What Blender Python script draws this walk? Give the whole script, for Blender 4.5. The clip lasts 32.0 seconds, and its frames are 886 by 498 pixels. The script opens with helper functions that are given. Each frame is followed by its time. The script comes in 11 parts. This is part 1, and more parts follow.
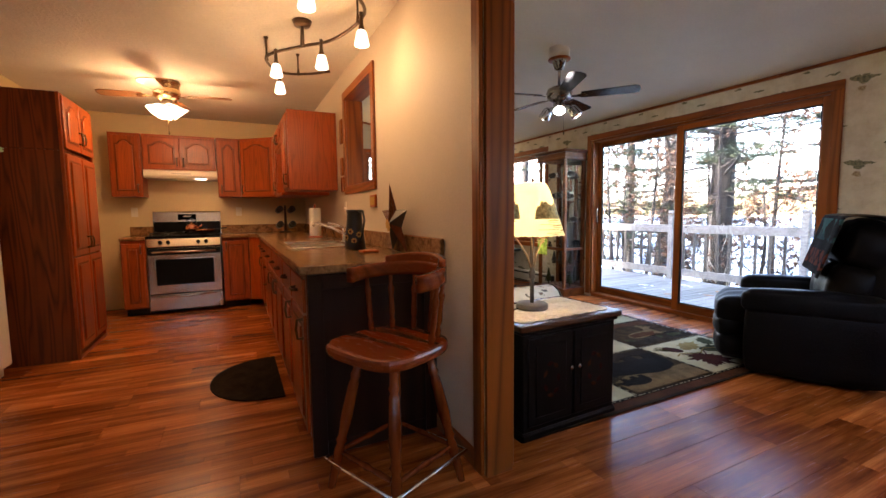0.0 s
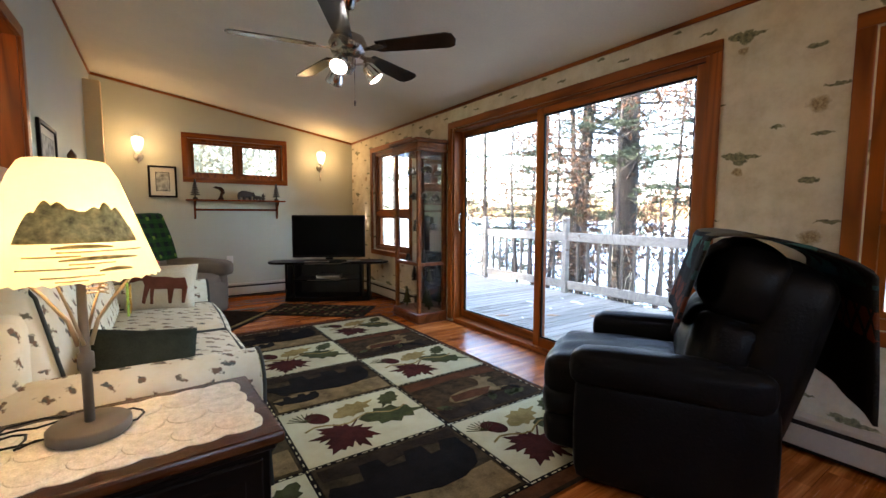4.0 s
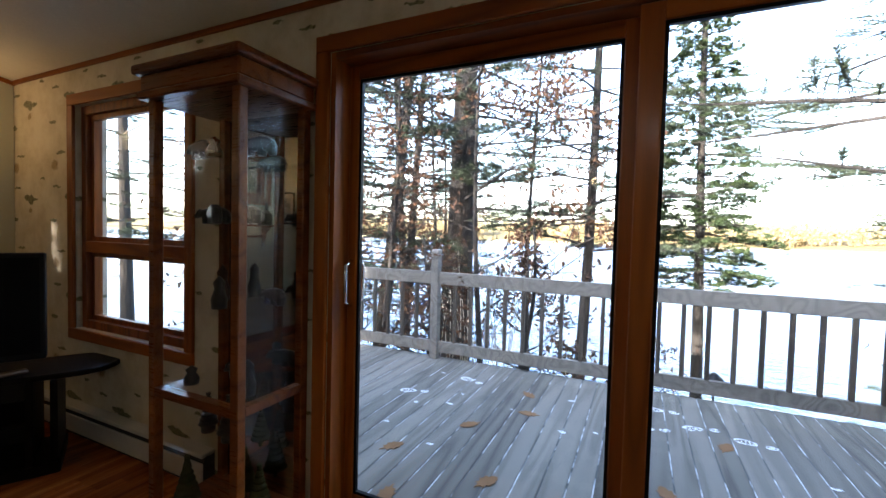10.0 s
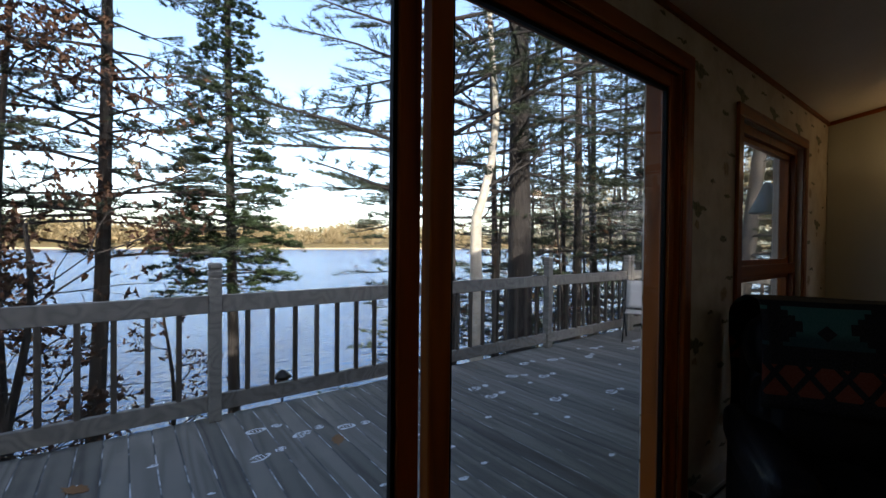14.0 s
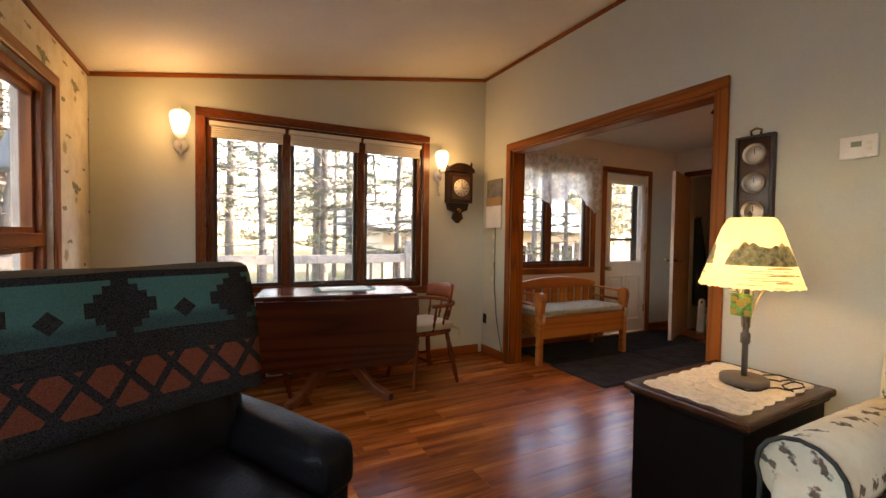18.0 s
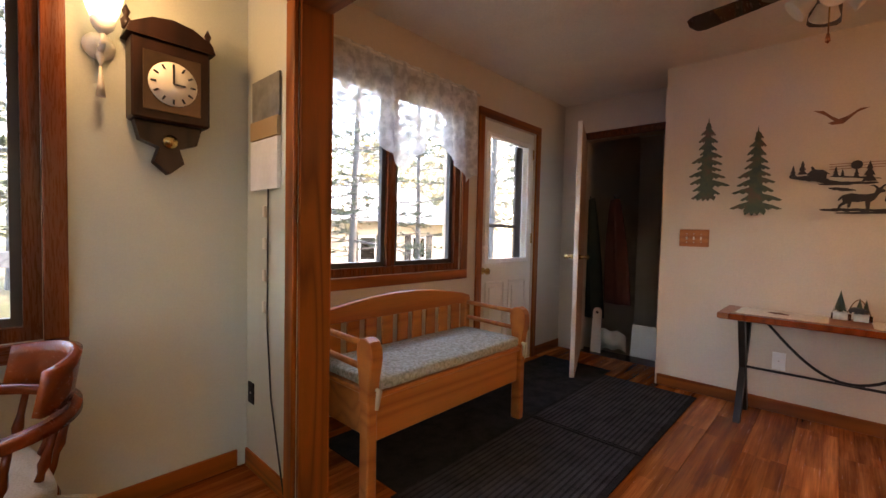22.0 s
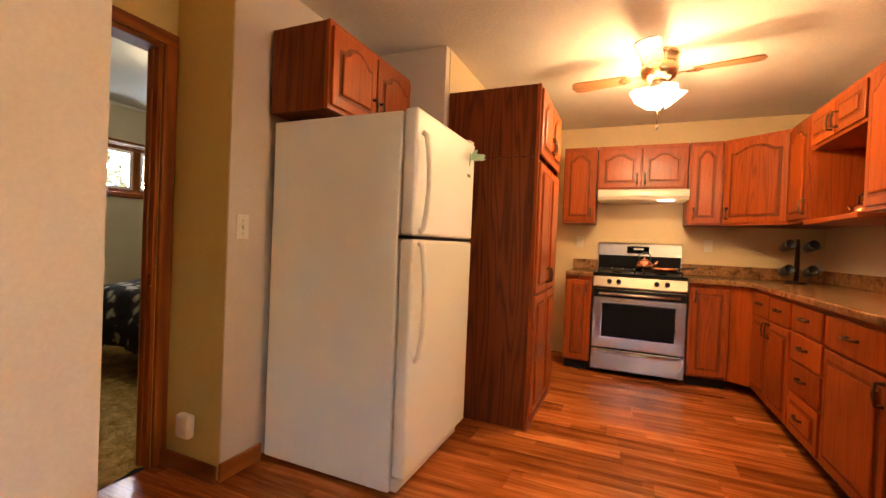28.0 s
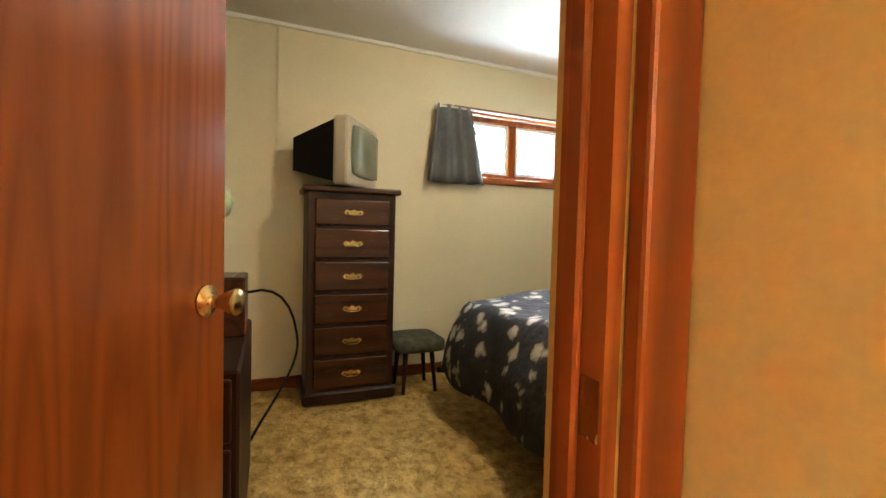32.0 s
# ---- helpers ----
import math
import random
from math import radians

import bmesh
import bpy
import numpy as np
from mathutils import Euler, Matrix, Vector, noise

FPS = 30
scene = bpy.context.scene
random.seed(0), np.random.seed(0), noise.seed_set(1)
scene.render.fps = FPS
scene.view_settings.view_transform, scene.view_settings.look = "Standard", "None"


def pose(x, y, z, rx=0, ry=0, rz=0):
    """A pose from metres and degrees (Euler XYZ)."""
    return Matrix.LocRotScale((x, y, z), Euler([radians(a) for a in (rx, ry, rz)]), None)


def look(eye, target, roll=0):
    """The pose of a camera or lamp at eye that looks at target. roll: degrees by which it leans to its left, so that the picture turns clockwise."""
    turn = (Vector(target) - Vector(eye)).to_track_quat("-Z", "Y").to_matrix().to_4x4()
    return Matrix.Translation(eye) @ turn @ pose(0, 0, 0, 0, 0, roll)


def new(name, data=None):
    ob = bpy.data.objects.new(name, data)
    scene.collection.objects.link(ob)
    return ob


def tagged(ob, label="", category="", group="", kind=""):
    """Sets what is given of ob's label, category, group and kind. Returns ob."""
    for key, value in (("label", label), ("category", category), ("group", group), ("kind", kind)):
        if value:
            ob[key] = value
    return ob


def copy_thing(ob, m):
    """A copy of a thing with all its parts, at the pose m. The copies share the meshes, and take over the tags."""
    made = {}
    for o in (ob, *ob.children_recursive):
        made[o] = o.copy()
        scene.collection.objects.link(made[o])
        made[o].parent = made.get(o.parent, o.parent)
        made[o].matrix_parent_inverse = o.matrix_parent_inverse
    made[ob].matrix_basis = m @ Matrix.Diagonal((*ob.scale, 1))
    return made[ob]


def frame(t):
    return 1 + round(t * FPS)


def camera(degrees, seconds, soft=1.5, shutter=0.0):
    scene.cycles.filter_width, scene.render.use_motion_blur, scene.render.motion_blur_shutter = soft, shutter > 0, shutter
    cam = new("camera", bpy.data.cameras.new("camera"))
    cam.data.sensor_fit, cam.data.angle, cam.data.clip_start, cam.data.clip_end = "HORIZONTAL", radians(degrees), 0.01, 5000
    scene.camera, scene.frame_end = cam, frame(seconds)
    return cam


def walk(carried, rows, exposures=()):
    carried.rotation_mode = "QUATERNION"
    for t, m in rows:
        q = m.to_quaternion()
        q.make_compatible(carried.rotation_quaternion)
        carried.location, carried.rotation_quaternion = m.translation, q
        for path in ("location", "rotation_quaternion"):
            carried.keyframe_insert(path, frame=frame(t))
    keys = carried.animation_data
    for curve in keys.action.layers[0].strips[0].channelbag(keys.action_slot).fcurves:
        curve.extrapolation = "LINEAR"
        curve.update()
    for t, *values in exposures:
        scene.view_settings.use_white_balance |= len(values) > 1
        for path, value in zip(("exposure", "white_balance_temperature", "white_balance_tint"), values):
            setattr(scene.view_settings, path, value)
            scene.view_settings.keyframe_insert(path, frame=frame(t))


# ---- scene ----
cam = camera(92.7, 32.0)
PATH = [
    (0, (0.696, 0.769, 1.146), (1.573, 2.558, 0.976), -0.7),
    (0.5, (0.887, 0.809, 1.139), (1.755, 2.602, 0.964), -0.7),
    (1, (1.088, 0.87, 1.15), (1.977, 2.653, 0.976), -0.5),
    (1.5, (1.299, 0.895, 1.136), (2.243, 2.65, 0.962), -0.2),
    (2, (1.54, 0.917, 1.134), (2.541, 2.64, 0.964), -0.4),
    (2.5, (1.764, 0.968, 1.136), (2.809, 2.664, 0.963), -0.2),
    (3, (1.986, 1.064, 1.138), (3.086, 2.725, 0.973), 0.1),
    (3.5, (2.185, 1.149, 1.16), (3.306, 2.797, 0.994), 0.1),
    (5.5, (2.853, 1.873, 1.192), (3.886, 3.579, 1.047), 0.2),
    (6, (3.025, 2.112, 1.208), (4.036, 3.832, 1.07), 0.3),
    (6.5, (3.11, 2.341, 1.206), (4.123, 4.062, 1.076), 0.6),
    (7, (3.187, 2.638, 1.212), (4.224, 4.343, 1.088), 0.7),
    (7.5, (3.276, 2.848, 1.222), (4.402, 4.496, 1.102), 0.9),
    (8, (3.372, 3.076, 1.248), (4.628, 4.629, 1.14), 1.2),
    (8.5, (3.421, 3.281, 1.266), (4.808, 4.719, 1.166), 1.3),
    (9, (3.434, 3.48, 1.287), (4.973, 4.754, 1.207), 1.4),
    (9.5, (3.489, 3.631, 1.305), (5.178, 4.699, 1.226), 1.3),
    (10, (3.557, 3.793, 1.325), (5.369, 4.638, 1.249), 1.5),
    (10.5, (3.616, 3.949, 1.315), (5.533, 4.514, 1.253), 1.6),
    (11, (3.657, 4.103, 1.325), (5.64, 4.36, 1.263), 0.9),
    (11.5, (3.795, 4.179, 1.359), (5.794, 4.181, 1.297), -0.2),
    (12, (3.929, 4.261, 1.373), (5.919, 4.073, 1.309), -0.1),
    (13, (4.122, 4.484, 1.339), (6.011, 3.829, 1.305), 1.1),
    (14, (4.151, 4.437, 1.308), (5.743, 3.227, 1.281), 0.6),
    (14.5, (4.206, 4.301, 1.338), (5.571, 2.84, 1.293), 0.6),
    (15, (4.201, 4.229, 1.333), (5.278, 2.545, 1.292), 0.8),
    (15.5, (4.198, 4.137, 1.33), (4.902, 2.265, 1.287), 1.2),
    (17.5, (4.286, 3.834, 1.224), (3.539, 1.98, 1.17), 0.9),
    (18, (4.15, 3.67, 1.209), (3.237, 1.892, 1.148), 0.8),
    (18.5, (4.01, 3.489, 1.193), (2.997, 1.765, 1.123), 0.9),
    (19, (3.852, 3.253, 1.177), (2.747, 1.588, 1.101), 1.1),
    (19.5, (3.69, 3.026, 1.152), (2.509, 1.414, 1.072), 1.2),
    (20, (3.482, 2.778, 1.144), (2.263, 1.195, 1.065), 1.0),
    (20.5, (3.276, 2.519, 1.144), (2.032, 0.956, 1.057), 1.2),
    (21, (3.055, 2.288, 1.128), (1.748, 0.777, 1.049), 1.2),
    (21.5, (2.814, 2.104, 1.118), (1.447, 0.646, 1.05), 1.2),
    (22, (2.581, 1.961, 1.134), (1.121, 0.596, 1.053), 1.3),
    (22.5, (2.345, 1.849, 1.147), (0.672, 0.756, 1.068), 1.6),
    (23, (2.048, 1.829, 1.14), (0.204, 1.058, 1.06), 1.7),
    (23.5, (1.796, 1.827, 1.121), (-0.157, 1.398, 1.069), 2.0),
    (24, (1.583, 1.79, 1.127), (-0.416, 1.771, 1.08), 2.4),
    (24.5, (1.378, 1.772, 1.125), (-0.575, 2.202, 1.091), 2.4),
    (25, (1.146, 1.814, 1.113), (-0.695, 2.594, 1.08), 2.3),
    (25.5, (0.95, 1.87, 1.125), (-0.74, 2.939, 1.088), 2.4),
    (26, (0.747, 1.931, 1.141), (-0.749, 3.259, 1.105), 2.5),
    (26.5, (0.584, 2.021, 1.149), (-0.702, 3.552, 1.115), 2.7),
    (28.5, (-0.123, 2.717, 1.104), (-0.875, 4.57, 1.076), 2.3),
    (29, (-0.262, 2.948, 1.083), (-1.066, 4.779, 1.056), 2.1),
    (29.5, (-0.463, 3.109, 1.077), (-1.465, 4.84, 1.03), 2.1),
    (30, (-0.704, 3.295, 1.074), (-1.955, 4.855, 1.032), 2.4),
    (30.5, (-0.945, 3.4, 1.064), (-2.458, 4.706, 0.992), 1.8),
    (31, (-1.188, 3.467, 1.066), (-2.905, 4.491, 0.989), 1.5),
    (31.5, (-1.437, 3.482, 1.058), (-3.253, 4.315, 0.978), 1.6),
    (32, (-1.698, 3.481, 1.055), (-3.551, 4.23, 0.983), 1.5),
]
walk(
    cam,
    [(t, look(eye, target, roll)) for t, eye, target, roll in PATH],
    exposures=[(0, 5.3, 6400, 20), (2.5, 5.4, 6650, 15), (7.5, 4.8, 6350, 13), (8.5, 4.65, 6400, 13), (9.3, 4.35, 6400, 13), (10.0, 3.9, 6400, 13), (10.6, 3.5, 6200, 13), (11.3, 2.65, 6200, 12), (12.0, 2.0, 6200, 12), (13.0, 1.8, 6200, 12), (15.5, 1.75, 6500, 14), (16.3, 3.2, 6600, 16), (17.5, 4.9, 8300, 22), (20.0, 5.1, 7500, 22), (22.0, 5.3, 7150, 22), (24.0, 5.95, 7500, 20), (26.0, 6.1, 6800, 14), (29.0, 6.45, 6200, 10), (30.5, 6.65, 6200, 7), (31.1, 6.85, 6500, 5), (32.0, 8.0, 5650, 6)],
)

# world and sun
world = bpy.data.worlds.new("sky")
scene.world = world
world.use_nodes = True
wn = world.node_tree.nodes
sky = wn.new("ShaderNodeTexSky")
sky.sky_type, sky.sun_disc = "NISHITA", False
sky.sun_elevation, sky.sun_rotation = radians(25), radians(293)
sky.air_density, sky.dust_density, sky.ozone_density = 1.0, 1.6, 1.2
world.node_tree.links.new(sky.outputs[0], wn["Background"].inputs[0])
wn["Background"].inputs[1].default_value = 0.14
sun = new("sun", bpy.data.lights.new("sun", "SUN"))
sun.data.energy, sun.data.angle, sun.data.color = 2.2, radians(0.6), (1.0, 0.93, 0.82)
SUN_FROM = Vector((-0.83, 0.36, 0.42))
sun.matrix_world = look((0, 0, 20), Vector((0, 0, 20)) - SUN_FROM)


DIM = 0.0205


def lamp(name, x, y, z, watts, color, size=0.04, spot=None, aim=None):
    data = bpy.data.lights.new(name, "SPOT" if spot else "POINT")
    data.energy, data.color, data.shadow_soft_size = watts * DIM, color, size
    ob = new(name, data)
    if spot:
        data.spot_size, data.spot_blend = radians(spot), 0.7
        ob.matrix_world = look((x, y, z), aim)
    else:
        ob.location = (x, y, z)
    return ob


def window_light(name, m, w, h, watts, color=(0.86, 0.93, 1.0)):
    data = bpy.data.lights.new(name, "AREA")
    data.shape, data.size, data.size_y, data.energy, data.color = "RECTANGLE", w, h, watts, color
    ob = new(name, data)
    ob.matrix_world = m
    return ob


WARM, WHITE = (1.0, 0.62, 0.28), (1.0, 0.9, 0.76)
# daylight entering by the large openings
window_light("sky_light_patio_door", pose(5.28, 3.74, 1.1, 0, 90, 0), 1.9, 2.4, 0.07)
window_light("sky_light_east_window", pose(5.22, 1.2, 1.35, 0, 90, 0), 1.3, 1.1, 0.04)
window_light("sky_light_south_window", pose(3.37, -0.3, 1.4, -90, 0, 0), 1.8, 1.3, 0.14)
window_light("sky_light_entry_window", pose(0.85, -0.3, 1.5, -90, 0, 0), 1.3, 1.2, 0.11)

# ---- materials ----
MATS = {}


def principled(name, base, rough=0.5, metal=0.0, coat=0.0, emit=None, power=0.0, spec=0.5):
    m = bpy.data.materials.new(name)
    m.use_nodes = True
    b = m.node_tree.nodes["Principled BSDF"]
    b.inputs["Base Color"].default_value = (*base, 1)
    b.inputs["Roughness"].default_value, b.inputs["Metallic"].default_value = rough, metal
    b.inputs["Coat Weight"].default_value, b.inputs["Coat Roughness"].default_value = coat, 0.15
    b.inputs["Specular IOR Level"].default_value = spec
    if emit:
        b.inputs["Emission Color"].default_value, b.inputs["Emission Strength"].default_value = (*emit, 1), power
    MATS[name] = m
    return m


def coords(m, scale=(1, 1, 1), turn=(0, 0, 0), spread=0.0):
    """Object coordinates, scaled; spread shifts them by a random length along x for each object."""
    n, l = m.node_tree.nodes, m.node_tree.links
    tc, mp = n.new("ShaderNodeTexCoord"), n.new("ShaderNodeMapping")
    mp.inputs["Scale"].default_value, mp.inputs["Rotation"].default_value = scale, [radians(a) for a in turn]
    src = tc.outputs["Object"]
    if spread:
        k, c, a = n.new("ShaderNodeMath"), n.new("ShaderNodeCombineXYZ"), n.new("ShaderNodeVectorMath")
        k.operation, k.inputs[1].default_value = "MULTIPLY", spread
        l.new(n.new("ShaderNodeObjectInfo").outputs["Random"], k.inputs[0]), l.new(k.outputs[0], c.inputs[0])
        l.new(src, a.inputs[0]), l.new(c.outputs[0], a.inputs[1])
        src = a.outputs[0]
    l.new(src, mp.inputs[0])
    return mp.outputs[0]


def noise_tex(m, vec, scale, detail=4, rough=0.6, kind="fac"):
    n = m.node_tree.nodes.new("ShaderNodeTexNoise")
    n.inputs["Scale"].default_value, n.inputs["Detail"].default_value, n.inputs["Roughness"].default_value = scale, detail, rough
    m.node_tree.links.new(vec, n.inputs["Vector"])
    return n.outputs[0]


def ramp(m, fac, stops):
    r = m.node_tree.nodes.new("ShaderNodeValToRGB")
    e = r.color_ramp.elements
    while len(e) < len(stops):
        e.new(0.5)
    for el, (p, c) in zip(e, stops):
        el.position, el.color = p, (*c, 1)
    m.node_tree.links.new(fac, r.inputs[0])
    return r.outputs[0]


def mix(m, fac, a, b, mode="MIX"):
    x = m.node_tree.nodes.new("ShaderNodeMix")
    x.data_type, x.blend_type = "RGBA", mode
    for sock, v in ((x.inputs[0], fac), (x.inputs[6], a), (x.inputs[7], b)):
        if isinstance(v, (int, float)):
            sock.default_value = v
        elif isinstance(v, tuple):
            sock.default_value = (*v, 1)
        else:
            m.node_tree.links.new(v, sock)
    return x.outputs[2]


def bsdf(m):
    return m.node_tree.nodes["Principled BSDF"]


def set_color(m, sock):
    m.node_tree.links.new(sock, bsdf(m).inputs["Base Color"])


def bump(m, sock, strength=0.2, dist=0.01):
    b = m.node_tree.nodes.new("ShaderNodeBump")
    b.inputs["Strength"].default_value, b.inputs["Distance"].default_value = strength, dist
    m.node_tree.links.new(sock, b.inputs["Height"])
    m.node_tree.links.new(b.outputs[0], bsdf(m).inputs["Normal"])


def rough_from(m, sock, lo, hi):
    r = m.node_tree.nodes.new("ShaderNodeMapRange")
    r.inputs["To Min"].default_value, r.inputs["To Max"].default_value = lo, hi
    m.node_tree.links.new(sock, r.inputs["Value"])
    m.node_tree.links.new(r.outputs[0], bsdf(m).inputs["Roughness"])


def island(m, kind="Random"):
    if kind == "Random":
        return m.node_tree.nodes.new("ShaderNodeObjectInfo").outputs["Random"]
    return m.node_tree.nodes.new("ShaderNodeNewGeometry").outputs["Random Per Island"]


def shade(c, k):
    return tuple(min(1, v * k) for v in c)


def plain(name, base, rough=0.5, metal=0.0, vary=0.12, scale=6, grain=60, relief=0.08, coat=0.0, spec=0.5):
    """A painted or moulded surface: blotches, fine grain and a little relief."""
    m = principled(name, base, rough, metal, coat, spec=spec)
    v = coords(m)
    a, b = noise_tex(m, v, scale), noise_tex(m, v, grain, 2)
    c = ramp(m, a, [(0.3, shade(base, 1 - vary)), (0.7, shade(base, 1 + vary * 0.6))])
    set_color(m, mix(m, 0.12, c, ramp(m, b, [(0.3, shade(base, 0.7)), (0.7, shade(base, 1.25))])))
    rough_from(m, a, max(0.02, rough - 0.08), min(1, rough + 0.1))
    if relief:
        bump(m, b, relief, 0.004)
    return m


def wood(name, dark, light, axis="x", rough=0.35, coat=0.2, fine=1.0, by_piece=0.25, relief=0.06, spec=0.4, spread=0.0, figure=0.5):
    """Wood with grain along one axis: broad cathedral figure, pores, and a tone for each piece."""
    m = principled(name, light, rough, coat=coat, spec=spec)
    st = {"x": (0.6, 9, 9), "y": (9, 0.6, 9), "z": (9, 9, 0.6)}[axis]
    v = coords(m, tuple(s * fine for s in st), spread=spread)
    flow = noise_tex(m, coords(m, tuple(s * 0.30 * fine for s in st), spread=spread), 1.0, 2, 0.45)
    k = m.node_tree.nodes.new("ShaderNodeMath")
    k.operation, k.inputs[1].default_value = "MULTIPLY", 24.0
    w = m.node_tree.nodes.new("ShaderNodeMath")
    w.operation, w.inputs[1].default_value = "PINGPONG", 1.0
    m.node_tree.links.new(flow, k.inputs[0]), m.node_tree.links.new(k.outputs[0], w.inputs[0])
    pores = noise_tex(m, coords(m, tuple(s * 7 * fine for s in st), spread=spread), 2.2, 3)
    fig = noise_tex(m, v, 0.7, 5)
    c = ramp(m, mix(m, figure, fig, w.outputs[0]), [(0.15, dark), (0.55, shade(light, 0.85)), (0.9, light)])
    c = mix(m, 0.35, c, ramp(m, pores, [(0.35, shade(dark, 0.7)), (0.6, light)]), "MULTIPLY")
    c = mix(m, by_piece, c, ramp(m, island(m), [(0, shade(dark, 0.8)), (1, shade(light, 1.25))]))
    set_color(m, c)
    rough_from(m, pores, rough - 0.06, rough + 0.12)
    bump(m, pores, relief, 0.002)
    return m


oak = wood("honey_oak_trim", (0.095, 0.020, 0.0035), (0.39, 0.113, 0.0145), "z", coat=0.03, spec=0.22, fine=1.5)
oak_x = wood("honey_oak_trim_x", (0.095, 0.020, 0.0035), (0.39, 0.113, 0.0145), "x", coat=0.03, spec=0.22, fine=1.5)
oak_y = wood("honey_oak_trim_y", (0.095, 0.020, 0.0035), (0.39, 0.113, 0.0145), "y", coat=0.03, spec=0.22, fine=1.5)
cab_oak = wood("cabinet_oak", (0.17, 0.030, 0.0035), (0.49, 0.105, 0.0125), "z", rough=0.3, coat=0.04, spec=0.28, fine=3.6, figure=0.38)
cab_oak_h = wood("cabinet_oak_flat", (0.17, 0.030, 0.0035), (0.49, 0.105, 0.0125), "x", rough=0.3, coat=0.04, spec=0.28, fine=3.6, figure=0.38)
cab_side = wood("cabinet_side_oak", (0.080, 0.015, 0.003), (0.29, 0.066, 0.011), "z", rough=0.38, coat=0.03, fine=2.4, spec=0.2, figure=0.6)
walnut = wood("dark_stained_wood", (0.010, 0.005, 0.004), (0.045, 0.018, 0.010), "z", rough=0.36, coat=0.02, spec=0.15)
walnut_x = wood("dark_stained_wood_flat", (0.018, 0.007, 0.004), (0.095, 0.030, 0.010), "x", rough=0.22, coat=0.12, spec=0.3)
ebony = wood("black_painted_wood", (0.004, 0.0035, 0.003), (0.009, 0.006, 0.005), "z", rough=0.4, coat=0.0, spec=0.10)
maple = wood("maple_furniture", (0.060, 0.010, 0.002), (0.25, 0.052, 0.009), "z", rough=0.20, coat=0.12, spec=0.22)
maple_x = wood("maple_furniture_flat", (0.065, 0.010, 0.002), (0.28, 0.054, 0.009), "x", rough=0.22, coat=0.10, spec=0.2, relief=0.01)
console_wood = wood("console_red_oak", (0.18, 0.045, 0.013), (0.44, 0.145, 0.042), "y", rough=0.35, coat=0.1, spec=0.3)
pine = wood("pine_bench", (0.29, 0.082, 0.016), (0.58, 0.225, 0.050), "x", rough=0.32, coat=0.08, spec=0.25)
sofa_frame = wood("brown_wood_top", (0.075, 0.018, 0.004), (0.27, 0.080, 0.016), "y", rough=0.26, coat=0.08, spec=0.25)


def laminate():
    """Printed planks of three strips: long streaks, a tone for each plank."""
    m = principled("laminate_floor", (0.35, 0.11, 0.03), 0.24, spec=0.24)
    broad = noise_tex(m, coords(m, (0.9, 11, 11), spread=41.0), 1.3, 4, 0.6)
    fine_s = noise_tex(m, coords(m, (2.2, 75, 75), spread=67.0), 1.6, 3, 0.6)
    c = ramp(m, broad, [(0.28, (0.15, 0.033, 0.007)), (0.48, (0.36, 0.100, 0.021)), (0.70, (0.62, 0.215, 0.050))])
    c = mix(m, 0.40, c, ramp(m, fine_s, [(0.32, (0.35, 0.30, 0.28)), (0.60, (1.1, 1.1, 1.1))]), "MULTIPLY")
    c = mix(m, 0.75, c, ramp(m, island(m), [(0, (0.66, 0.60, 0.56)), (0.5, (0.95, 0.92, 0.9)), (1, (1.26, 1.24, 1.2))]), "MULTIPLY")
    set_color(m, c)
    rough_from(m, fine_s, 0.18, 0.32)
    bump(m, fine_s, 0.03, 0.002)
    return m


floor_mat = laminate()
deck_mat = wood("weathered_deck", (0.095, 0.085, 0.068), (0.30, 0.272, 0.226), "x", rough=0.8, coat=0.0, by_piece=0.35, relief=0.3, spread=23.0)
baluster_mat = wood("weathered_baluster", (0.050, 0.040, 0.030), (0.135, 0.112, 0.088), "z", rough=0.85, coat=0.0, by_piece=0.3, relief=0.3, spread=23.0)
rail_mat = wood("weathered_rail", (0.15, 0.137, 0.115), (0.33, 0.305, 0.262), "y", rough=0.8, coat=0.0, by_piece=0.25, relief=0.3, spread=23.0)


def strips(m):
    """The narrow strips of one laminate plank, each with a tone of its own."""
    n, l = m.node_tree.nodes, m.node_tree.links
    b = n.new("ShaderNodeTexBrick")
    b.inputs["Scale"].default_value = 1.0
    b.inputs["Brick Width"].default_value, b.inputs["Row Height"].default_value = 0.46, 0.0633
    b.inputs["Mortar Size"].default_value, b.offset = 0.0006, 0.37
    b.inputs["Color1"].default_value, b.inputs["Color2"].default_value = (0.62, 0.57, 0.54, 1), (1.28, 1.28, 1.26, 1)
    b.inputs["Mortar"].default_value = (0.5, 0.45, 0.42, 1)
    l.new(coords(m, spread=29.0), b.inputs["Vector"])
    old = bsdf(m).inputs["Base Color"].links[0].from_socket
    set_color(m, mix(m, 0.72, old, b.outputs[0], "MULTIPLY"))


strips(floor_mat)
wall_green = plain("sage_wall_paint", (0.50, 0.51, 0.42), 0.7, vary=0.05, scale=2, grain=140, relief=0.12)
wall_tan = plain("tan_wall_paint", (0.60, 0.50, 0.39), 0.6, vary=0.05, scale=2, grain=90, relief=0.3)
wall_kitchen = plain("kitchen_wall_paint", (0.66, 0.50, 0.27), 0.6, vary=0.05, scale=2, grain=90, relief=0.3)
wall_gold = plain("golden_wall_paint", (0.66, 0.48, 0.14), 0.6, vary=0.06, scale=2, grain=90, relief=0.3)
wall_cream = plain("cream_panelling", (0.60, 0.53, 0.36), 0.6, vary=0.05, scale=2, grain=90, relief=0.15)
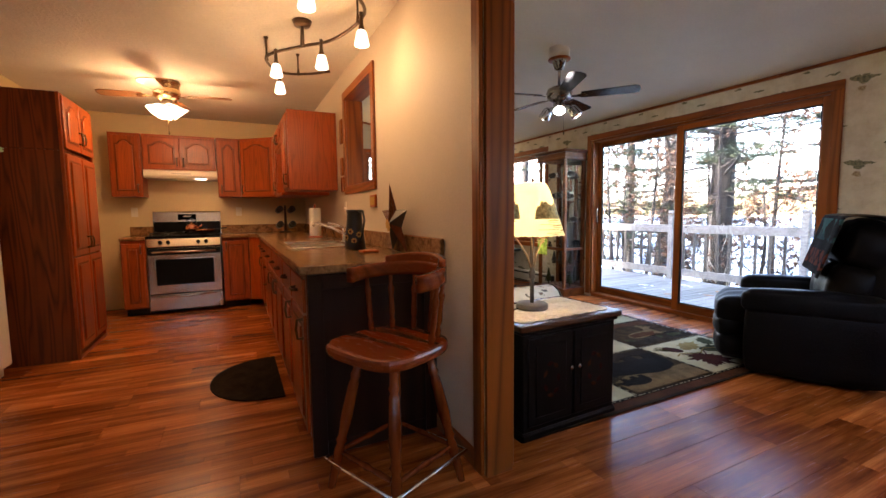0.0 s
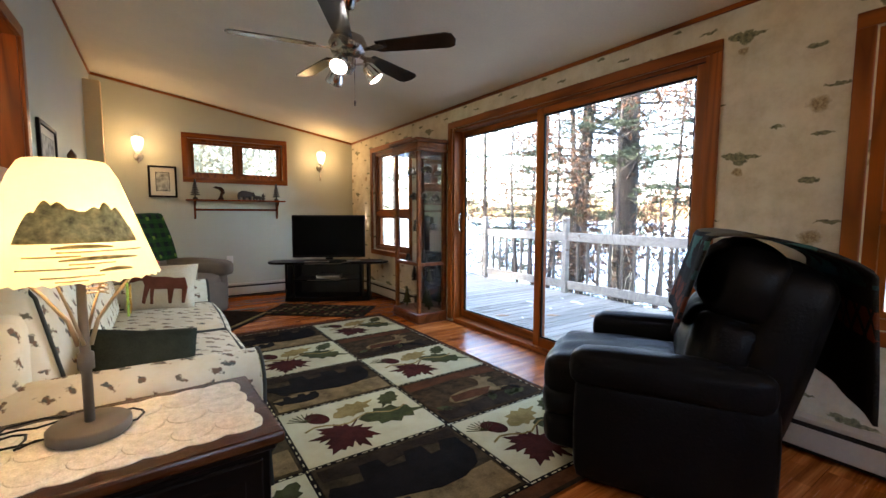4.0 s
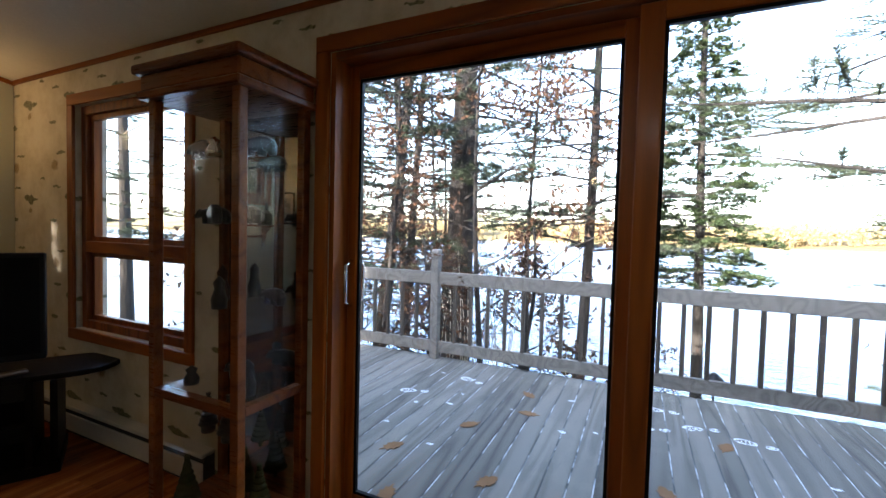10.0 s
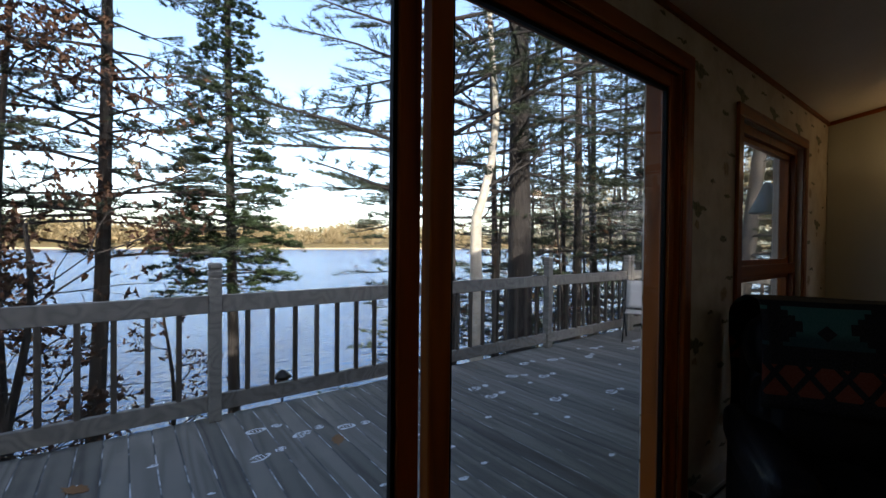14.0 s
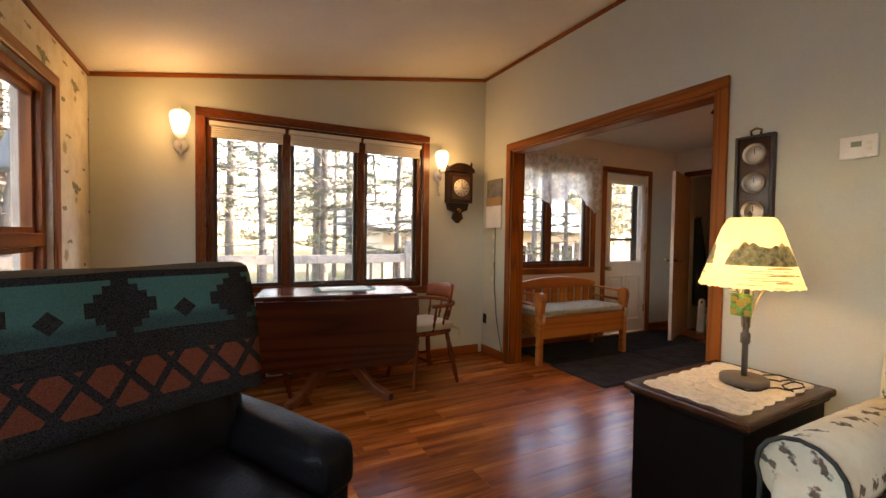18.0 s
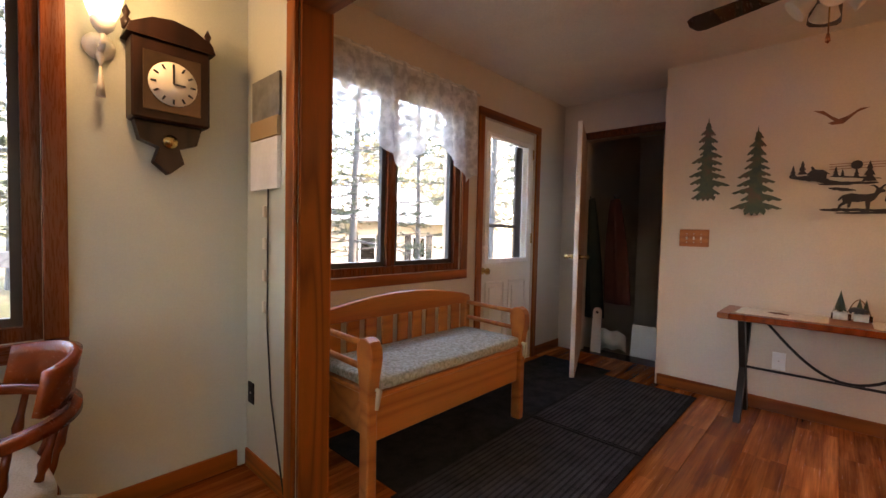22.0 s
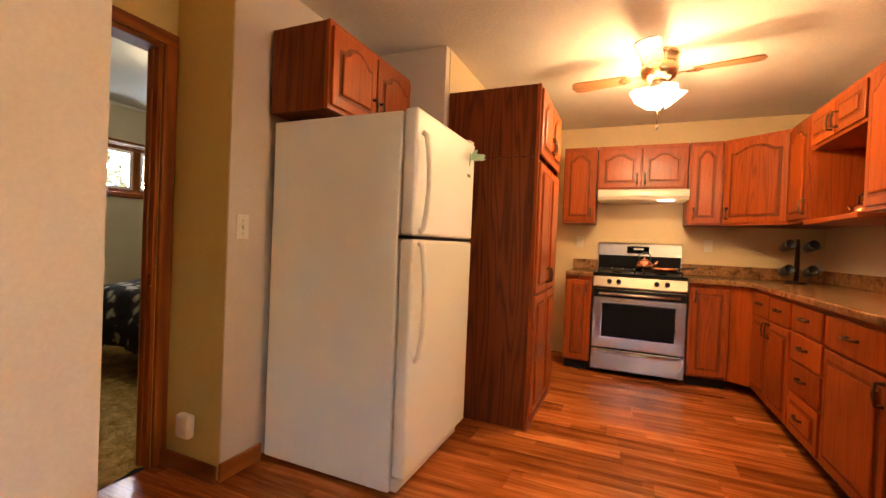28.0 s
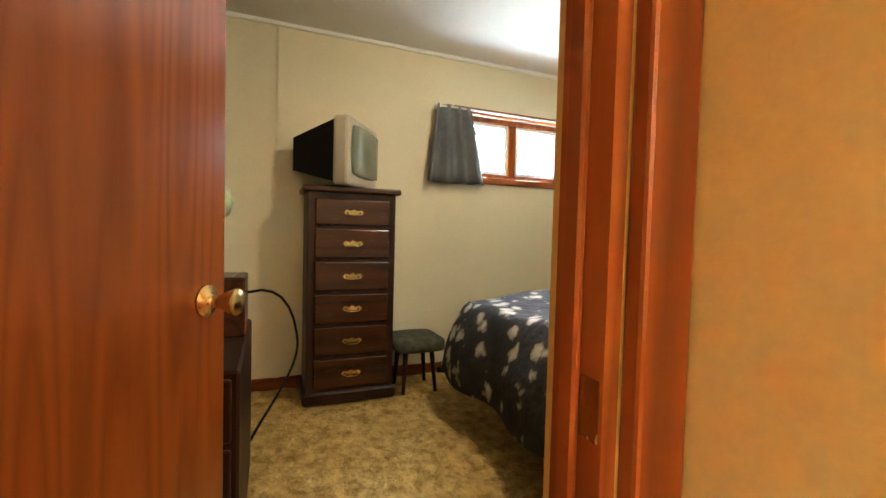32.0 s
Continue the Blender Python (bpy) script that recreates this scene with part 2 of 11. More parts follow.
ceil_white = plain("ceiling_paint", (0.70, 0.67, 0.60), 0.85, vary=0.05, scale=3, grain=70, relief=0.35)
ceil_tex = plain("textured_ceiling", (0.72, 0.66, 0.56), 0.9, vary=0.06, scale=4, grain=45, relief=0.9)
white_enamel = plain("white_enamel", (0.80, 0.77, 0.71), 0.25, vary=0.03, scale=3, grain=120, relief=0.1, coat=0.3)
white_paint = plain("white_door_paint", (0.78, 0.76, 0.72), 0.4, vary=0.04)
fridge_enamel = plain("refrigerator_enamel", (0.80, 0.77, 0.65), 0.36, vary=0.01, scale=1.2, grain=320, relief=0.25)
ivory = plain("ivory_plastic", (0.72, 0.66, 0.54), 0.4, vary=0.05)
black_plastic = plain("black_plastic", (0.006, 0.006, 0.0065), 0.35, vary=0.2, relief=0.03, spec=0.10)
screen_black = principled("screen_glass", (0.002, 0.002, 0.0025), 0.25, spec=0.06)
black_iron = plain("black_iron", (0.025, 0.023, 0.021), 0.45, 0.6, vary=0.3)
steel = plain("stainless_steel", (0.52, 0.46, 0.39), 0.24, 1.0, vary=0.06, scale=2, grain=200, relief=0.05)
chrome = principled("chrome", (0.75, 0.75, 0.75), 0.08, 1.0)
brass = plain("aged_brass", (0.55, 0.38, 0.14), 0.25, 1.0, vary=0.2)
bronze = plain("antique_bronze", (0.11, 0.07, 0.04), 0.35, 0.8, vary=0.25)
nickel = plain("brushed_nickel", (0.45, 0.40, 0.34), 0.3, 1.0, vary=0.1)
fan_copper = plain("antique_brass_fan_metal", (0.56, 0.38, 0.20), 0.25, 1.0, vary=0.2)
copper = plain("copper", (0.55, 0.24, 0.12), 0.22, 1.0, vary=0.15)
leather = plain("black_leather", (0.006, 0.006, 0.007), 0.42, vary=0.35, scale=5, grain=90, relief=0.35, spec=0.08)
taupe = plain("taupe_microfibre", (0.16, 0.125, 0.095), 0.9, vary=0.2, scale=5, grain=200, relief=0.3)
grille = plain("baseboard_heater_enamel", (0.55, 0.52, 0.46), 0.4, vary=0.06)
# near-black: the shade of gaps is put into this colour
dark_gap = principled("dark_gap", (0.01, 0.009, 0.008), 0.8)
glass = principled("clear_glass", (1, 1, 1), 0.0)
bsdf(glass).inputs["Transmission Weight"].default_value, bsdf(glass).inputs["IOR"].default_value = 1.0, 1.45
pane_mat = bpy.data.materials.new("window_pane")
pane_mat.use_nodes = True
_n, _l = pane_mat.node_tree.nodes, pane_mat.node_tree.links
_t, _g, _x, _f, _p = _n.new("ShaderNodeBsdfTransparent"), _n.new("ShaderNodeBsdfGlossy"), _n.new("ShaderNodeMixShader"), _n.new("ShaderNodeLayerWeight"), _n.new("ShaderNodeMath")
_g.inputs["Roughness"].default_value, _p.operation, _p.inputs[1].default_value = 0.02, "POWER", 4.0
_f.inputs["Blend"].default_value = 0.5
_a = _n.new("ShaderNodeMath")
_a.operation, _a.inputs[1].default_value, _a.inputs[2].default_value = "MULTIPLY_ADD", 0.6, 0.025
_l.new(_f.outputs["Facing"], _p.inputs[0]), _l.new(_p.outputs[0], _a.inputs[0]), _l.new(_a.outputs[0], _x.inputs[0])
_l.new(_t.outputs[0], _x.inputs[1]), _l.new(_g.outputs[0], _x.inputs[2])
_l.new(_x.outputs[0], _n["Material Output"].inputs[0])

cabinet_pane = pane_mat.copy()
cabinet_pane.name = "cabinet_pane"
for _q in cabinet_pane.node_tree.nodes:
    if _q.type == "MATH" and _q.operation == "MULTIPLY_ADD":
        _q.inputs[1].default_value, _q.inputs[2].default_value = 0.18, 0.012


def glow(name, color, power, base=(0.9, 0.85, 0.75)):
    return principled(name, base, 0.5, emit=color, power=power)


bulb_glow = glow("lit_bulb_glass", (1.0, 0.80, 0.55), 0.32)
globe_glow = glow("lit_sconce_glass", (1.0, 0.74, 0.38), 0.13)
tulip_glow = glow("lit_tulip_glass", (1.0, 0.82, 0.55), 0.10)
led_glow = glow("lit_spot_glass", (1.0, 0.95, 0.88), 1.2)

# ---- mesh helpers ----
def box(bm, x0, y0, z0, x1, y1, z1, bevel=0.0, seg=1):
    """A box between two corners, its edges rounded by bevel."""
    t = bm if not bevel else bmesh.new()
    vs = [t.verts.new((x, y, z)) for x in (x0, x1) for y in (y0, y1) for z in (z0, z1)]
    for f in ((0, 1, 3, 2), (4, 6, 7, 5), (0, 4, 5, 1), (2, 3, 7, 6), (0, 2, 6, 4), (1, 5, 7, 3)):
        t.faces.new([vs[i] for i in f])
    if bevel:
        bmesh.ops.bevel(t, geom=list(t.edges), offset=min(bevel, 0.49 * min(abs(x1 - x0), abs(y1 - y0), abs(z1 - z0))), segments=seg, affect="EDGES", profile=0.5)
        merge(bm, t)
    return bm


def merge(bm, t, m=None):
    """Adds the bmesh t, moved by m, to bm."""
    made = {}
    for v in t.verts:
        made[v] = bm.verts.new(m @ v.co if m else v.co)
    for f in t.faces:
        try:
            bm.faces.new([made[v] for v in f.verts]).smooth = f.smooth
        except ValueError:
            pass
    t.free()
    return bm


def ring(bm, c, u, v, r, seg):
    return [bm.verts.new(c + u * (r * math.cos(2 * math.pi * k / seg)) + v * (r * math.sin(2 * math.pi * k / seg))) for k in range(seg)]


def skin(bm, rings, caps=True, closed=False):
    n = len(rings[0])
    pairs = list(zip(rings, rings[1:])) + ([(rings[-1], rings[0])] if closed else [])
    for a, b in pairs:
        for k in range(n):
            bm.faces.new((a[k], a[(k + 1) % n], b[(k + 1) % n], b[k])).smooth = True
    if caps and not closed:
        bm.faces.new(rings[0][::-1]), bm.faces.new(rings[-1])
    return bm


def tube(bm, pts, r, seg=8, caps=True):
    """A round bar along points; r is one radius or one for each point."""
    pts = [Vector(p) for p in pts]
    rs = r if isinstance(r, (list, tuple)) else [r] * len(pts)
    rings, u = [], None
    for i, p in enumerate(pts):
        d = (pts[min(i + 1, len(pts) - 1)] - pts[max(i - 1, 0)]).normalized()
        u = d.orthogonal().normalized() if u is None else (u - d * u.dot(d)).normalized()
        rings.append(ring(bm, p, u, d.cross(u), rs[i], seg))
    return skin(bm, rings, caps)


def lathe(bm, profile, seg=20, x=0.0, y=0.0, z=0.0, m=None):
    """A turned shape about the upright axis through (x, y), from pairs of radius and height."""
    t = bmesh.new()
    rings = [ring(t, Vector((x, y, z + h)), Vector((1, 0, 0)), Vector((0, 1, 0)), max(r, 0.0004), seg) for r, h in profile]
    skin(t, rings)
    return merge(bm, t, m)


def slab(bm, outline, z0, z1, m=None, bevel=0.0):
    """An outline in x and y, from z0 up to z1."""
    t = bmesh.new()
    a, b = [t.verts.new((x, y, z0)) for x, y in outline], [t.verts.new((x, y, z1)) for x, y in outline]
    n = len(a)
    t.faces.new(a[::-1]), t.faces.new(b)
    for k in range(n):
        t.faces.new((a[k], a[(k + 1) % n], b[(k + 1) % n], b[k]))
    bmesh.ops.recalc_face_normals(t, faces=list(t.faces))
    if bevel:
        bmesh.ops.bevel(t, geom=[e for e in t.edges if abs(e.verts[0].co.z - e.verts[1].co.z) < 1e-6], offset=bevel, segments=2, affect="EDGES", profile=0.5)
    return merge(bm, t, m)


def cushion(bm, x0, y0, z0, x1, y1, z1, puff=0.04, n=8, m=None):
    """A padded block with bulging faces and soft corners."""
    t = bmesh.new()
    bmesh.ops.create_cube(t, size=2.0)
    bmesh.ops.subdivide_edges(t, edges=list(t.edges), cuts=n - 1, use_grid_fill=True)
    c, h = Vector(((x0 + x1) / 2, (y0 + y1) / 2, (z0 + z1) / 2)), Vector(((x1 - x0) / 2, (y1 - y0) / 2, (z1 - z0) / 2))
    r = min(h) * 0.55
    for v in t.verts:
        q = Vector(v.co)
        p = Vector((q.x * h.x, q.y * h.y, q.z * h.z))
        core = Vector([max(-(h[i] - r), min(h[i] - r, p[i])) for i in range(3)])
        d = p - core
        p = core + (d.normalized() * r if d.length > 1e-6 else d)
        for i in range(3):
            o = [j for j in range(3) if j != i]
            if abs(q[i]) > 0.999:
                p[i] += math.copysign(puff * (1 - q[o[0]] ** 2) * (1 - q[o[1]] ** 2), q[i])
        v.co = c + p
    for f in t.faces:
        f.smooth = True
    return merge(bm, t, m)


def sheet(bm, fn, nu, nv, thick=0.0):
    """A surface fn(u, v) over the unit square, given some thickness."""
    t = bmesh.new()
    g = [[t.verts.new(fn(i / nu, j / nv)) for j in range(nv + 1)] for i in range(nu + 1)]
    for i in range(nu):
        for j in range(nv):
            t.faces.new((g[i][j], g[i + 1][j], g[i + 1][j + 1], g[i][j + 1])).smooth = True
    if thick:
        bmesh.ops.recalc_face_normals(t, faces=list(t.faces))
        bmesh.ops.solidify(t, geom=list(t.faces), thickness=thick)
    return merge(bm, t)


def mesh_of(name, bm, material):
    me = bpy.data.meshes.new(name)
    bmesh.ops.recalc_face_normals(bm, faces=list(bm.faces))
    bm.to_mesh(me)
    bm.free()
    me.materials.append(material)
    return me


def part(name, bm, material, parent, label=""):
    ob = new(name, mesh_of(name, bm, material))
    ob.parent = parent
    return tagged(ob, label)


def thing(name, label, category, m=None, group=""):
    ob = new(name)
    ob.empty_display_size = 0.1
    ob.matrix_world = m if m else Matrix.Identity(4)
    return tagged(ob, label, category, group)


def solid(name, bm, material, label, category="", kind="", group=""):
    return tagged(new(name, mesh_of(name, bm, material)), label, category, group, kind)


def B(*args, **kw):
    return box(bmesh.new(), *args, **kw)


def wall_x(bm, x0, x1, y0, y1, z0, z1, holes=()):
    """A wall that runs along y between x0 and x1, with holes (ya, yb, za, zb)."""
    ys = sorted({y0, y1, *[h[0] for h in holes], *[h[1] for h in holes]})
    for a, b in zip(ys, ys[1:]):
        cuts = sorted((h[2], h[3]) for h in holes if h[0] < (a + b) / 2 < h[1])
        z = z0
        for za, zb in cuts:
            if za > z:
                box(bm, x0, a, z, x1, b, za)
            z = zb
        if z < z1:
            box(bm, x0, a, z, x1, b, z1)
    return bm


def wall_y(bm, y0, y1, x0, x1, z0, z1, holes=()):
    t = wall_x(bmesh.new(), y0, y1, x0, x1, z0, z1, holes)
    return merge(bm, t, Matrix(((0, 1, 0, 0), (1, 0, 0, 0), (0, 0, 1, 0), (0, 0, 0, 1))))

# ---- the setting ----
EAST, NORTH, SOUTH, DIV_L, DIV_K = 5.0, 7.83, -0.08, 1.755, 1.625
KN, KCEIL, LOW, HIGH = 7.2, 2.40, 2.31, 2.84
SLOPE = (HIGH - LOW) / (EAST - DIV_L)


def wallpaper():
    """Mottled cream paper printed with pine sprigs, cones and needles; the print repeats every 0.53 by 0.64 m."""
    m = principled("pinecone_wallpaper", (0.62, 0.57, 0.44), 0.65)
    n, l = m.node_tree.nodes, m.node_tree.links
    v = coords(m)
    base = ramp(m, noise_tex(m, v, 5, 6, 0.7), [(0.3, (0.47, 0.40, 0.28)), (0.55, (0.62, 0.56, 0.44)), (0.8, (0.69, 0.65, 0.54))])
    nz = n.new("ShaderNodeTexNoise")
    nz.inputs["Scale"].default_value, nz.inputs["Detail"].default_value = 34, 3
    l.new(v, nz.inputs["Vector"])
    sep, wob = n.new("ShaderNodeSeparateXYZ"), n.new("ShaderNodeSeparateXYZ")
    l.new(v, sep.inputs[0]), l.new(nz.outputs["Color"], wob.inputs[0])

    def op(kind, *vals):
        q = n.new("ShaderNodeMath")
        q.operation = kind
        for sock, val in zip(q.inputs, vals):
            if isinstance(val, (int, float)):
                sock.default_value = val
            else:
                l.new(val, sock)
        return q.outputs[0]

    u = op("WRAP", op("MULTIPLY_ADD", wob.outputs[0], 0.05, sep.outputs[1]), 0.53, 0.0)
    w = op("WRAP", op("MULTIPLY_ADD", wob.outputs[1], 0.035, sep.outputs[2]), 0.64, 0.0)

    def spot(cu, cw, ru, rw):
        a, b = op("DIVIDE", op("SUBTRACT", u, cu), ru), op("DIVIDE", op("SUBTRACT", w, cw), rw)
        return op("ADD", op("MULTIPLY", a, a), op("MULTIPLY", b, b))

    def near(d, soft):
        return ramp(m, d, [(max(0.0, 0.45 - soft), (1, 1, 1)), (0.45 + soft, (0, 0, 0))])

    sprig = op("MINIMUM", op("MINIMUM", spot(0.20, 0.22, 0.125, 0.020), spot(0.21, 0.215, 0.05, 0.055)), spot(0.26, 0.235, 0.06, 0.026))
    small = op("MINIMUM", op("MINIMUM", spot(0.40, 0.30, 0.07, 0.013), spot(0.05, 0.36, 0.045, 0.014)), op("MINIMUM", spot(0.35, 0.52, 0.08, 0.012), spot(0.44, 0.08, 0.065, 0.020)))
    cone = op("MINIMUM", spot(0.42, 0.44, 0.06, 0.052), spot(0.22, 0.145, 0.035, 0.028))
    green = ramp(m, noise_tex(m, v, 60, 3), [(0.35, (0.075, 0.078, 0.042)), (0.65, (0.24, 0.23, 0.13))])
    brown = ramp(m, noise_tex(m, v, 70, 3), [(0.35, (0.20, 0.135, 0.065)), (0.65, (0.42, 0.33, 0.19))])
    c = mix(m, near(cone, 0.25), base, brown)
    c = mix(m, near(sprig, 0.10), c, green)
    set_color(m, mix(m, near(small, 0.12), c, green))
    bump(m, noise_tex(m, v, 150, 2), 0.08, 0.003)
    return m


paper = wallpaper()
# living room walls
solid("wall_east", wall_x(bmesh.new(), EAST, EAST + 0.17, -0.25, 8.0, -0.1, 3.1, [(2.48, 5.01, 0.03, 2.075), (5.95, 7.03, 0.66, 2.06), (0.61, 1.80, 0.66, 2.0)]), paper, "cream wallpaper with pinecone sprigs", kind="structure")
solid("wall_north", wall_y(bmesh.new(), NORTH, NORTH + 0.17, 1.55, 4.995, -0.1, 3.1, [(2.72, 3.91, 1.66, 2.17)]), wall_green, "sage green painted wall", kind="structure")
solid("wall_south", wall_y(bmesh.new(), SOUTH - 0.17, SOUTH, 1.70, 4.995, -0.1, 3.1, [(2.46, 4.29, 0.72, 2.10)]), wall_green, "sage green painted wall", kind="structure")
HOLES = [(0.405, 2.27, 0.0, 2.02), (3.77, 4.60, 1.37, 2.17)]
solid("wall_divider_living", wall_x(bmesh.new(), 1.69, DIV_L, SOUTH + 0.003, NORTH - 0.003, 0, 3.05, HOLES), wall_green, "sage green painted wall with a wide opening", kind="structure")
solid("wall_divider_kitchen", wall_x(bmesh.new(), DIV_K, 1.687, SOUTH + 0.003, KN, 0, 2.6, HOLES), wall_tan, "tan textured painted wall", kind="structure")
# entry and kitchen walls
solid("wall_entry_south", wall_y(bmesh.new(), SOUTH - 0.17, SOUTH, -1.5, 1.697, -0.1, 2.6, [(0.22, 1.50, 0.86, 2.06), (-0.80, -0.03, 0.0, 2.03)]), wall_tan, "tan painted wall", kind="structure")
solid("wall_stair", wall_x(bmesh.new(), -1.46, -1.34, SOUTH, 0.96, 0, 2.6, [(0.14, 0.90, -0.2, 2.04)]), wall_tan, "tan painted wall with a doorway", kind="structure")
solid("wall_console", B(-1.09, 0.965, 0, -0.925, 3.0, 2.5), wall_tan, "tan painted wall behind the console table", kind="structure")
solid("wall_hall_south", B(-2.0, 2.85, 0, -1.093, 2.997, 2.5), wall_tan, "tan painted hall wall", kind="structure")
solid("wall_bedroom_door", wall_x(bmesh.new(), -2.11, -2.0, 2.6, 3.95, 0, 2.5, [(3.06, 3.785, 0.0, 2.0)]), wall_gold, "golden painted wall with a doorway", kind="structure")
solid("wall_hall_north", B(-1.997, 3.852, 0, -1.62, 4.062, 2.5), wall_gold, "golden painted wall", kind="structure")
solid("wall_fridge_nib", B(-1.617, 3.852, 0, -1.612, 4.062, 2.5), wall_tan, "tan painted wall end", kind="structure")
solid("wall_fridge", B(-1.80, 4.065, 0, -1.645, 5.05, 2.5), wall_tan, "tan painted wall behind the refrigerator", kind="structure")
solid("wall_pantry_return", B(-1.609, 5.0, 0, -1.085, 5.06, 2.5), wall_tan, "tan painted wall return", kind="structure")
solid("wall_kitchen_west", B(-1.23, 5.063, 0, -1.08, KN, 2.5), wall_kitchen, "tan painted wall", kind="structure")
solid("wall_kitchen_north", B(-1.23, KN + 0.003, 0, 1.9, KN + 0.15, 2.6), wall_kitchen, "tan painted wall", kind="structure")
# ceilings
bm = bmesh.new()
zs = [(1.70, HIGH + SLOPE * 0.075), (EAST + 0.17, LOW - SLOPE * 0.17)]
a = [bm.verts.new((x, y, z + dz)) for dz in (0, 0.1) for y in (-0.25, 8.0) for x, z in zs]
for f in ((0, 1, 3, 2), (4, 6, 7, 5), (0, 4, 5, 1), (2, 3, 7, 6), (0, 2, 6, 4), (1, 5, 7, 3)):
    bm.faces.new([a[i] for i in f])
solid("ceiling_living", bm, ceil_white, "sloping off-white ceiling", kind="structure")
solid("ceiling_kitchen", B(-2.1, -0.25, KCEIL, 1.697, 7.4, KCEIL + 0.1), ceil_tex, "textured off-white ceiling", kind="structure")
# ceiling trim
def slope_trim(y0, y1):
    t = bmesh.new()
    box(t, 0, y0, 0, (EAST - DIV_L) * math.hypot(1, SLOPE), y1, 0.028)
    return merge(bmesh.new(), t, Matrix.Translation((DIV_L, 0, HIGH - 0.033)) @ Matrix.Rotation(math.atan(SLOPE), 4, "Y"))


solid("trim_ceiling_north", slope_trim(NORTH - 0.014, NORTH - 0.001), oak_x, "thin wood ceiling trim", kind="structure")
solid("trim_ceiling_south", slope_trim(SOUTH + 0.001, SOUTH + 0.014), oak_x, "thin wood ceiling trim", kind="structure")
solid("trim_ceiling_divider", B(DIV_L + 0.001, SOUTH + 0.015, HIGH - 0.032, DIV_L + 0.014, NORTH - 0.015, HIGH - 0.006), oak_y, "thin wood ceiling trim", kind="structure")
solid("trim_ceiling_east", B(EAST - 0.016, SOUTH + 0.015, LOW - 0.028, EAST - 0.001, NORTH - 0.015, LOW - 0.002), oak_y, "thin wood ceiling trim", kind="structure")
# sub floor under the planks; bedroom carpet
solid("subfloor", B(-1.34, -0.25, -0.12, 5.1, 8.0, -0.012), dark_gap, "dark underlay beneath the planks", kind="structure")


def casing_x(name, x0, x1, ya, yb, za, zb, w=0.068, sill=True, material=None):
    """Trim boards round an opening in a wall along y: one board a side."""
    root = tagged(new(name), "honey oak trim boards round an opening", kind="structure")
    mz, mh = material or (oak, oak_y)
    for n, b in (("side_board", (x0, ya - w, za, x1, ya, zb)), ("side_board", (x0, yb, za, x1, yb + w, zb)), ("head_board", (x0, ya - w, zb, x1, yb + w, zb + w))):
        part(n, B(*b, bevel=0.005, seg=2), mh if n == "head_board" else mz, root)
    if sill:
        part("sill_board", B(x0 - 0.0, ya - w, za - w, x1, yb + w, za, bevel=0.005, seg=2), mh, root)
    return root


def casing_y(name, y0, y1, xa, xb, za, zb, w=0.068, sill=True, material=None):
    root = tagged(new(name), "honey oak trim boards round an opening", kind="structure")
    mz, mh = material or (oak, oak_x)
    for n, b in (("side_board", (xa - w, y0, za, xa, y1, zb)), ("side_board", (xb, y0, za, xb + w, y1, zb)), ("head_board", (xa - w, y0, zb, xb + w, y1, zb + w))):
        part(n, B(*b, bevel=0.005, seg=2), mh if n == "head_board" else mz, root)
    if sill:
        part("sill_board", B(xa - w, y0, za - w, xb + w, y1, za, bevel=0.005, seg=2), mh, root)
    return root


# wide opening between living room and entry
casing_x("trim_opening_living", DIV_L + 0.001, DIV_L + 0.022, 0.405, 2.27, 0.0, 2.02, sill=False)
casing_x("trim_opening_entry", DIV_K - 0.022, DIV_K - 0.001, 0.405, 2.27, 0.0, 2.02, sill=False)
lining = tagged(new("trim_opening_lining"), "honey oak jamb lining of the wide opening", kind="structure")
part("jamb", B(DIV_K, 0.405, 0, DIV_L, 0.423, 2.002), oak, lining)
part("jamb", B(DIV_K, 2.252, 0, DIV_L, 2.27, 2.002), oak, lining)
part("head", B(DIV_K, 0.405, 2.002, DIV_L, 2.27, 2.02), oak_y, lining)
# pass-through above the sink
casing_x("trim_pass_living", DIV_L + 0.001, DIV_L + 0.02, 3.79, 4.58, 1.39, 2.15)
casing_x("trim_pass_kitchen", DIV_K - 0.02, DIV_K - 0.001, 3.79, 4.58, 1.39, 2.15)
lining = tagged(new("trim_pass_lining"), "honey oak lining of the pass-through", kind="structure")
part("jamb", B(DIV_K, 3.77, 1.39, DIV_L, 3.79, 2.15), oak, lining)
part("jamb", B(DIV_K, 4.58, 1.39, DIV_L, 4.60, 2.15), oak, lining)
part("shelf", B(DIV_K, 3.77, 1.37, DIV_L, 4.60, 1.39), oak_y, lining)
part("head", B(DIV_K, 3.77, 2.15, DIV_L, 4.60, 2.17), oak_y, lining)


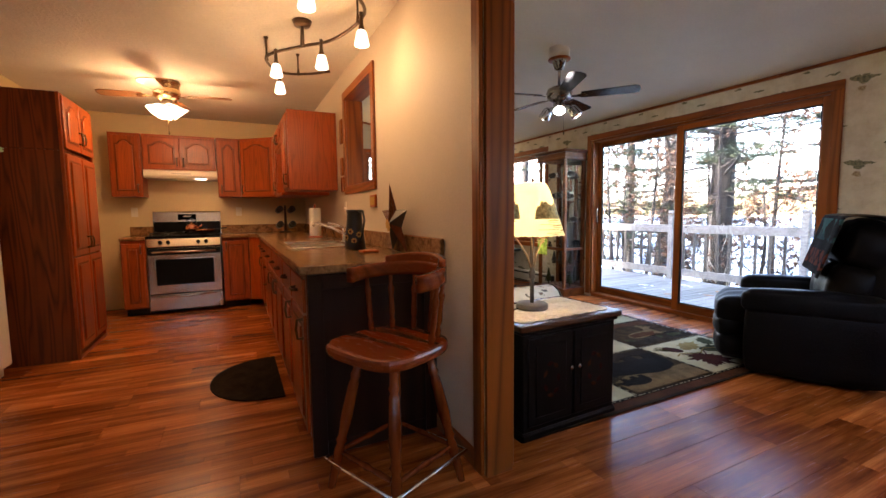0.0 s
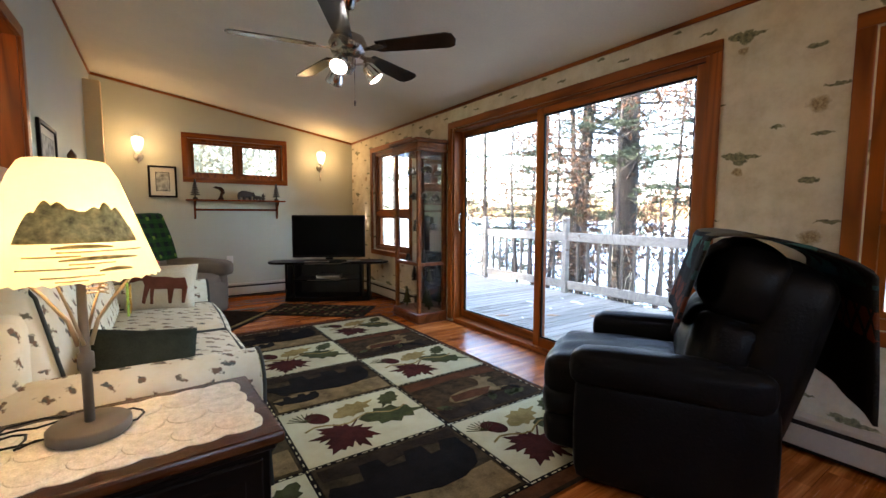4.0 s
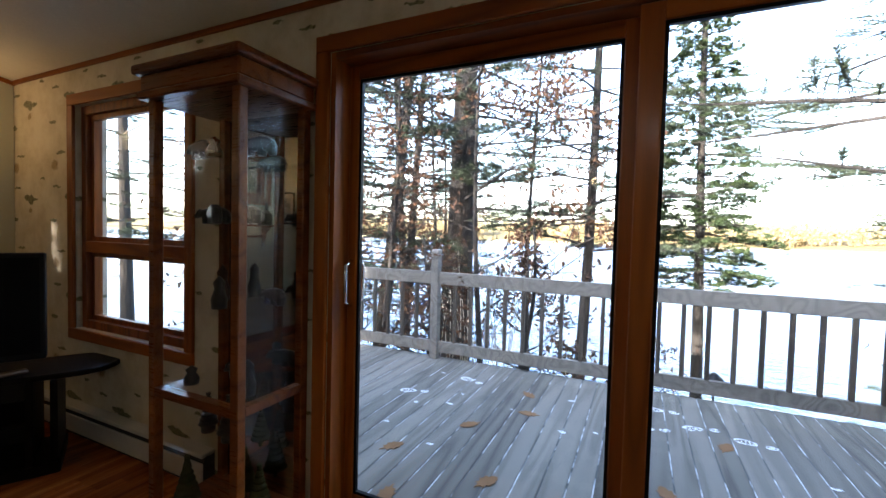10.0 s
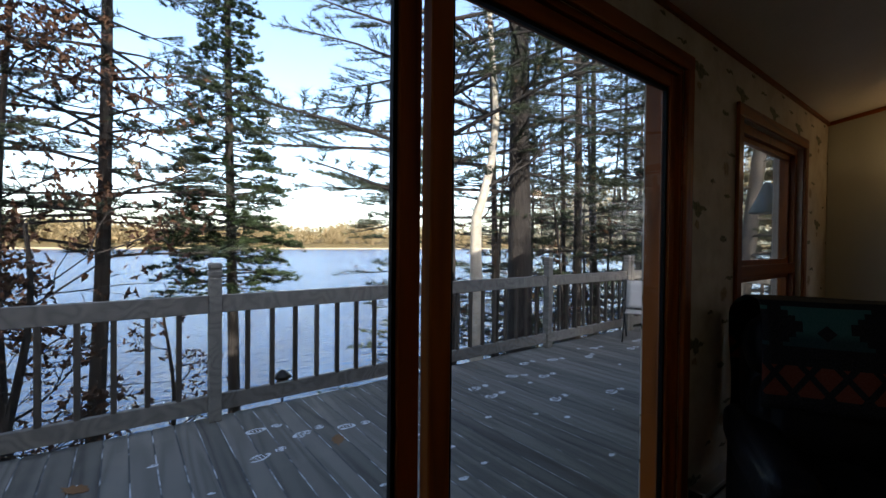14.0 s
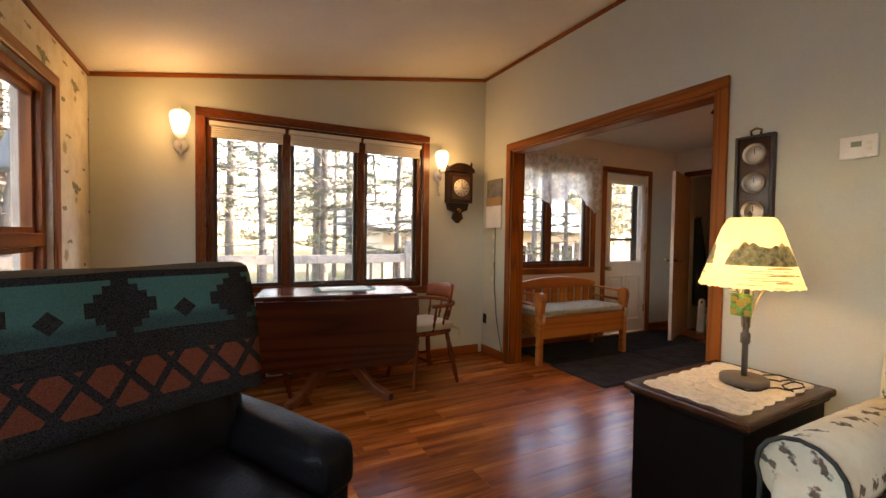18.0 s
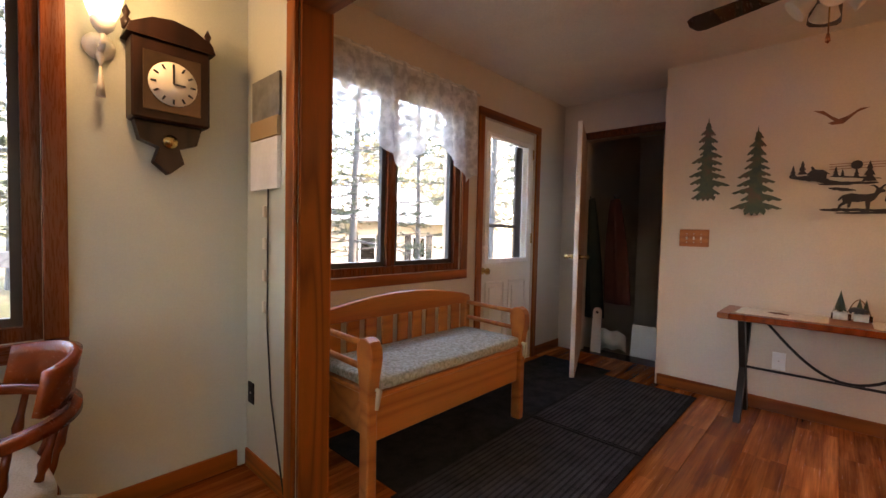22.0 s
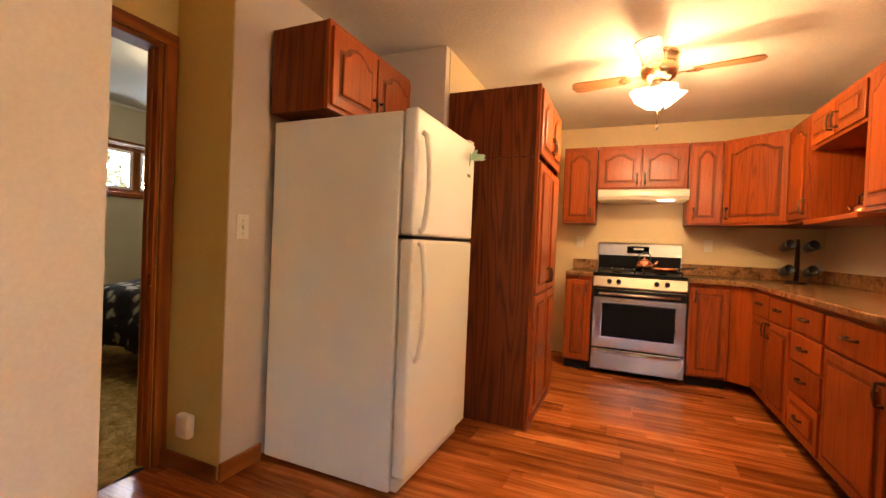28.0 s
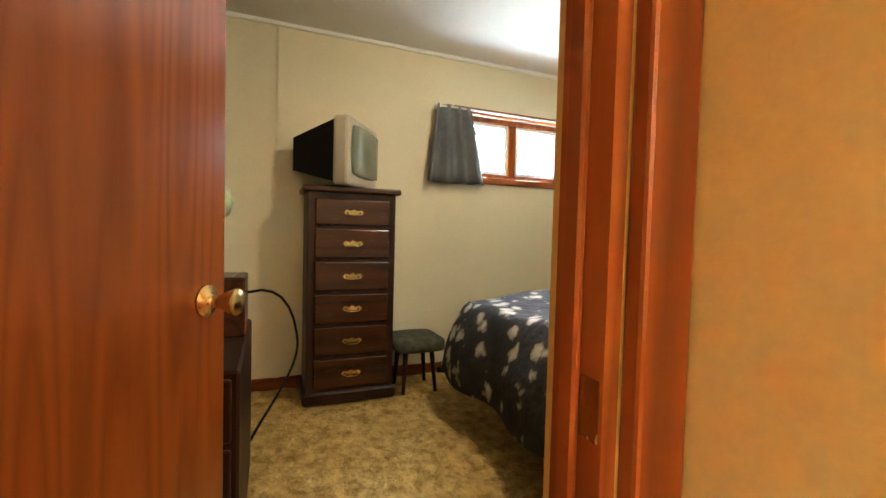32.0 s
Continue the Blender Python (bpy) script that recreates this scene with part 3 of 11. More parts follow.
def window_x(name, label, x0, x1, ya, yb, za, zb, bars_y=(), bars_z=(), fr=0.05, material=None, inner=True):
    """A window in a wall along y: frame, bars and panes. Returns its root."""
    mz, mh = material or (oak, oak_y)
    root = tagged(new(name), label, kind="structure")
    frm = bmesh.new()
    box(frm, x0, ya, za, x1, ya + fr, zb), box(frm, x0, yb - fr, za, x1, yb, zb)
    box(frm, x0, ya + fr, za, x1, yb - fr, za + fr), box(frm, x0, ya + fr, zb - fr, x1, yb - fr, zb)
    part("window_frame", frm, mz, root)
    xm = (x0 + x1) / 2
    ys, zs = [ya + fr, *bars_y, yb - fr], [za + fr, *bars_z, zb - fr]
    for y in bars_y:
        part("mullion", B(x0 + 0.01, y - 0.035, za + fr, x1 - 0.01, y + 0.035, zb - fr, bevel=0.004), mz, root)
    for z in bars_z:
        part("crossbar", B(x0 - 0.005, ya + fr, z - 0.035, x1 - 0.01, yb - fr, z + 0.035, bevel=0.004), mh, root)
    for a, b in zip(ys, ys[1:]):
        for c, d in zip(zs, zs[1:]):
            a2, b2 = a + (0.035 if a in bars_y else 0), b - (0.035 if b in bars_y else 0)
            c2, d2 = c + (0.035 if c in bars_z else 0), d - (0.035 if d in bars_z else 0)
            if inner:
                sash = bmesh.new()
                for q in ((a2, c2, a2 + 0.03, d2), (b2 - 0.03, c2, b2, d2), (a2 + 0.03, c2, b2 - 0.03, c2 + 0.03), (a2 + 0.03, d2 - 0.03, b2 - 0.03, d2)):
                    box(sash, xm - 0.015, q[0], q[1], xm + 0.015, q[2], q[3])
                part("sash", sash, inner if inner is not True else mz, root)
            p = part("pane", B(xm - 0.003, a2, c2, xm + 0.003, b2, d2), pane_mat, root)
            p.visible_shadow = False
    return root


def turn_xy(root):
    """Turns a window built along y so that it runs along x."""
    for o in root.children:
        o.data.transform(Matrix(((0, 1, 0, 0), (1, 0, 0, 0), (0, 0, 1, 0), (0, 0, 0, 1))))
        o.data.flip_normals()
    return root


bronze_frame = plain("dark_bronze_frame", (0.035, 0.028, 0.024), 0.4, vary=0.1)
casing_x("trim_east_window_north", EAST - 0.02, EAST - 0.001, 5.95, 7.03, 0.66, 2.06)
window_x("window_east_north", "double-hung oak window beside the cabinet", EAST + 0.03, EAST + 0.12, 5.95, 7.03, 0.66, 2.06, (), (1.18,))
casing_x("trim_east_window_south", EAST - 0.02, EAST - 0.001, 0.61, 1.80, 0.66, 2.0)
window_x("window_east_south", "double-hung oak window beside the patio door", EAST + 0.03, EAST + 0.12, 0.61, 1.80, 0.66, 2.0, (), (1.16,))
casing_y("trim_north_window", NORTH - 0.02, NORTH - 0.001, 2.72, 3.91, 1.66, 2.17)
turn_xy(window_x("window_north", "small high sliding window in an oak frame", NORTH + 0.02, NORTH + 0.10, 2.72, 3.91, 1.66, 2.17, (3.32,), (), fr=0.04))
# darker copy of the trim oak; window shade is put into its colour
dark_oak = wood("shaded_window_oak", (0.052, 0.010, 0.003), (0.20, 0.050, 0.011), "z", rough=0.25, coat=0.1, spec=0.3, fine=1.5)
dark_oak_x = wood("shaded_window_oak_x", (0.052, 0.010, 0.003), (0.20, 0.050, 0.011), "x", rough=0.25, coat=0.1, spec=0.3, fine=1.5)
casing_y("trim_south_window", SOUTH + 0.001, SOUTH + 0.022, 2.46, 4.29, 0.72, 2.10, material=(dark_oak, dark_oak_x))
turn_xy(window_x("window_south", "three shaded oak casement windows in a row", SOUTH - 0.10, SOUTH - 0.01, 2.46, 4.29, 0.72, 2.10, (3.06, 3.70), (), material=(dark_oak, dark_oak_x), inner=bronze_frame))
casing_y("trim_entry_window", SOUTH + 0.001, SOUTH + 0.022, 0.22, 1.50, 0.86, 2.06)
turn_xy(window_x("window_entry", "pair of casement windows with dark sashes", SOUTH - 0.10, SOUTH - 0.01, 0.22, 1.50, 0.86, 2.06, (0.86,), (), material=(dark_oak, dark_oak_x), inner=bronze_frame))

# ---- patio door ----
casing_x("trim_patio_door", EAST - 0.022, EAST - 0.001, 2.48, 5.01, 0.03, 2.075, sill=False)
door = tagged(new("door_patio"), "sliding glass patio door in a wide oak frame", kind="structure")
part("door_jamb", B(EAST, 2.48, 0.03, EAST + 0.15, 2.505, 2.075), oak, door)
part("door_jamb", B(EAST, 4.985, 0.03, EAST + 0.15, 5.01, 2.075), oak, door)
part("door_head", B(EAST, 2.505, 2.05, EAST + 0.15, 4.985, 2.075), oak_y, door)
part("threshold", B(EAST - 0.01, 2.505, 0.0, EAST + 0.16, 4.985, 0.045, bevel=0.006), oak_y, door)
for nm, xa, ya, yb in (("sliding_panel", EAST + 0.095, 3.795, 4.983), ("fixed_panel", EAST + 0.015, 2.507, 3.82)):
    s0 = 0.07 if nm == "sliding_panel" else 0.05
    e0 = 0.045 if nm == "sliding_panel" else 0.07
    pan = part(nm, B(xa, ya, 0.047, xa + 0.042, ya + s0, 2.048, bevel=0.004), oak, door)
    part("stile", B(xa, yb - e0, 0.047, xa + 0.042, yb, 2.048, bevel=0.004), oak, pan)
    part("bottom_rail", B(xa, ya + s0, 0.047, xa + 0.042, yb - e0, 0.125, bevel=0.003), oak_y, pan)
    part("top_rail", B(xa, ya + s0, 1.99, xa + 0.042, yb - e0, 2.048, bevel=0.003), oak_y, pan)
    gsk = bmesh.new()
    for q in ((ya + s0, 0.125, ya + s0 + 0.012, 1.99), (yb - e0 - 0.012, 0.125, yb - e0, 1.99), (ya + s0, 0.125, yb - e0, 0.137), (ya + s0, 1.978, yb - e0, 1.99)):
        box(gsk, xa + 0.012, q[0], q[1], xa + 0.03, q[2], q[3])
    part("gasket", gsk, black_plastic, pan)
    g = part("pane", B(xa + 0.018, ya + s0, 0.125, xa + 0.024, yb - e0, 1.99), pane_mat, pan)
    g.visible_shadow = False
for xs in (-0.03, 0.10):
    part("handle", tube(bmesh.new(), [(EAST + 0.098 + xs * 0.3, 4.955, 0.99), (EAST + 0.075 + xs, 4.955, 1.01), (EAST + 0.075 + xs, 4.955, 1.17), (EAST + 0.098 + xs * 0.3, 4.955, 1.19)], 0.009), chrome, door, "chrome pull handle")


# ---- baseboards and heaters ----
def baseboard(x0, y0, x1, y1, h=0.085):
    solid("baseboard", B(x0, y0, 0, x1, y1, h, bevel=0.004), oak_y if abs(y1 - y0) > abs(x1 - x0) else oak_x, "oak baseboard", kind="structure")


def heater(x0, y0, x1, y1, z=0.19):
    root = thing("baseboard_heater", "low off-white metal baseboard heater along the wall", "heater", pose(x0, y0, 0))
    w, d = x1 - x0, y1 - y0
    along_y = abs(d) > abs(w)
    part("back_plate", B(0, 0, 0.02, w, d, z, bevel=0.003), dark_gap, root)
    if along_y:
        part("front_cover", B(-0.012, 0, 0.04, -0.002, d, z - 0.045, bevel=0.003), grille, root)
        part("top_cover", B(-0.012, 0, z - 0.02, w, d, z + 0.004, bevel=0.004), grille, root)
    else:
        part("front_cover", B(0, -0.012, 0.04, w, -0.002, z - 0.045, bevel=0.003) if d > 0 and y0 > 3 else B(0, d + 0.002, 0.04, w, d + 0.012, z - 0.045, bevel=0.003), grille, root)
        part("top_cover", B(0, -0.01, z - 0.02, w, d + 0.01, z + 0.004, bevel=0.004), grille, root)
    return root


heater(3.05, NORTH - 0.065, 4.9, NORTH - 0.002)
heater(EAST - 0.065, 5.72, EAST - 0.002, 7.7)
heater(EAST - 0.065, 0.05, EAST - 0.002, 2.36)
heater(2.95, SOUTH + 0.002, 4.85, SOUTH + 0.06)
baseboard(1.80, SOUTH + 0.001, 2.94, SOUTH + 0.014)
baseboard(DIV_L + 0.001, SOUTH + 0.015, DIV_L + 0.014, 0.335)
baseboard(DIV_L + 0.001, 2.345, DIV_L + 0.014, NORTH - 0.003)
baseboard(1.80, NORTH - 0.014, 3.04, NORTH - 0.001)


# ---- lamps on the walls ----
def sconce(x, y, z, ry, drop=False):
    """A wall lamp with an urn-shaped glass shade on a white bracket; it faces local -y."""
    root = thing("wall_sconce", "white metal wall sconce with a glowing frosted glass shade", "wall lamp", pose(x, y, z, 0, 0, ry), "living room wall sconces")
    part("backplate", lathe(bmesh.new(), [(0.0, -0.012), (0.045, -0.012), (0.05, 0.0), (0.03, 0.012), (0.0, 0.014)], 18, m=pose(0, -0.012, -0.14, 90)), white_enamel, root)
    part("arm", tube(bmesh.new(), [(0, -0.02, -0.14), (0, -0.06, -0.165), (0, -0.10, -0.15), (0, -0.10, -0.09)], 0.010), white_enamel, root)
    part("cup", lathe(bmesh.new(), [(0.012, -0.12), (0.03, -0.10), (0.038, -0.075), (0.036, -0.07)], 18, 0, -0.10), white_enamel, root)
    part("shade", lathe(bmesh.new(), [(0.034, -0.072), (0.048, -0.04), (0.062, 0.02), (0.066, 0.06), (0.056, 0.085), (0.047, 0.092)], 24, 0, -0.10), globe_glow, root, "frosted glass shade, lit")
    part("cap", lathe(bmesh.new(), [(0.047, 0.092), (0.04, 0.098), (0.03, 0.108), (0.012, 0.114), (0.008, 0.128), (0.0, 0.135)], 18, 0, -0.10), ivory, root)
    part("finial", lathe(bmesh.new(), [(0.0, -0.22), (0.008, -0.205), (0.016, -0.185), (0.010, -0.17), (0.006, -0.15)], 14, 0, -0.045), white_enamel, root)
    if drop:
        part("pull_chain", tube(bmesh.new(), [(0, -0.05, -0.22), (0, -0.05, -0.33)], [0.004, 0.014]), ivory, root)
    d = Matrix.Rotation(radians(ry), 4, "Z") @ Vector((0, -0.24, 0))
    lamp("sconce_light", x + d.x, y + d.y, z + 0.02, 11.5, WARM, 0.06)
    return root


sconce(2.19, NORTH, 2.02, 0)
sconce(4.46, NORTH, 2.02, 0, True)
sconce(4.45, SOUTH, 2.0, 180)
sconce(2.30, SOUTH, 1.93, 180, True)

# ---- ceiling fan, living room ----
def fan(name, label, x, y, top, stem, blade_mat, body_mat, first, n, blade_len, tilt=10, bell=0.07, wide=0.068):
    root = thing(name, label, "ceiling fan", pose(x, y, top))
    part("canopy", lathe(bmesh.new(), [(0.0, -bell), (wide * 0.5, -bell * 0.94), (wide * 0.9, -bell * 0.45), (wide, 0.0)], 24), body_mat, root)
    part("downrod", tube(bmesh.new(), [(0, 0, -0.05), (0, 0, -stem - 0.02)], 0.013), body_mat, root)
    part("motor", lathe(bmesh.new(), [(0.0, -stem - 0.15), (0.05, -stem - 0.15), (0.10, -stem - 0.12), (0.115, -stem - 0.07), (0.10, -stem - 0.035), (0.05, -stem - 0.01), (0.0, -stem)], 28), body_mat, root)
    for k in range(n):
        m = pose(0, 0, -stem - 0.105, 0, 0, first + 360 * k / n)
        part("blade_iron", slab(bmesh.new(), [(0.08, -0.02), (0.15, -0.016), (0.22, -0.045), (0.25, 0.0), (0.22, 0.045), (0.15, 0.016), (0.08, 0.02)], -0.006, 0.0, m @ pose(0, 0, 0, tilt)), body_mat, root)
        o = [(0.19, -0.05), (0.3, -0.058), (blade_len - 0.05, -0.07), (blade_len - 0.015, -0.055), (blade_len, 0.0), (blade_len - 0.015, 0.055), (blade_len - 0.05, 0.07), (0.3, 0.058), (0.19, 0.05)]
        part("blade", slab(bmesh.new(), o, 0.0, 0.008, m @ pose(0, 0, 0, tilt), bevel=0.002), blade_mat, root)
    return root


fan_black = plain("black_fan_blade", (0.012, 0.011, 0.011), 0.2, vary=0.2, relief=0.0)
fan_nickel = plain("polished_dark_nickel", (0.34, 0.30, 0.26), 0.14, 1.0, vary=0.1, relief=0.02)
FX, FY, FT = 3.36, 3.80, LOW + SLOPE * (EAST - 3.37) + 0.012
lf = fan("ceiling_fan", "black five-blade ceiling fan with three chrome spot lights", FX, FY, FT, 0.315, fan_black, fan_nickel, -47, 5, 0.67, -12, 0.19, 0.080)
# spacer added in the ceiling colour so that the canopy sits lower
part("ceiling_block", lathe(bmesh.new(), [(0.070, -0.085), (0.088, -0.085), (0.090, 0.012)], 28), ceil_white, lf, "added round spacer in the ceiling colour")
part("wood_ring", lathe(bmesh.new(), [(0.060, -0.105), (0.090, -0.105), (0.098, -0.098), (0.098, -0.088), (0.088, -0.084)], 28), oak_x, lf)
KIT = -0.205
part("light_hub", lathe(bmesh.new(), [(0.0, -0.36), (0.02, -0.355), (0.045, -0.32), (0.05, -0.27), (0.04, -0.25)], 20, 0, 0, KIT), fan_nickel, lf)
for k, a in enumerate((230, 340, 100)):
    d = Vector((math.cos(radians(a)), math.sin(radians(a)), 0))
    arm = part("spot_arm", tube(bmesh.new(), [d * 0.04 + Vector((0, 0, KIT - 0.30)), d * 0.09 + Vector((0, 0, KIT - 0.29)), d * 0.12 + Vector((0, 0, KIT - 0.31))], 0.008), nickel, lf)
    m = Matrix.Translation(d * 0.125 + Vector((0, 0, KIT - 0.315))) @ (d * 0.8 + Vector((0, 0, -1))).to_track_quat("Z", "Y").to_matrix().to_4x4()
    part("spot_cup", lathe(bmesh.new(), [(0.020, -0.03), (0.040, -0.01), (0.050, 0.05), (0.055, 0.075), (0.048, 0.075), (0.042, 0.03)], 24, m=m), chrome, arm)
    part("spot_glass", lathe(bmesh.new(), [(0.0, 0.086), (0.030, 0.082), (0.048, 0.070), (0.049, 0.060)], 24, m=m), led_glow, arm, "lit frosted bulb face")
    e = Vector((FX, FY, FT)) + m.translation * 1.0
    q = m.translation + (d * 0.8 + Vector((0, 0, -1))).normalized() * 0.10
    lamp("fan_spot_light", FX + q.x, FY + q.y, FT + q.z, 17, WHITE, 0.03, 150, Vector((FX, FY, FT)) + q + d * 0.8 + Vector((0, 0, -1)))
part("pull_chain", tube(bmesh.new(), [(0.03, -0.03, KIT - 0.34), (0.03, -0.03, KIT - 0.52)], 0.0025), chrome, lf)
part("pull_knob", lathe(bmesh.new(), [(0.0, -0.55), (0.006, -0.545), (0.006, -0.52), (0.0, -0.515)], 10, 0.03, -0.03, KIT), walnut, lf)

# ---- rug with woodland squares ----
def pile(name, dark, light, scale=18, blot=5):
    m = principled(name, light, 0.95, spec=0.03)
    v = coords(m)
    c = ramp(m, noise_tex(m, v, blot, 5, 0.7), [(0.35, dark), (0.62, light)])
    set_color(m, mix(m, 0.3, c, ramp(m, noise_tex(m, v, 240, 2), [(0.3, shade(dark, 0.6)), (0.7, shade(light, 1.2))])))
    bump(m, noise_tex(m, v, 240, 2), 0.5, 0.004)
    return m


r_cream = pile("cream_pile", (0.34, 0.30, 0.175), (0.44, 0.40, 0.25))
r_brown = pile("mottled_brown_pile", (0.008, 0.005, 0.003), (0.055, 0.032, 0.014), blot=14)
r_dark = pile("dark_brown_pile", (0.009, 0.006, 0.004), (0.028, 0.018, 0.011), blot=10)
r_field = pile("olive_brown_pile", (0.010, 0.007, 0.004), (0.050, 0.034, 0.016), blot=12)
r_tan = pile("tan_ground_pile", (0.05, 0.034, 0.015), (0.20, 0.135, 0.06), blot=9)
r_black = pile("black_bear_pile", (0.004, 0.0035, 0.003), (0.010, 0.008, 0.007))
r_green = pile("leaf_green_pile", (0.014, 0.017, 0.007), (0.060, 0.062, 0.024))
r_red = pile("maple_red_pile", (0.016, 0.005, 0.004), (0.055, 0.013, 0.010))
r_russet = pile("russet_pile", (0.030, 0.011, 0.005), (0.085, 0.032, 0.013), blot=9)
r_gold = pile("oak_gold_pile", (0.12, 0.085, 0.025), (0.26, 0.19, 0.07))


def maple_outline(s):
    a = [(0.02, -1), (0.035, -0.42), (0.30, -0.62), (0.27, -0.42), (0.62, -0.50), (0.52, -0.30), (0.98, -0.12), (0.72, -0.02), (0.80, 0.10), (0.58, 0.12), (0.92, 0.52), (0.60, 0.42), (0.58, 0.56), (0.34, 0.30), (0.40, 0.62), (0.24, 0.60), (0.26, 0.80), (0.12, 0.78), (0, 1.08)]
    return [(x * s, y * s) for x, y in a] + [(-x * s, y * s) for x, y in a[-2::-1]]


def oak_leaf_outline(s):
    a = [(0.03, -1), (0.1, -0.6), (0.38, -0.55), (0.3, -0.25), (0.55, -0.1), (0.42, 0.15), (0.5, 0.45), (0.3, 0.5), (0.25, 0.8), (0, 1)]
    return [(x * s, y * s) for x, y in a] + [(-x * s, y * s) for x, y in a[-2::-1]]


def deer_outline(s):
    """A deer lying down with its head raised."""
    return [(x * s, y * s) for x, y in ((-1.0, -0.30), (-0.6, -0.42), (0.1, -0.40), (0.55, -0.46), (0.95, -0.40), (0.6, -0.28), (0.72, -0.05), (0.66, 0.16), (0.80, 0.28), (0.98, 0.30), (0.96, 0.40), (0.74, 0.48), (0.84, 0.66), (0.70, 0.58), (0.66, 0.84), (0.60, 0.60), (0.46, 0.72), (0.52, 0.50), (0.44, 0.28), (0.26, 0.12), (-0.3, 0.16), (-0.8, 0.08), (-1.02, -0.12))]


def bear_outline(s):
    return [(x * s, y * s) for x, y in ((-1.0, -0.46), (-0.72, -0.5), (-0.62, -0.26), (-0.45, -0.24), (-0.42, -0.5), (-0.12, -0.5), (-0.05, -0.26), (0.22, -0.26), (0.28, -0.5), (0.58, -0.5), (0.62, -0.14), (0.84, -0.14), (1.06, -0.2), (1.12, -0.06), (0.97, 0.12), (0.9, 0.28), (0.8, 0.36), (0.72, 0.28), (0.5, 0.36), (0.2, 0.42), (-0.2, 0.5), (-0.6, 0.46), (-0.92, 0.28), (-1.05, 0.0))]


rug = thing("area_rug", "large woodland rug with squares of leaves, bears and deer", "rug", pose(2.04, 2.40, 0.002))
part("border", B(0, 0, 0, 2.43, 3.33, 0.009, bevel=0.004), r_dark, rug)
part("outer_band", slab(bmesh.new(), [(0.02, 0.02), (2.41, 0.02), (2.41, 3.31), (0.02, 3.31)], 0.0085, 0.0095), pile("russet_band", (0.035, 0.014, 0.007), (0.09, 0.036, 0.016), blot=9), rug)
part("edge_band", slab(bmesh.new(), [(0.045, 0.09), (2.385, 0.09), (2.385, 3.235), (0.045, 3.235)], 0.0095, 0.0108), r_black, rug)
dots = bmesh.new()
for k in range(54):
    for q in range(6):
        box(dots, 0.06 + k * 0.043, 0.096 + q * 0.625, 0.010, 0.06 + k * 0.043 + (0.016 if k % 3 else 0.03), 0.102 + q * 0.625, 0.0118)
    for q in range(4):
        if k < 52:
            box(dots, 0.047 + q * 0.777, 0.11 + k * 0.06, 0.010, 0.053 + q * 0.777, 0.11 + k * 0.06 + (0.02 if k % 3 else 0.035), 0.0118)
tagged(part("stitch_dots", dots, r_cream, rug), kind="stuff")
rr = random.Random(3)
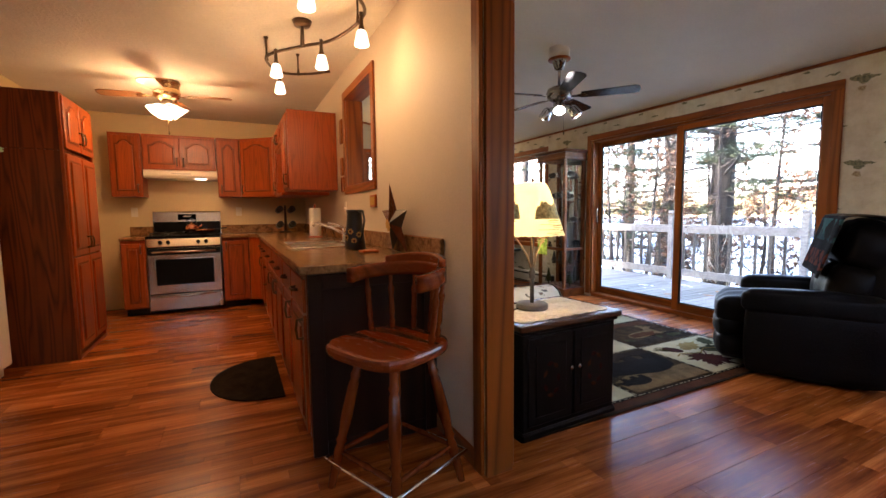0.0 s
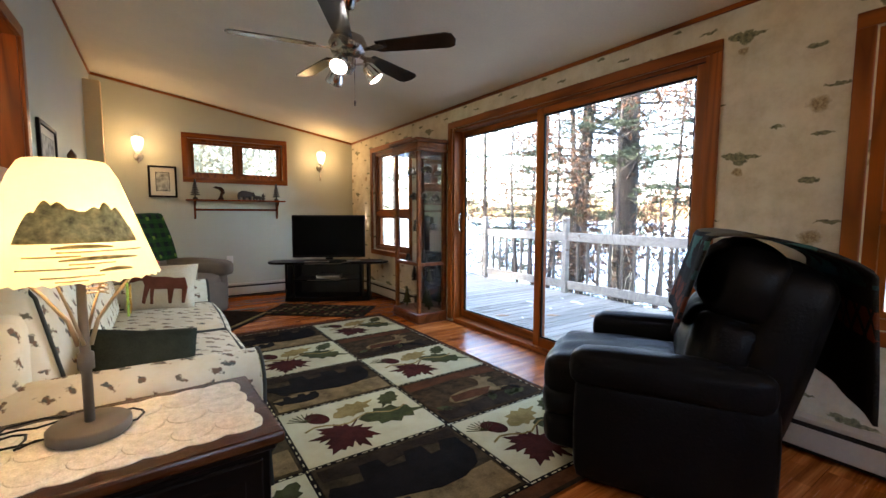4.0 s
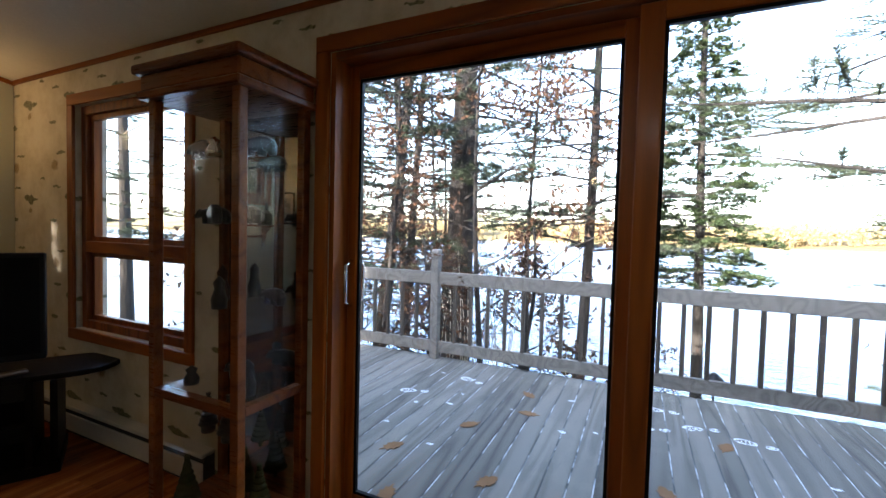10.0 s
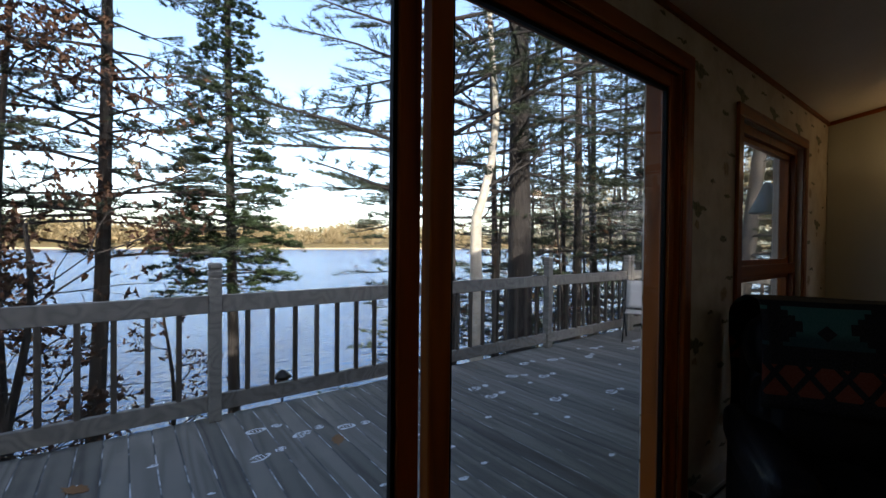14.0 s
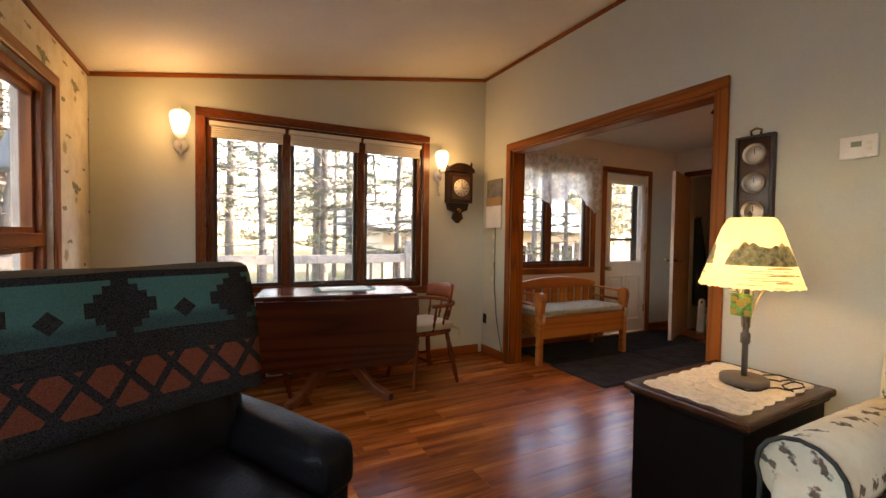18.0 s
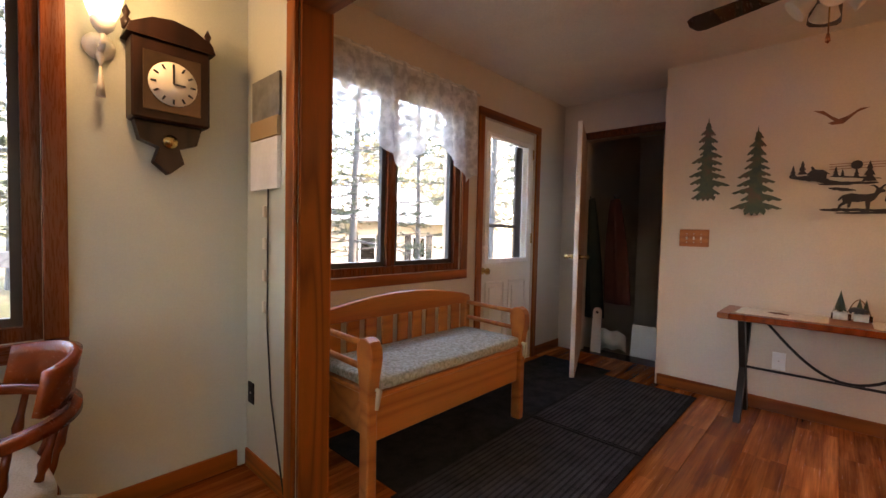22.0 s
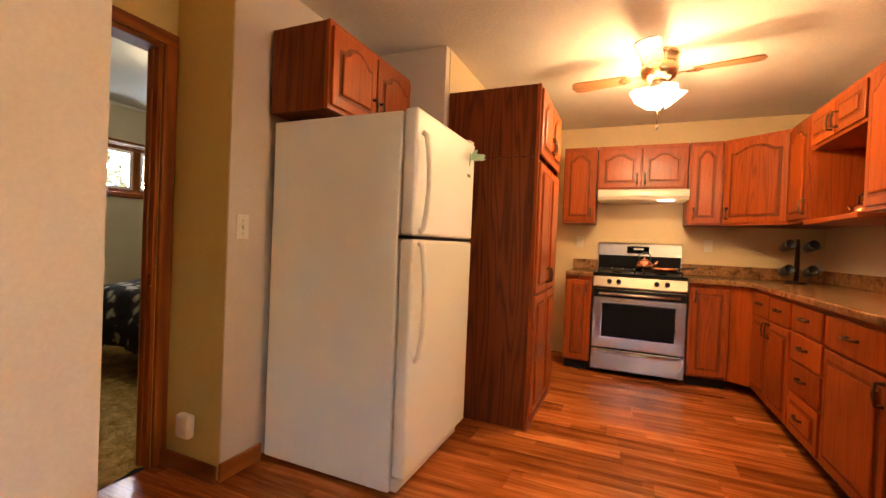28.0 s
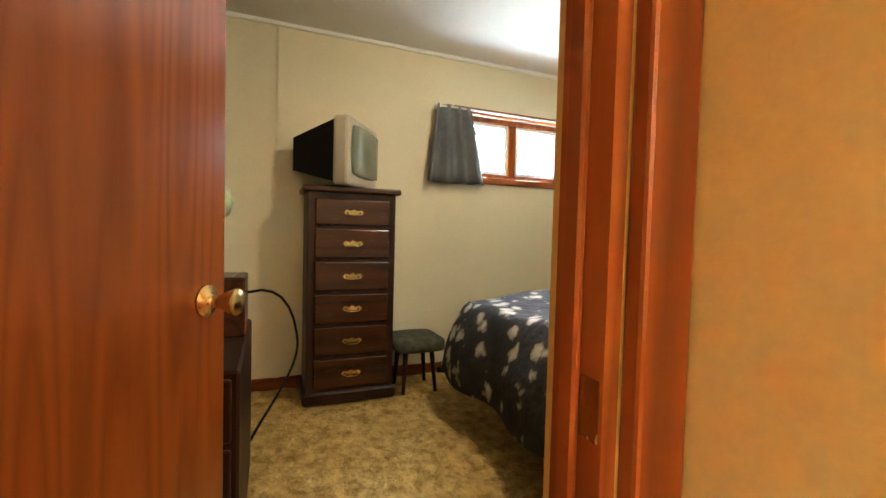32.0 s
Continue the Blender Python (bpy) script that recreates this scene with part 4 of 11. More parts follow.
for col in range(3):
    for row in range(5):
        x0, y0 = 0.05 + col * 0.777, 0.10 + row * 0.625
        cream = (col + row) % 2 == 0
        tone = r_cream if cream else (r_brown if col == 2 else r_field)
        tile = part("square", B(x0 + 0.012, y0 + 0.012, 0.0, x0 + 0.765, y0 + 0.613, 0.0125, bevel=0.002), tone, rug)
        cx, cy = x0 + 0.39, y0 + 0.31

        def lay(nm, outline, mtl, dx, dy, turn, up=0.0145):
            part(nm, slab(bmesh.new(), outline, 0.0125, up, pose(cx + dx, cy + dy, 0, 0, 0, turn)), mtl, tile)

        if cream:
            lay("maple_leaf", maple_outline(0.185), r_red, -0.12, -0.10, 150 + rr.uniform(-20, 20))
            lay("oak_leaf", oak_leaf_outline(0.20), r_green, 0.19, -0.02, 60 + rr.uniform(-20, 20))
            lay("oak_leaf", oak_leaf_outline(0.15), r_gold, 0.02, 0.16, 110)
            lay("oak_leaf", oak_leaf_outline(0.12), r_green, 0.25, 0.17, -40)
            lay("pine_cone", [(0.055 * math.cos(i * 0.524), 0.08 * math.sin(i * 0.524)) for i in range(12)], r_red, -0.20, 0.15, 30)
            for k in range(9):
                lay("needle", [(-0.002, 0), (0.002, 0), (0.003, 0.11), (-0.003, 0.11)], r_green, -0.26, 0.14, -60 + k * 15)
            part("vine", tube(bmesh.new(), [(cx - 0.3 + 0.06 * i, cy + 0.03 * math.sin(i * 1.3) + 0.03, 0.0125) for i in range(11)], 0.006, 5), r_gold, tile)
        elif col == 2:
            lay("ground_band", [(-0.36, -0.28), (0.36, -0.28), (0.36, -0.17), (0.1, -0.14), (-0.2, -0.18), (-0.36, -0.15)], r_dark, 0, 0, 0, 0.0135)
            lay("sky_band", [(-0.36, 0.17), (0.0, 0.20), (0.36, 0.16), (0.36, 0.28), (-0.36, 0.28)], r_russet, 0, 0, 0, 0.0135)
            lay("deer", deer_outline(0.24), r_tan, 0.02, -0.02, rr.uniform(-8, 8))
            lay("deer_shade", [(-0.2, -0.09), (0.05, -0.10), (0.14, -0.02), (0.0, 0.0), (-0.18, -0.01)], r_russet, 0.0, -0.02, 0, 0.0155)
            for k in range(10):
                lay("brush_tuft", oak_leaf_outline(rr.uniform(0.04, 0.08)), rr.choice([r_dark, r_black, r_green]), rr.uniform(-0.3, 0.3), rr.uniform(-0.24, -0.12), rr.uniform(0, 360))
        else:
            lay("bear", bear_outline(0.33), r_black, 0.0, 0.05, 180 + rr.uniform(-6, 6))
            lay("bear", bear_outline(0.13), r_black, -0.22, -0.15, 180)
            lay("ground_band", [(-0.36, -0.28), (0.36, -0.28), (0.36, -0.08), (0.1, -0.10), (-0.2, -0.06), (-0.36, -0.11)], r_tan, 0, 0, 0, 0.0135)
            lay("brush", [(-0.36, 0.19), (-0.1, 0.16), (0.15, 0.21), (0.36, 0.15), (0.36, 0.28), (-0.36, 0.28)], r_dark, 0, 0, 0, 0.0135)

mat2 = thing("small_rug", "small patterned dark rug before the television stand", "rug", pose(3.95, 6.32, 0.002, 0, 0, -40))
part("border", B(-0.62, -0.30, 0, 0.62, 0.30, 0.008, bevel=0.003), r_dark, mat2)
for k in range(15):
    for q in range(5):
        part("diamond", slab(bmesh.new(), [(-0.032, 0), (0, -0.045), (0.032, 0), (0, 0.045)], 0.008, 0.0095, pose(-0.53 + k * 0.076, -0.22 + q * 0.11 + 0.03 * (k % 2), 0)), (r_tan, r_field, r_green, r_tan, r_red)[(k * 2 + q * 3) % 5], mat2)
mat3 = thing("small_rug", "narrow dark rug beneath the taupe recliner", "rug", pose(2.55, 6.62, 0.002, 0, 0, -40))
part("border", B(-0.55, -0.50, 0, 0.75, 0.50, 0.008, bevel=0.003), r_dark, mat3)
part("stripe", B(0.66, -0.48, 0.008, 0.70, 0.48, 0.0105), r_gold, mat3)

# ---- sofa ----
def sofa_cloth():
    m = principled("sprig_print_cloth", (0.55, 0.50, 0.38), 0.9, spec=0.2)
    v = coords(m)
    base = ramp(m, noise_tex(m, v, 9, 4), [(0.3, (0.50, 0.44, 0.31)), (0.7, (0.60, 0.55, 0.42))])
    n, l = m.node_tree.nodes, m.node_tree.links
    sep, com = n.new("ShaderNodeSeparateXYZ"), n.new("ShaderNodeCombineXYZ")
    l.new(v, sep.inputs[0])
    for k, ax in enumerate((0, 2)):
        q = n.new("ShaderNodeMath")
        q.operation, q.inputs[1].default_value = "MULTIPLY_ADD", 0.8
        l.new(sep.outputs[1], q.inputs[0]), l.new(sep.outputs[ax], q.inputs[2]), l.new(q.outputs[0], com.inputs[k])
    vo = n.new("ShaderNodeTexVoronoi")
    vo.voronoi_dimensions = "2D"
    vo.inputs["Scale"].default_value, vo.inputs["Randomness"].default_value = 11.0, 0.55
    nz = n.new("ShaderNodeTexNoise")
    nz.inputs["Scale"].default_value, nz.inputs["Detail"].default_value = 42, 2
    wob = n.new("ShaderNodeVectorMath")
    wob.operation = "MULTIPLY_ADD"
    wob.inputs[1].default_value = (0.075, 0.075, 0.075)
    l.new(v, nz.inputs["Vector"]), l.new(nz.outputs["Color"], wob.inputs[0]), l.new(com.outputs[0], wob.inputs[2]), l.new(wob.outputs[0], vo.inputs["Vector"])
    spots = ramp(m, vo.outputs["Distance"], [(0.14, (1, 1, 1)), (0.23, (0, 0, 0))])
    tone = ramp(m, noise_tex(m, v, 22, 1), [(0.4, (0.075, 0.080, 0.070)), (0.5, (0.15, 0.085, 0.055)), (0.62, (0.11, 0.10, 0.07))])
    set_color(m, mix(m, spots, base, tone))
    bump(m, noise_tex(m, v, 300, 2), 0.3, 0.003)
    return m


cloth = sofa_cloth()
piping = plain("dark_green_piping", (0.018, 0.022, 0.018), 0.8)
sofa = thing("sofa", "cream sofa printed with leaf sprigs and dark piping", "sofa", pose(1.80, 2.97, 0))
part("base", cushion(bmesh.new(), 0.04, 0.10, 0.06, 0.86, 2.28, 0.36, 0.01), cloth, sofa)
part("skirt", B(0.06, 0.05, 0.005, 0.88, 2.33, 0.12, bevel=0.01), cloth, sofa)
for k in range(2):
    c = part("seat_cushion", cushion(bmesh.new(), 0.22, 0.20 + k * 0.99, 0.32, 0.91, 1.185 + k * 0.99, 0.475, 0.025, 10), cloth, sofa)
    part("piping", tube(bmesh.new(), [(0.26, 0.215 + k * 0.99, 0.468), (0.88, 0.215 + k * 0.99, 0.462), (0.895, 0.7 + k * 0.99, 0.466), (0.88, 1.17 + k * 0.99, 0.462), (0.26, 1.17 + k * 0.99, 0.468)], 0.007, 6), piping, c)
    b = part("back_cushion", cushion(bmesh.new(), -0.11, 0.20 + k * 0.99, 0.0, 0.11, 1.185 + k * 0.99, 0.56, 0.04, 10, pose(0.20, 0, 0.42, 0, -12)), cloth, sofa)
    part("piping", tube(bmesh.new(), [Matrix.Translation((0.20, 0, 0.42)) @ Matrix.Rotation(radians(-12), 4, "Y") @ Vector(q) for q in ((0.10, 0.215 + k * 0.99, 0.04), (0.105, 0.212 + k * 0.99, 0.46), (0.06, 0.26 + k * 0.99, 0.555), (0.06, 1.13 + k * 0.99, 0.555), (0.105, 1.172 + k * 0.99, 0.46), (0.10, 1.17 + k * 0.99, 0.04))], 0.007, 6), piping, b)
part("back", cushion(bmesh.new(), -0.02, 0.06, 0.05, 0.20, 2.32, 0.86, 0.02, 10), cloth, sofa)
for y in (0.0, 2.17):
    a = bmesh.new()
    cushion(a, 0.02, y + 0.02, 0.06, 0.88, y + 0.19, 0.52, 0.01, 8)
    tube(a, [(0.03, y + 0.105, 0.52), (0.3, y + 0.105, 0.525), (0.86, y + 0.105, 0.52)], 0.115, 20)
    arm = part("arm", a, cloth, sofa)
    loop = [(0.872, y + 0.105 + 0.112 * math.cos(q * 0.4), 0.52 + 0.112 * math.sin(q * 0.4)) for q in range(-1, 10)]
    part("piping", tube(bmesh.new(), [(0.89, y + 0.205, 0.1), *loop, (0.89, y + 0.005, 0.1)], 0.007, 6), piping, arm)


def throw_pillow(label, x, y, z, rx, ry, rz, w, h, mtl):
    root = thing("throw_pillow", label, "pillow", pose(x, y, z, rx, ry, rz))
    part("cover", sheet_pillow(w, h), mtl, root)
    return root


def sheet_pillow(w, h, t=0.075, n=14):
    bm = bmesh.new()
    for s in (1, -1):
        g = [[bm.verts.new(((2 * i / n - 1) * w / 2 * (1 - 0.07 * (1 - abs(2 * j / n - 1)) ** 1), s * t * ((1 - (2 * i / n - 1) ** 4) * (1 - (2 * j / n - 1) ** 4)) ** 0.6, (2 * j / n - 1) * h / 2 * (1 - 0.07 * (1 - abs(2 * i / n - 1))))) for j in range(n + 1)] for i in range(n + 1)]
        for i in range(n):
            for j in range(n):
                bm.faces.new((g[i][j], g[i + 1][j], g[i + 1][j + 1], g[i][j + 1])).smooth = True
    bmesh.ops.remove_doubles(bm, verts=list(bm.verts), dist=0.0005)
    return bm


pillow_cream = pile("cream_pillow_cloth", (0.44, 0.38, 0.27), (0.56, 0.50, 0.38))
moose_mat = pile("rust_brown_print", (0.07, 0.022, 0.014), (0.15, 0.05, 0.032))
p = throw_pillow("cream pillow with a rust brown moose print", 2.36, 4.97, 0.63, -22, 0, 340, 0.46, 0.36, pillow_cream)
moose = [(-0.18, -0.02), (-0.17, -0.12), (-0.155, -0.12), (-0.15, -0.03), (-0.10, -0.03), (-0.09, -0.12), (-0.075, -0.12), (-0.06, -0.03), (0.02, -0.03), (0.02, -0.12), (0.035, -0.12), (0.045, -0.02), (0.07, -0.12), (0.085, -0.11), (0.08, 0.0), (0.10, 0.03), (0.17, 0.02), (0.18, 0.04), (0.13, 0.07), (0.16, 0.10), (0.12, 0.10), (0.10, 0.08), (0.06, 0.11), (0.08, 0.07), (0.04, 0.05), (-0.04, 0.05), (-0.10, 0.04), (-0.16, 0.04)]
part("moose_print", slab(bmesh.new(), [(-a * 1.05, b * 1.15 + 0.01) for a, b in moose], 0.060, 0.0775, pose(0, 0, 0, 90)), moose_mat, p, "flat moose silhouette")
throw_pillow("dark green pillow leaning on the sofa", 2.28, 3.27, 0.57, -35, 10, 10, 0.40, 0.34, pile("dark_pillow_cloth", (0.012, 0.014, 0.010), (0.03, 0.032, 0.022)))

# ---- recliners ----
def recliner(name, label, m, mtl, w=0.84):
    root = thing(name, label, "armchair", m)
    h = w / 2
    part("base", cushion(bmesh.new(), -h + 0.10, -0.42, 0.05, h - 0.10, 0.42, 0.36, 0.01), mtl, root)
    part("seat", cushion(bmesh.new(), -h + 0.17, -0.46, 0.30, h - 0.17, 0.30, 0.50, 0.035, 10), mtl, root)
    part("footrest", cushion(bmesh.new(), -h + 0.17, -0.52, 0.10, h - 0.17, -0.42, 0.40, 0.025, 8), mtl, root)
    tilt = pose(0, 0.28, 0.42, -17)
    part("backrest", cushion(bmesh.new(), -h + 0.13, -0.10, -0.04, h - 0.13, 0.14, 0.63, 0.05, 12, tilt), mtl, root)
    part("lumbar_pad", cushion(bmesh.new(), -h + 0.16, -0.16, 0.06, h - 0.16, 0.0, 0.34, 0.03, 8, tilt), mtl, root)
    part("headrest", cushion(bmesh.new(), -h + 0.15, -0.17, 0.34, h - 0.15, 0.02, 0.65, 0.04, 8, tilt), mtl, root)
    for s in (-1, 1):
        x0, x1 = sorted((s * h, s * (h - 0.19)))
        a = bmesh.new()
        cushion(a, x0 + 0.01, -0.44, 0.04, x1 - 0.01, 0.40, 0.54, 0.015, 8)
        cushion(a, x0 - 0.01, -0.50, 0.46, x1 + 0.01, 0.36, 0.64, 0.03, 10)
        part("arm", a, mtl, root)
    return root


def leather_recliner(label, m, mtl):
    """A wide recliner: long overhanging seat with stacked leg pads, slim arms, thick tufted back."""
    root = thing("recliner", label, "armchair", m)

    def creased(bm, k, amp=0.006, along=0):
        for v in bm.verts:
            q = v.co
            v.co.z += amp * math.sin(34 * q[along] + 9 * q[1 - along] + k) * math.sin(7 * q[1 - along] + 2 * k)
            v.co.y += amp * 0.8 * math.sin(29 * q.x + 11 * q.z + 2 * k)
        return bm

    part("base", cushion(bmesh.new(), -0.36, -0.40, 0.03, 0.36, 0.30, 0.34, 0.01), mtl, root)
    part("seat", creased(cushion(bmesh.new(), -0.29, -0.58, 0.31, 0.29, 0.16, 0.505, 0.03, 26), 1.0, 0.005), mtl, root)
    part("leg_pad", creased(cushion(bmesh.new(), -0.29, -0.585, 0.22, 0.29, -0.40, 0.36, 0.03, 14), 2.0), mtl, root)
    part("leg_pad", creased(cushion(bmesh.new(), -0.30, -0.575, 0.07, 0.30, -0.38, 0.24, 0.03, 14), 3.0), mtl, root)
    tilt = pose(0, 0.13, 0.42, -14)
    part("back_shell", cushion(bmesh.new(), -0.345, -0.02, -0.12, 0.345, 0.22, 0.585, 0.03, 12, tilt), mtl, root)
    part("lumbar_pad", creased(cushion(bmesh.new(), -0.335, -0.15, 0.02, 0.335, 0.06, 0.36, 0.05, 26, tilt), 4.0, 0.009), mtl, root)
    part("headrest", creased(cushion(bmesh.new(), -0.34, -0.16, 0.33, 0.34, 0.08, 0.615, 0.045, 14, tilt), 5.0), mtl, root)
    for sd in (-1, 1):
        x0, x1 = sorted((sd * 0.445, sd * 0.29))
        part("arm", cushion(bmesh.new(), x0 + 0.012, -0.41, 0.03, x1 - 0.006, 0.30, 0.50, 0.012, 8), mtl, root)
        part("arm_pad", creased(cushion(bmesh.new(), x0, -0.425, 0.44, x1, 0.28, 0.60, 0.018, 20), 6.0 + sd, 0.003), mtl, root)
    return root


CHAIR = pose(4.385, 2.262, 0, 0, 0, 209)
leather_recliner("black leather recliner beside the patio door", CHAIR, leather)


def woven_bands():
    """A lodge blanket: a teal field with black stepped shapes, a rust band with a black lattice, black between."""
    m = principled("teal_rust_weave", (0.01, 0.01, 0.01), 0.95, spec=0.03)
    n, l = m.node_tree.nodes, m.node_tree.links
    v = coords(m)
    sep = n.new("ShaderNodeSeparateXYZ")
    l.new(v, sep.inputs[0])

    def op(kind, a, b=None):
        q = n.new("ShaderNodeMath")
        q.operation = kind
        for s, val in zip(q.inputs, (a, b)):
            if isinstance(val, (int, float)):
                s.default_value = val
            elif val is not None:
                l.new(val, s)
        return q.outputs[0]

    x, z = sep.outputs[0], sep.outputs[2]
    step_x = op("SNAP", op("PINGPONG", x, 0.16), 0.022)
    step_z = op("SNAP", op("ABSOLUTE", op("SUBTRACT", z, 1.0)), 0.020)
    shape = op("LESS_THAN", op("ADD", op("MULTIPLY", step_x, 0.75), step_z), 0.062)
    small = op("LESS_THAN", op("ADD", op("SUBTRACT", 0.16, op("PINGPONG", x, 0.16)), op("ABSOLUTE", op("SUBTRACT", z, 0.98))), 0.030)
    teal = ramp(m, z, [(0.955, (0.012, 0.045, 0.046)), (0.985, (0.028, 0.10, 0.09))])
    field = mix(m, op("MAXIMUM", shape, small), teal, (0.006, 0.006, 0.007))
    d1, d2 = op("PINGPONG", op("ADD", x, op("MULTIPLY", z, 0.8)), 0.055), op("PINGPONG", op("SUBTRACT", x, op("MULTIPLY", z, 0.8)), 0.055)
    rust = mix(m, op("LESS_THAN", op("MINIMUM", d1, d2), 0.013), (0.12, 0.026, 0.010), (0.006, 0.006, 0.007))
    in_rust = op("LESS_THAN", op("ABSOLUTE", op("SUBTRACT", z, 0.80)), 0.055)
    in_teal = op("LESS_THAN", op("ABSOLUTE", op("SUBTRACT", z, 1.0)), 0.075)
    pale = op("LESS_THAN", op("ABSOLUTE", op("SUBTRACT", z, 1.105)), 0.010)
    c = mix(m, in_rust, (0.006, 0.006, 0.007), rust)
    c = mix(m, in_teal, c, field)
    c = mix(m, pale, c, (0.09, 0.07, 0.04))
    set_color(m, mix(m, 0.2, c, ramp(m, noise_tex(m, v, 260, 2), [(0.3, (0, 0, 0)), (0.7, (0.12, 0.12, 0.12))])))
    bump(m, noise_tex(m, v, 260, 2), 0.5, 0.004)
    return m


teal_blanket = woven_bands()


def drape(root_pose, label, name, w, front, back, mtl, tilt=17, lift=0.70, seedy=1, hang=0.0, pivot=0.28, rear=0.175):
    """A blanket folded over the top of a chair back: front flap, ridge, rear flap."""
    rnd = random.Random(seedy)
    ph = [rnd.uniform(0, 6) for _ in range(4)]
    root = thing(name, label, "blanket", root_pose)

    def fn(u, v):
        x = (u - 0.5) * w
        s = v * (front + back + 0.30) - front
        if s < 0:
            y, z = -0.232, lift + s
        elif s < 0.30:
            a = math.pi * s / 0.30
            y, z = (rear - 0.232) / 2 - (rear + 0.232) / 2 * math.cos(a), lift + 0.06 * math.sin(a)
        else:
            y, z = rear + hang * (s - 0.30) * 0.31, lift - (s - 0.30) * (1 - 0.05 * hang)
        wav = 0.010 * math.sin(9 * x + ph[0]) + 0.008 * math.sin(17 * x + 4 * s + ph[1])
        y += wav
        p = Matrix.Rotation(radians(-tilt), 4, "X") @ Vector((x + 0.01 * math.sin(8 * s + ph[2]), y, z))
        return Vector((0, pivot, 0.42)) + p

    part("cloth", sheet(bmesh.new(), fn, 26, 40, 0.012), mtl, root)
    return root


drape(CHAIR, "black, teal and rust woven blanket over the recliner", "throw_blanket", 0.74, 0.40, 0.50, teal_blanket, tilt=14, lift=0.625, seedy=4, hang=1.0, pivot=0.13, rear=0.27)
recliner("recliner", "taupe fabric recliner in the corner", pose(2.42, 6.72, 0, 0, 0, 52), taupe)


def plaid():
    """Green and navy checks with small lime squares."""
    m = principled("green_plaid_fleece", (0.03, 0.10, 0.03), 0.95, spec=0.1)
    n, l = m.node_tree.nodes, m.node_tree.links
    v = coords(m)
    sep = n.new("ShaderNodeSeparateXYZ")
    l.new(v, sep.inputs[0])

    def op(kind, a, b):
        q = n.new("ShaderNodeMath")
        q.operation = kind
        for sk, val in zip(q.inputs, (a, b)):
            if isinstance(val, (int, float)):
                sk.default_value = val
            else:
                l.new(val, sk)
        return q.outputs[0]

    bands = [op("GREATER_THAN", op("PINGPONG", sep.outputs[k], 0.052), 0.026) for k in (0, 2)]
    thin = [op("GREATER_THAN", op("PINGPONG", op("ADD", sep.outputs[k], 0.026), 0.104), 0.086) for k in (0, 2)]
    c = mix(m, bands[0], (0.005, 0.006, 0.014), (0.010, 0.040, 0.010))
    c = mix(m, op("MULTIPLY", bands[1], 0.55), c, (0.022, 0.085, 0.014))
    c = mix(m, op("MULTIPLY", thin[0], thin[1]), c, (0.16, 0.24, 0.03))
    set_color(m, mix(m, 0.25, c, ramp(m, noise_tex(m, v, 200, 2), [(0.3, (0, 0, 0)), (0.7, (0.06, 0.10, 0.05))])))
    bump(m, noise_tex(m, v, 200, 2), 0.5, 0.004)
    return m


drape(pose(2.42, 6.72, 0, 0, 0, 52), "green and navy plaid fleece blanket over the recliner", "throw_blanket", 0.60, 0.52, 0.40, plaid(), seedy=7)

# ---- kitchen ----
granite = principled("brown_laminate_counter", (0.25, 0.14, 0.07), 0.2, coat=0.04, spec=0.16)
_v = coords(granite)
_c = ramp(granite, noise_tex(granite, _v, 14, 6, 0.75), [(0.32, (0.035, 0.014, 0.006)), (0.46, (0.24, 0.105, 0.036)), (0.58, (0.40, 0.20, 0.075)), (0.72, (0.10, 0.040, 0.016))])
set_color(granite, mix(granite, 0.4, _c, ramp(granite, noise_tex(granite, _v, 60, 3), [(0.35, (0.03, 0.018, 0.01)), (0.65, (0.30, 0.18, 0.085))])))


def panel_outline(w, h, arch, inset):
    """The outline of a door panel, with a cathedral arch along its top."""
    x, z0, z1 = w / 2 - inset, inset, h - inset
    pts = [(-x, z0), (x, z0), (x, z1 - arch)]
    if arch:
        for k in range(1, 12):
            t = k / 12
            u = x * (1 - 2 * t)
            s = max(0.0, 1 - (abs(u) / (x * 0.72)) ** 2)
            pts.append((u, z1 - arch + arch * s ** 0.8))
    pts.append((-x, z1 - arch))
    return pts


def face_door(parent, m, w, h, arch=0.0, handle=None, mtl=None, name="door"):
    """A cabinet door or drawer front: frame, raised panel, pull. Local x along, z up, -y outward; m is its pose under the unit."""
    up = m @ pose(0, 0, 0, 90)
    mtl = mtl or cab_oak
    d = bmesh.new()
    t = bmesh.new()
    box(t, -w / 2, -0.016, 0, w / 2, 0, h, bevel=0.005, seg=2)
    merge(d, t, m)
    door = part(name, d, mtl, parent)
    if min(w, h) > 0.19:
        # darker slab round the panel: shade of the recess put into colour
        gr = bmesh.new()
        slab(gr, panel_outline(w, h, arch, 0.044), 0.0163, 0.0172, up)
        part("groove", gr, cab_side, door)
        rp = bmesh.new()
        slab(rp, panel_outline(w, h, arch, 0.062), 0.016, 0.027, up, bevel=0.009)
        part("raised_panel", rp, mtl, door)
    if handle:
        hx, hz, upright = handle
        a, b = ((hx, hz - 0.045), (hx, hz + 0.045)) if upright else ((hx - 0.045, hz), (hx + 0.045, hz))
        hb = bmesh.new()
        pts = [Vector((a[0], -0.016, a[1])), Vector((a[0], -0.042, a[1])), Vector(((a[0] + b[0]) / 2, -0.048, (a[1] + b[1]) / 2)), Vector((b[0], -0.042, b[1])), Vector((b[0], -0.016, b[1]))]
        tube(hb, [m @ q for q in pts], [0.009, 0.006, 0.007, 0.006, 0.009], 7)
        part("handle", hb, bronze, door, "dark bronze pull")
    return door


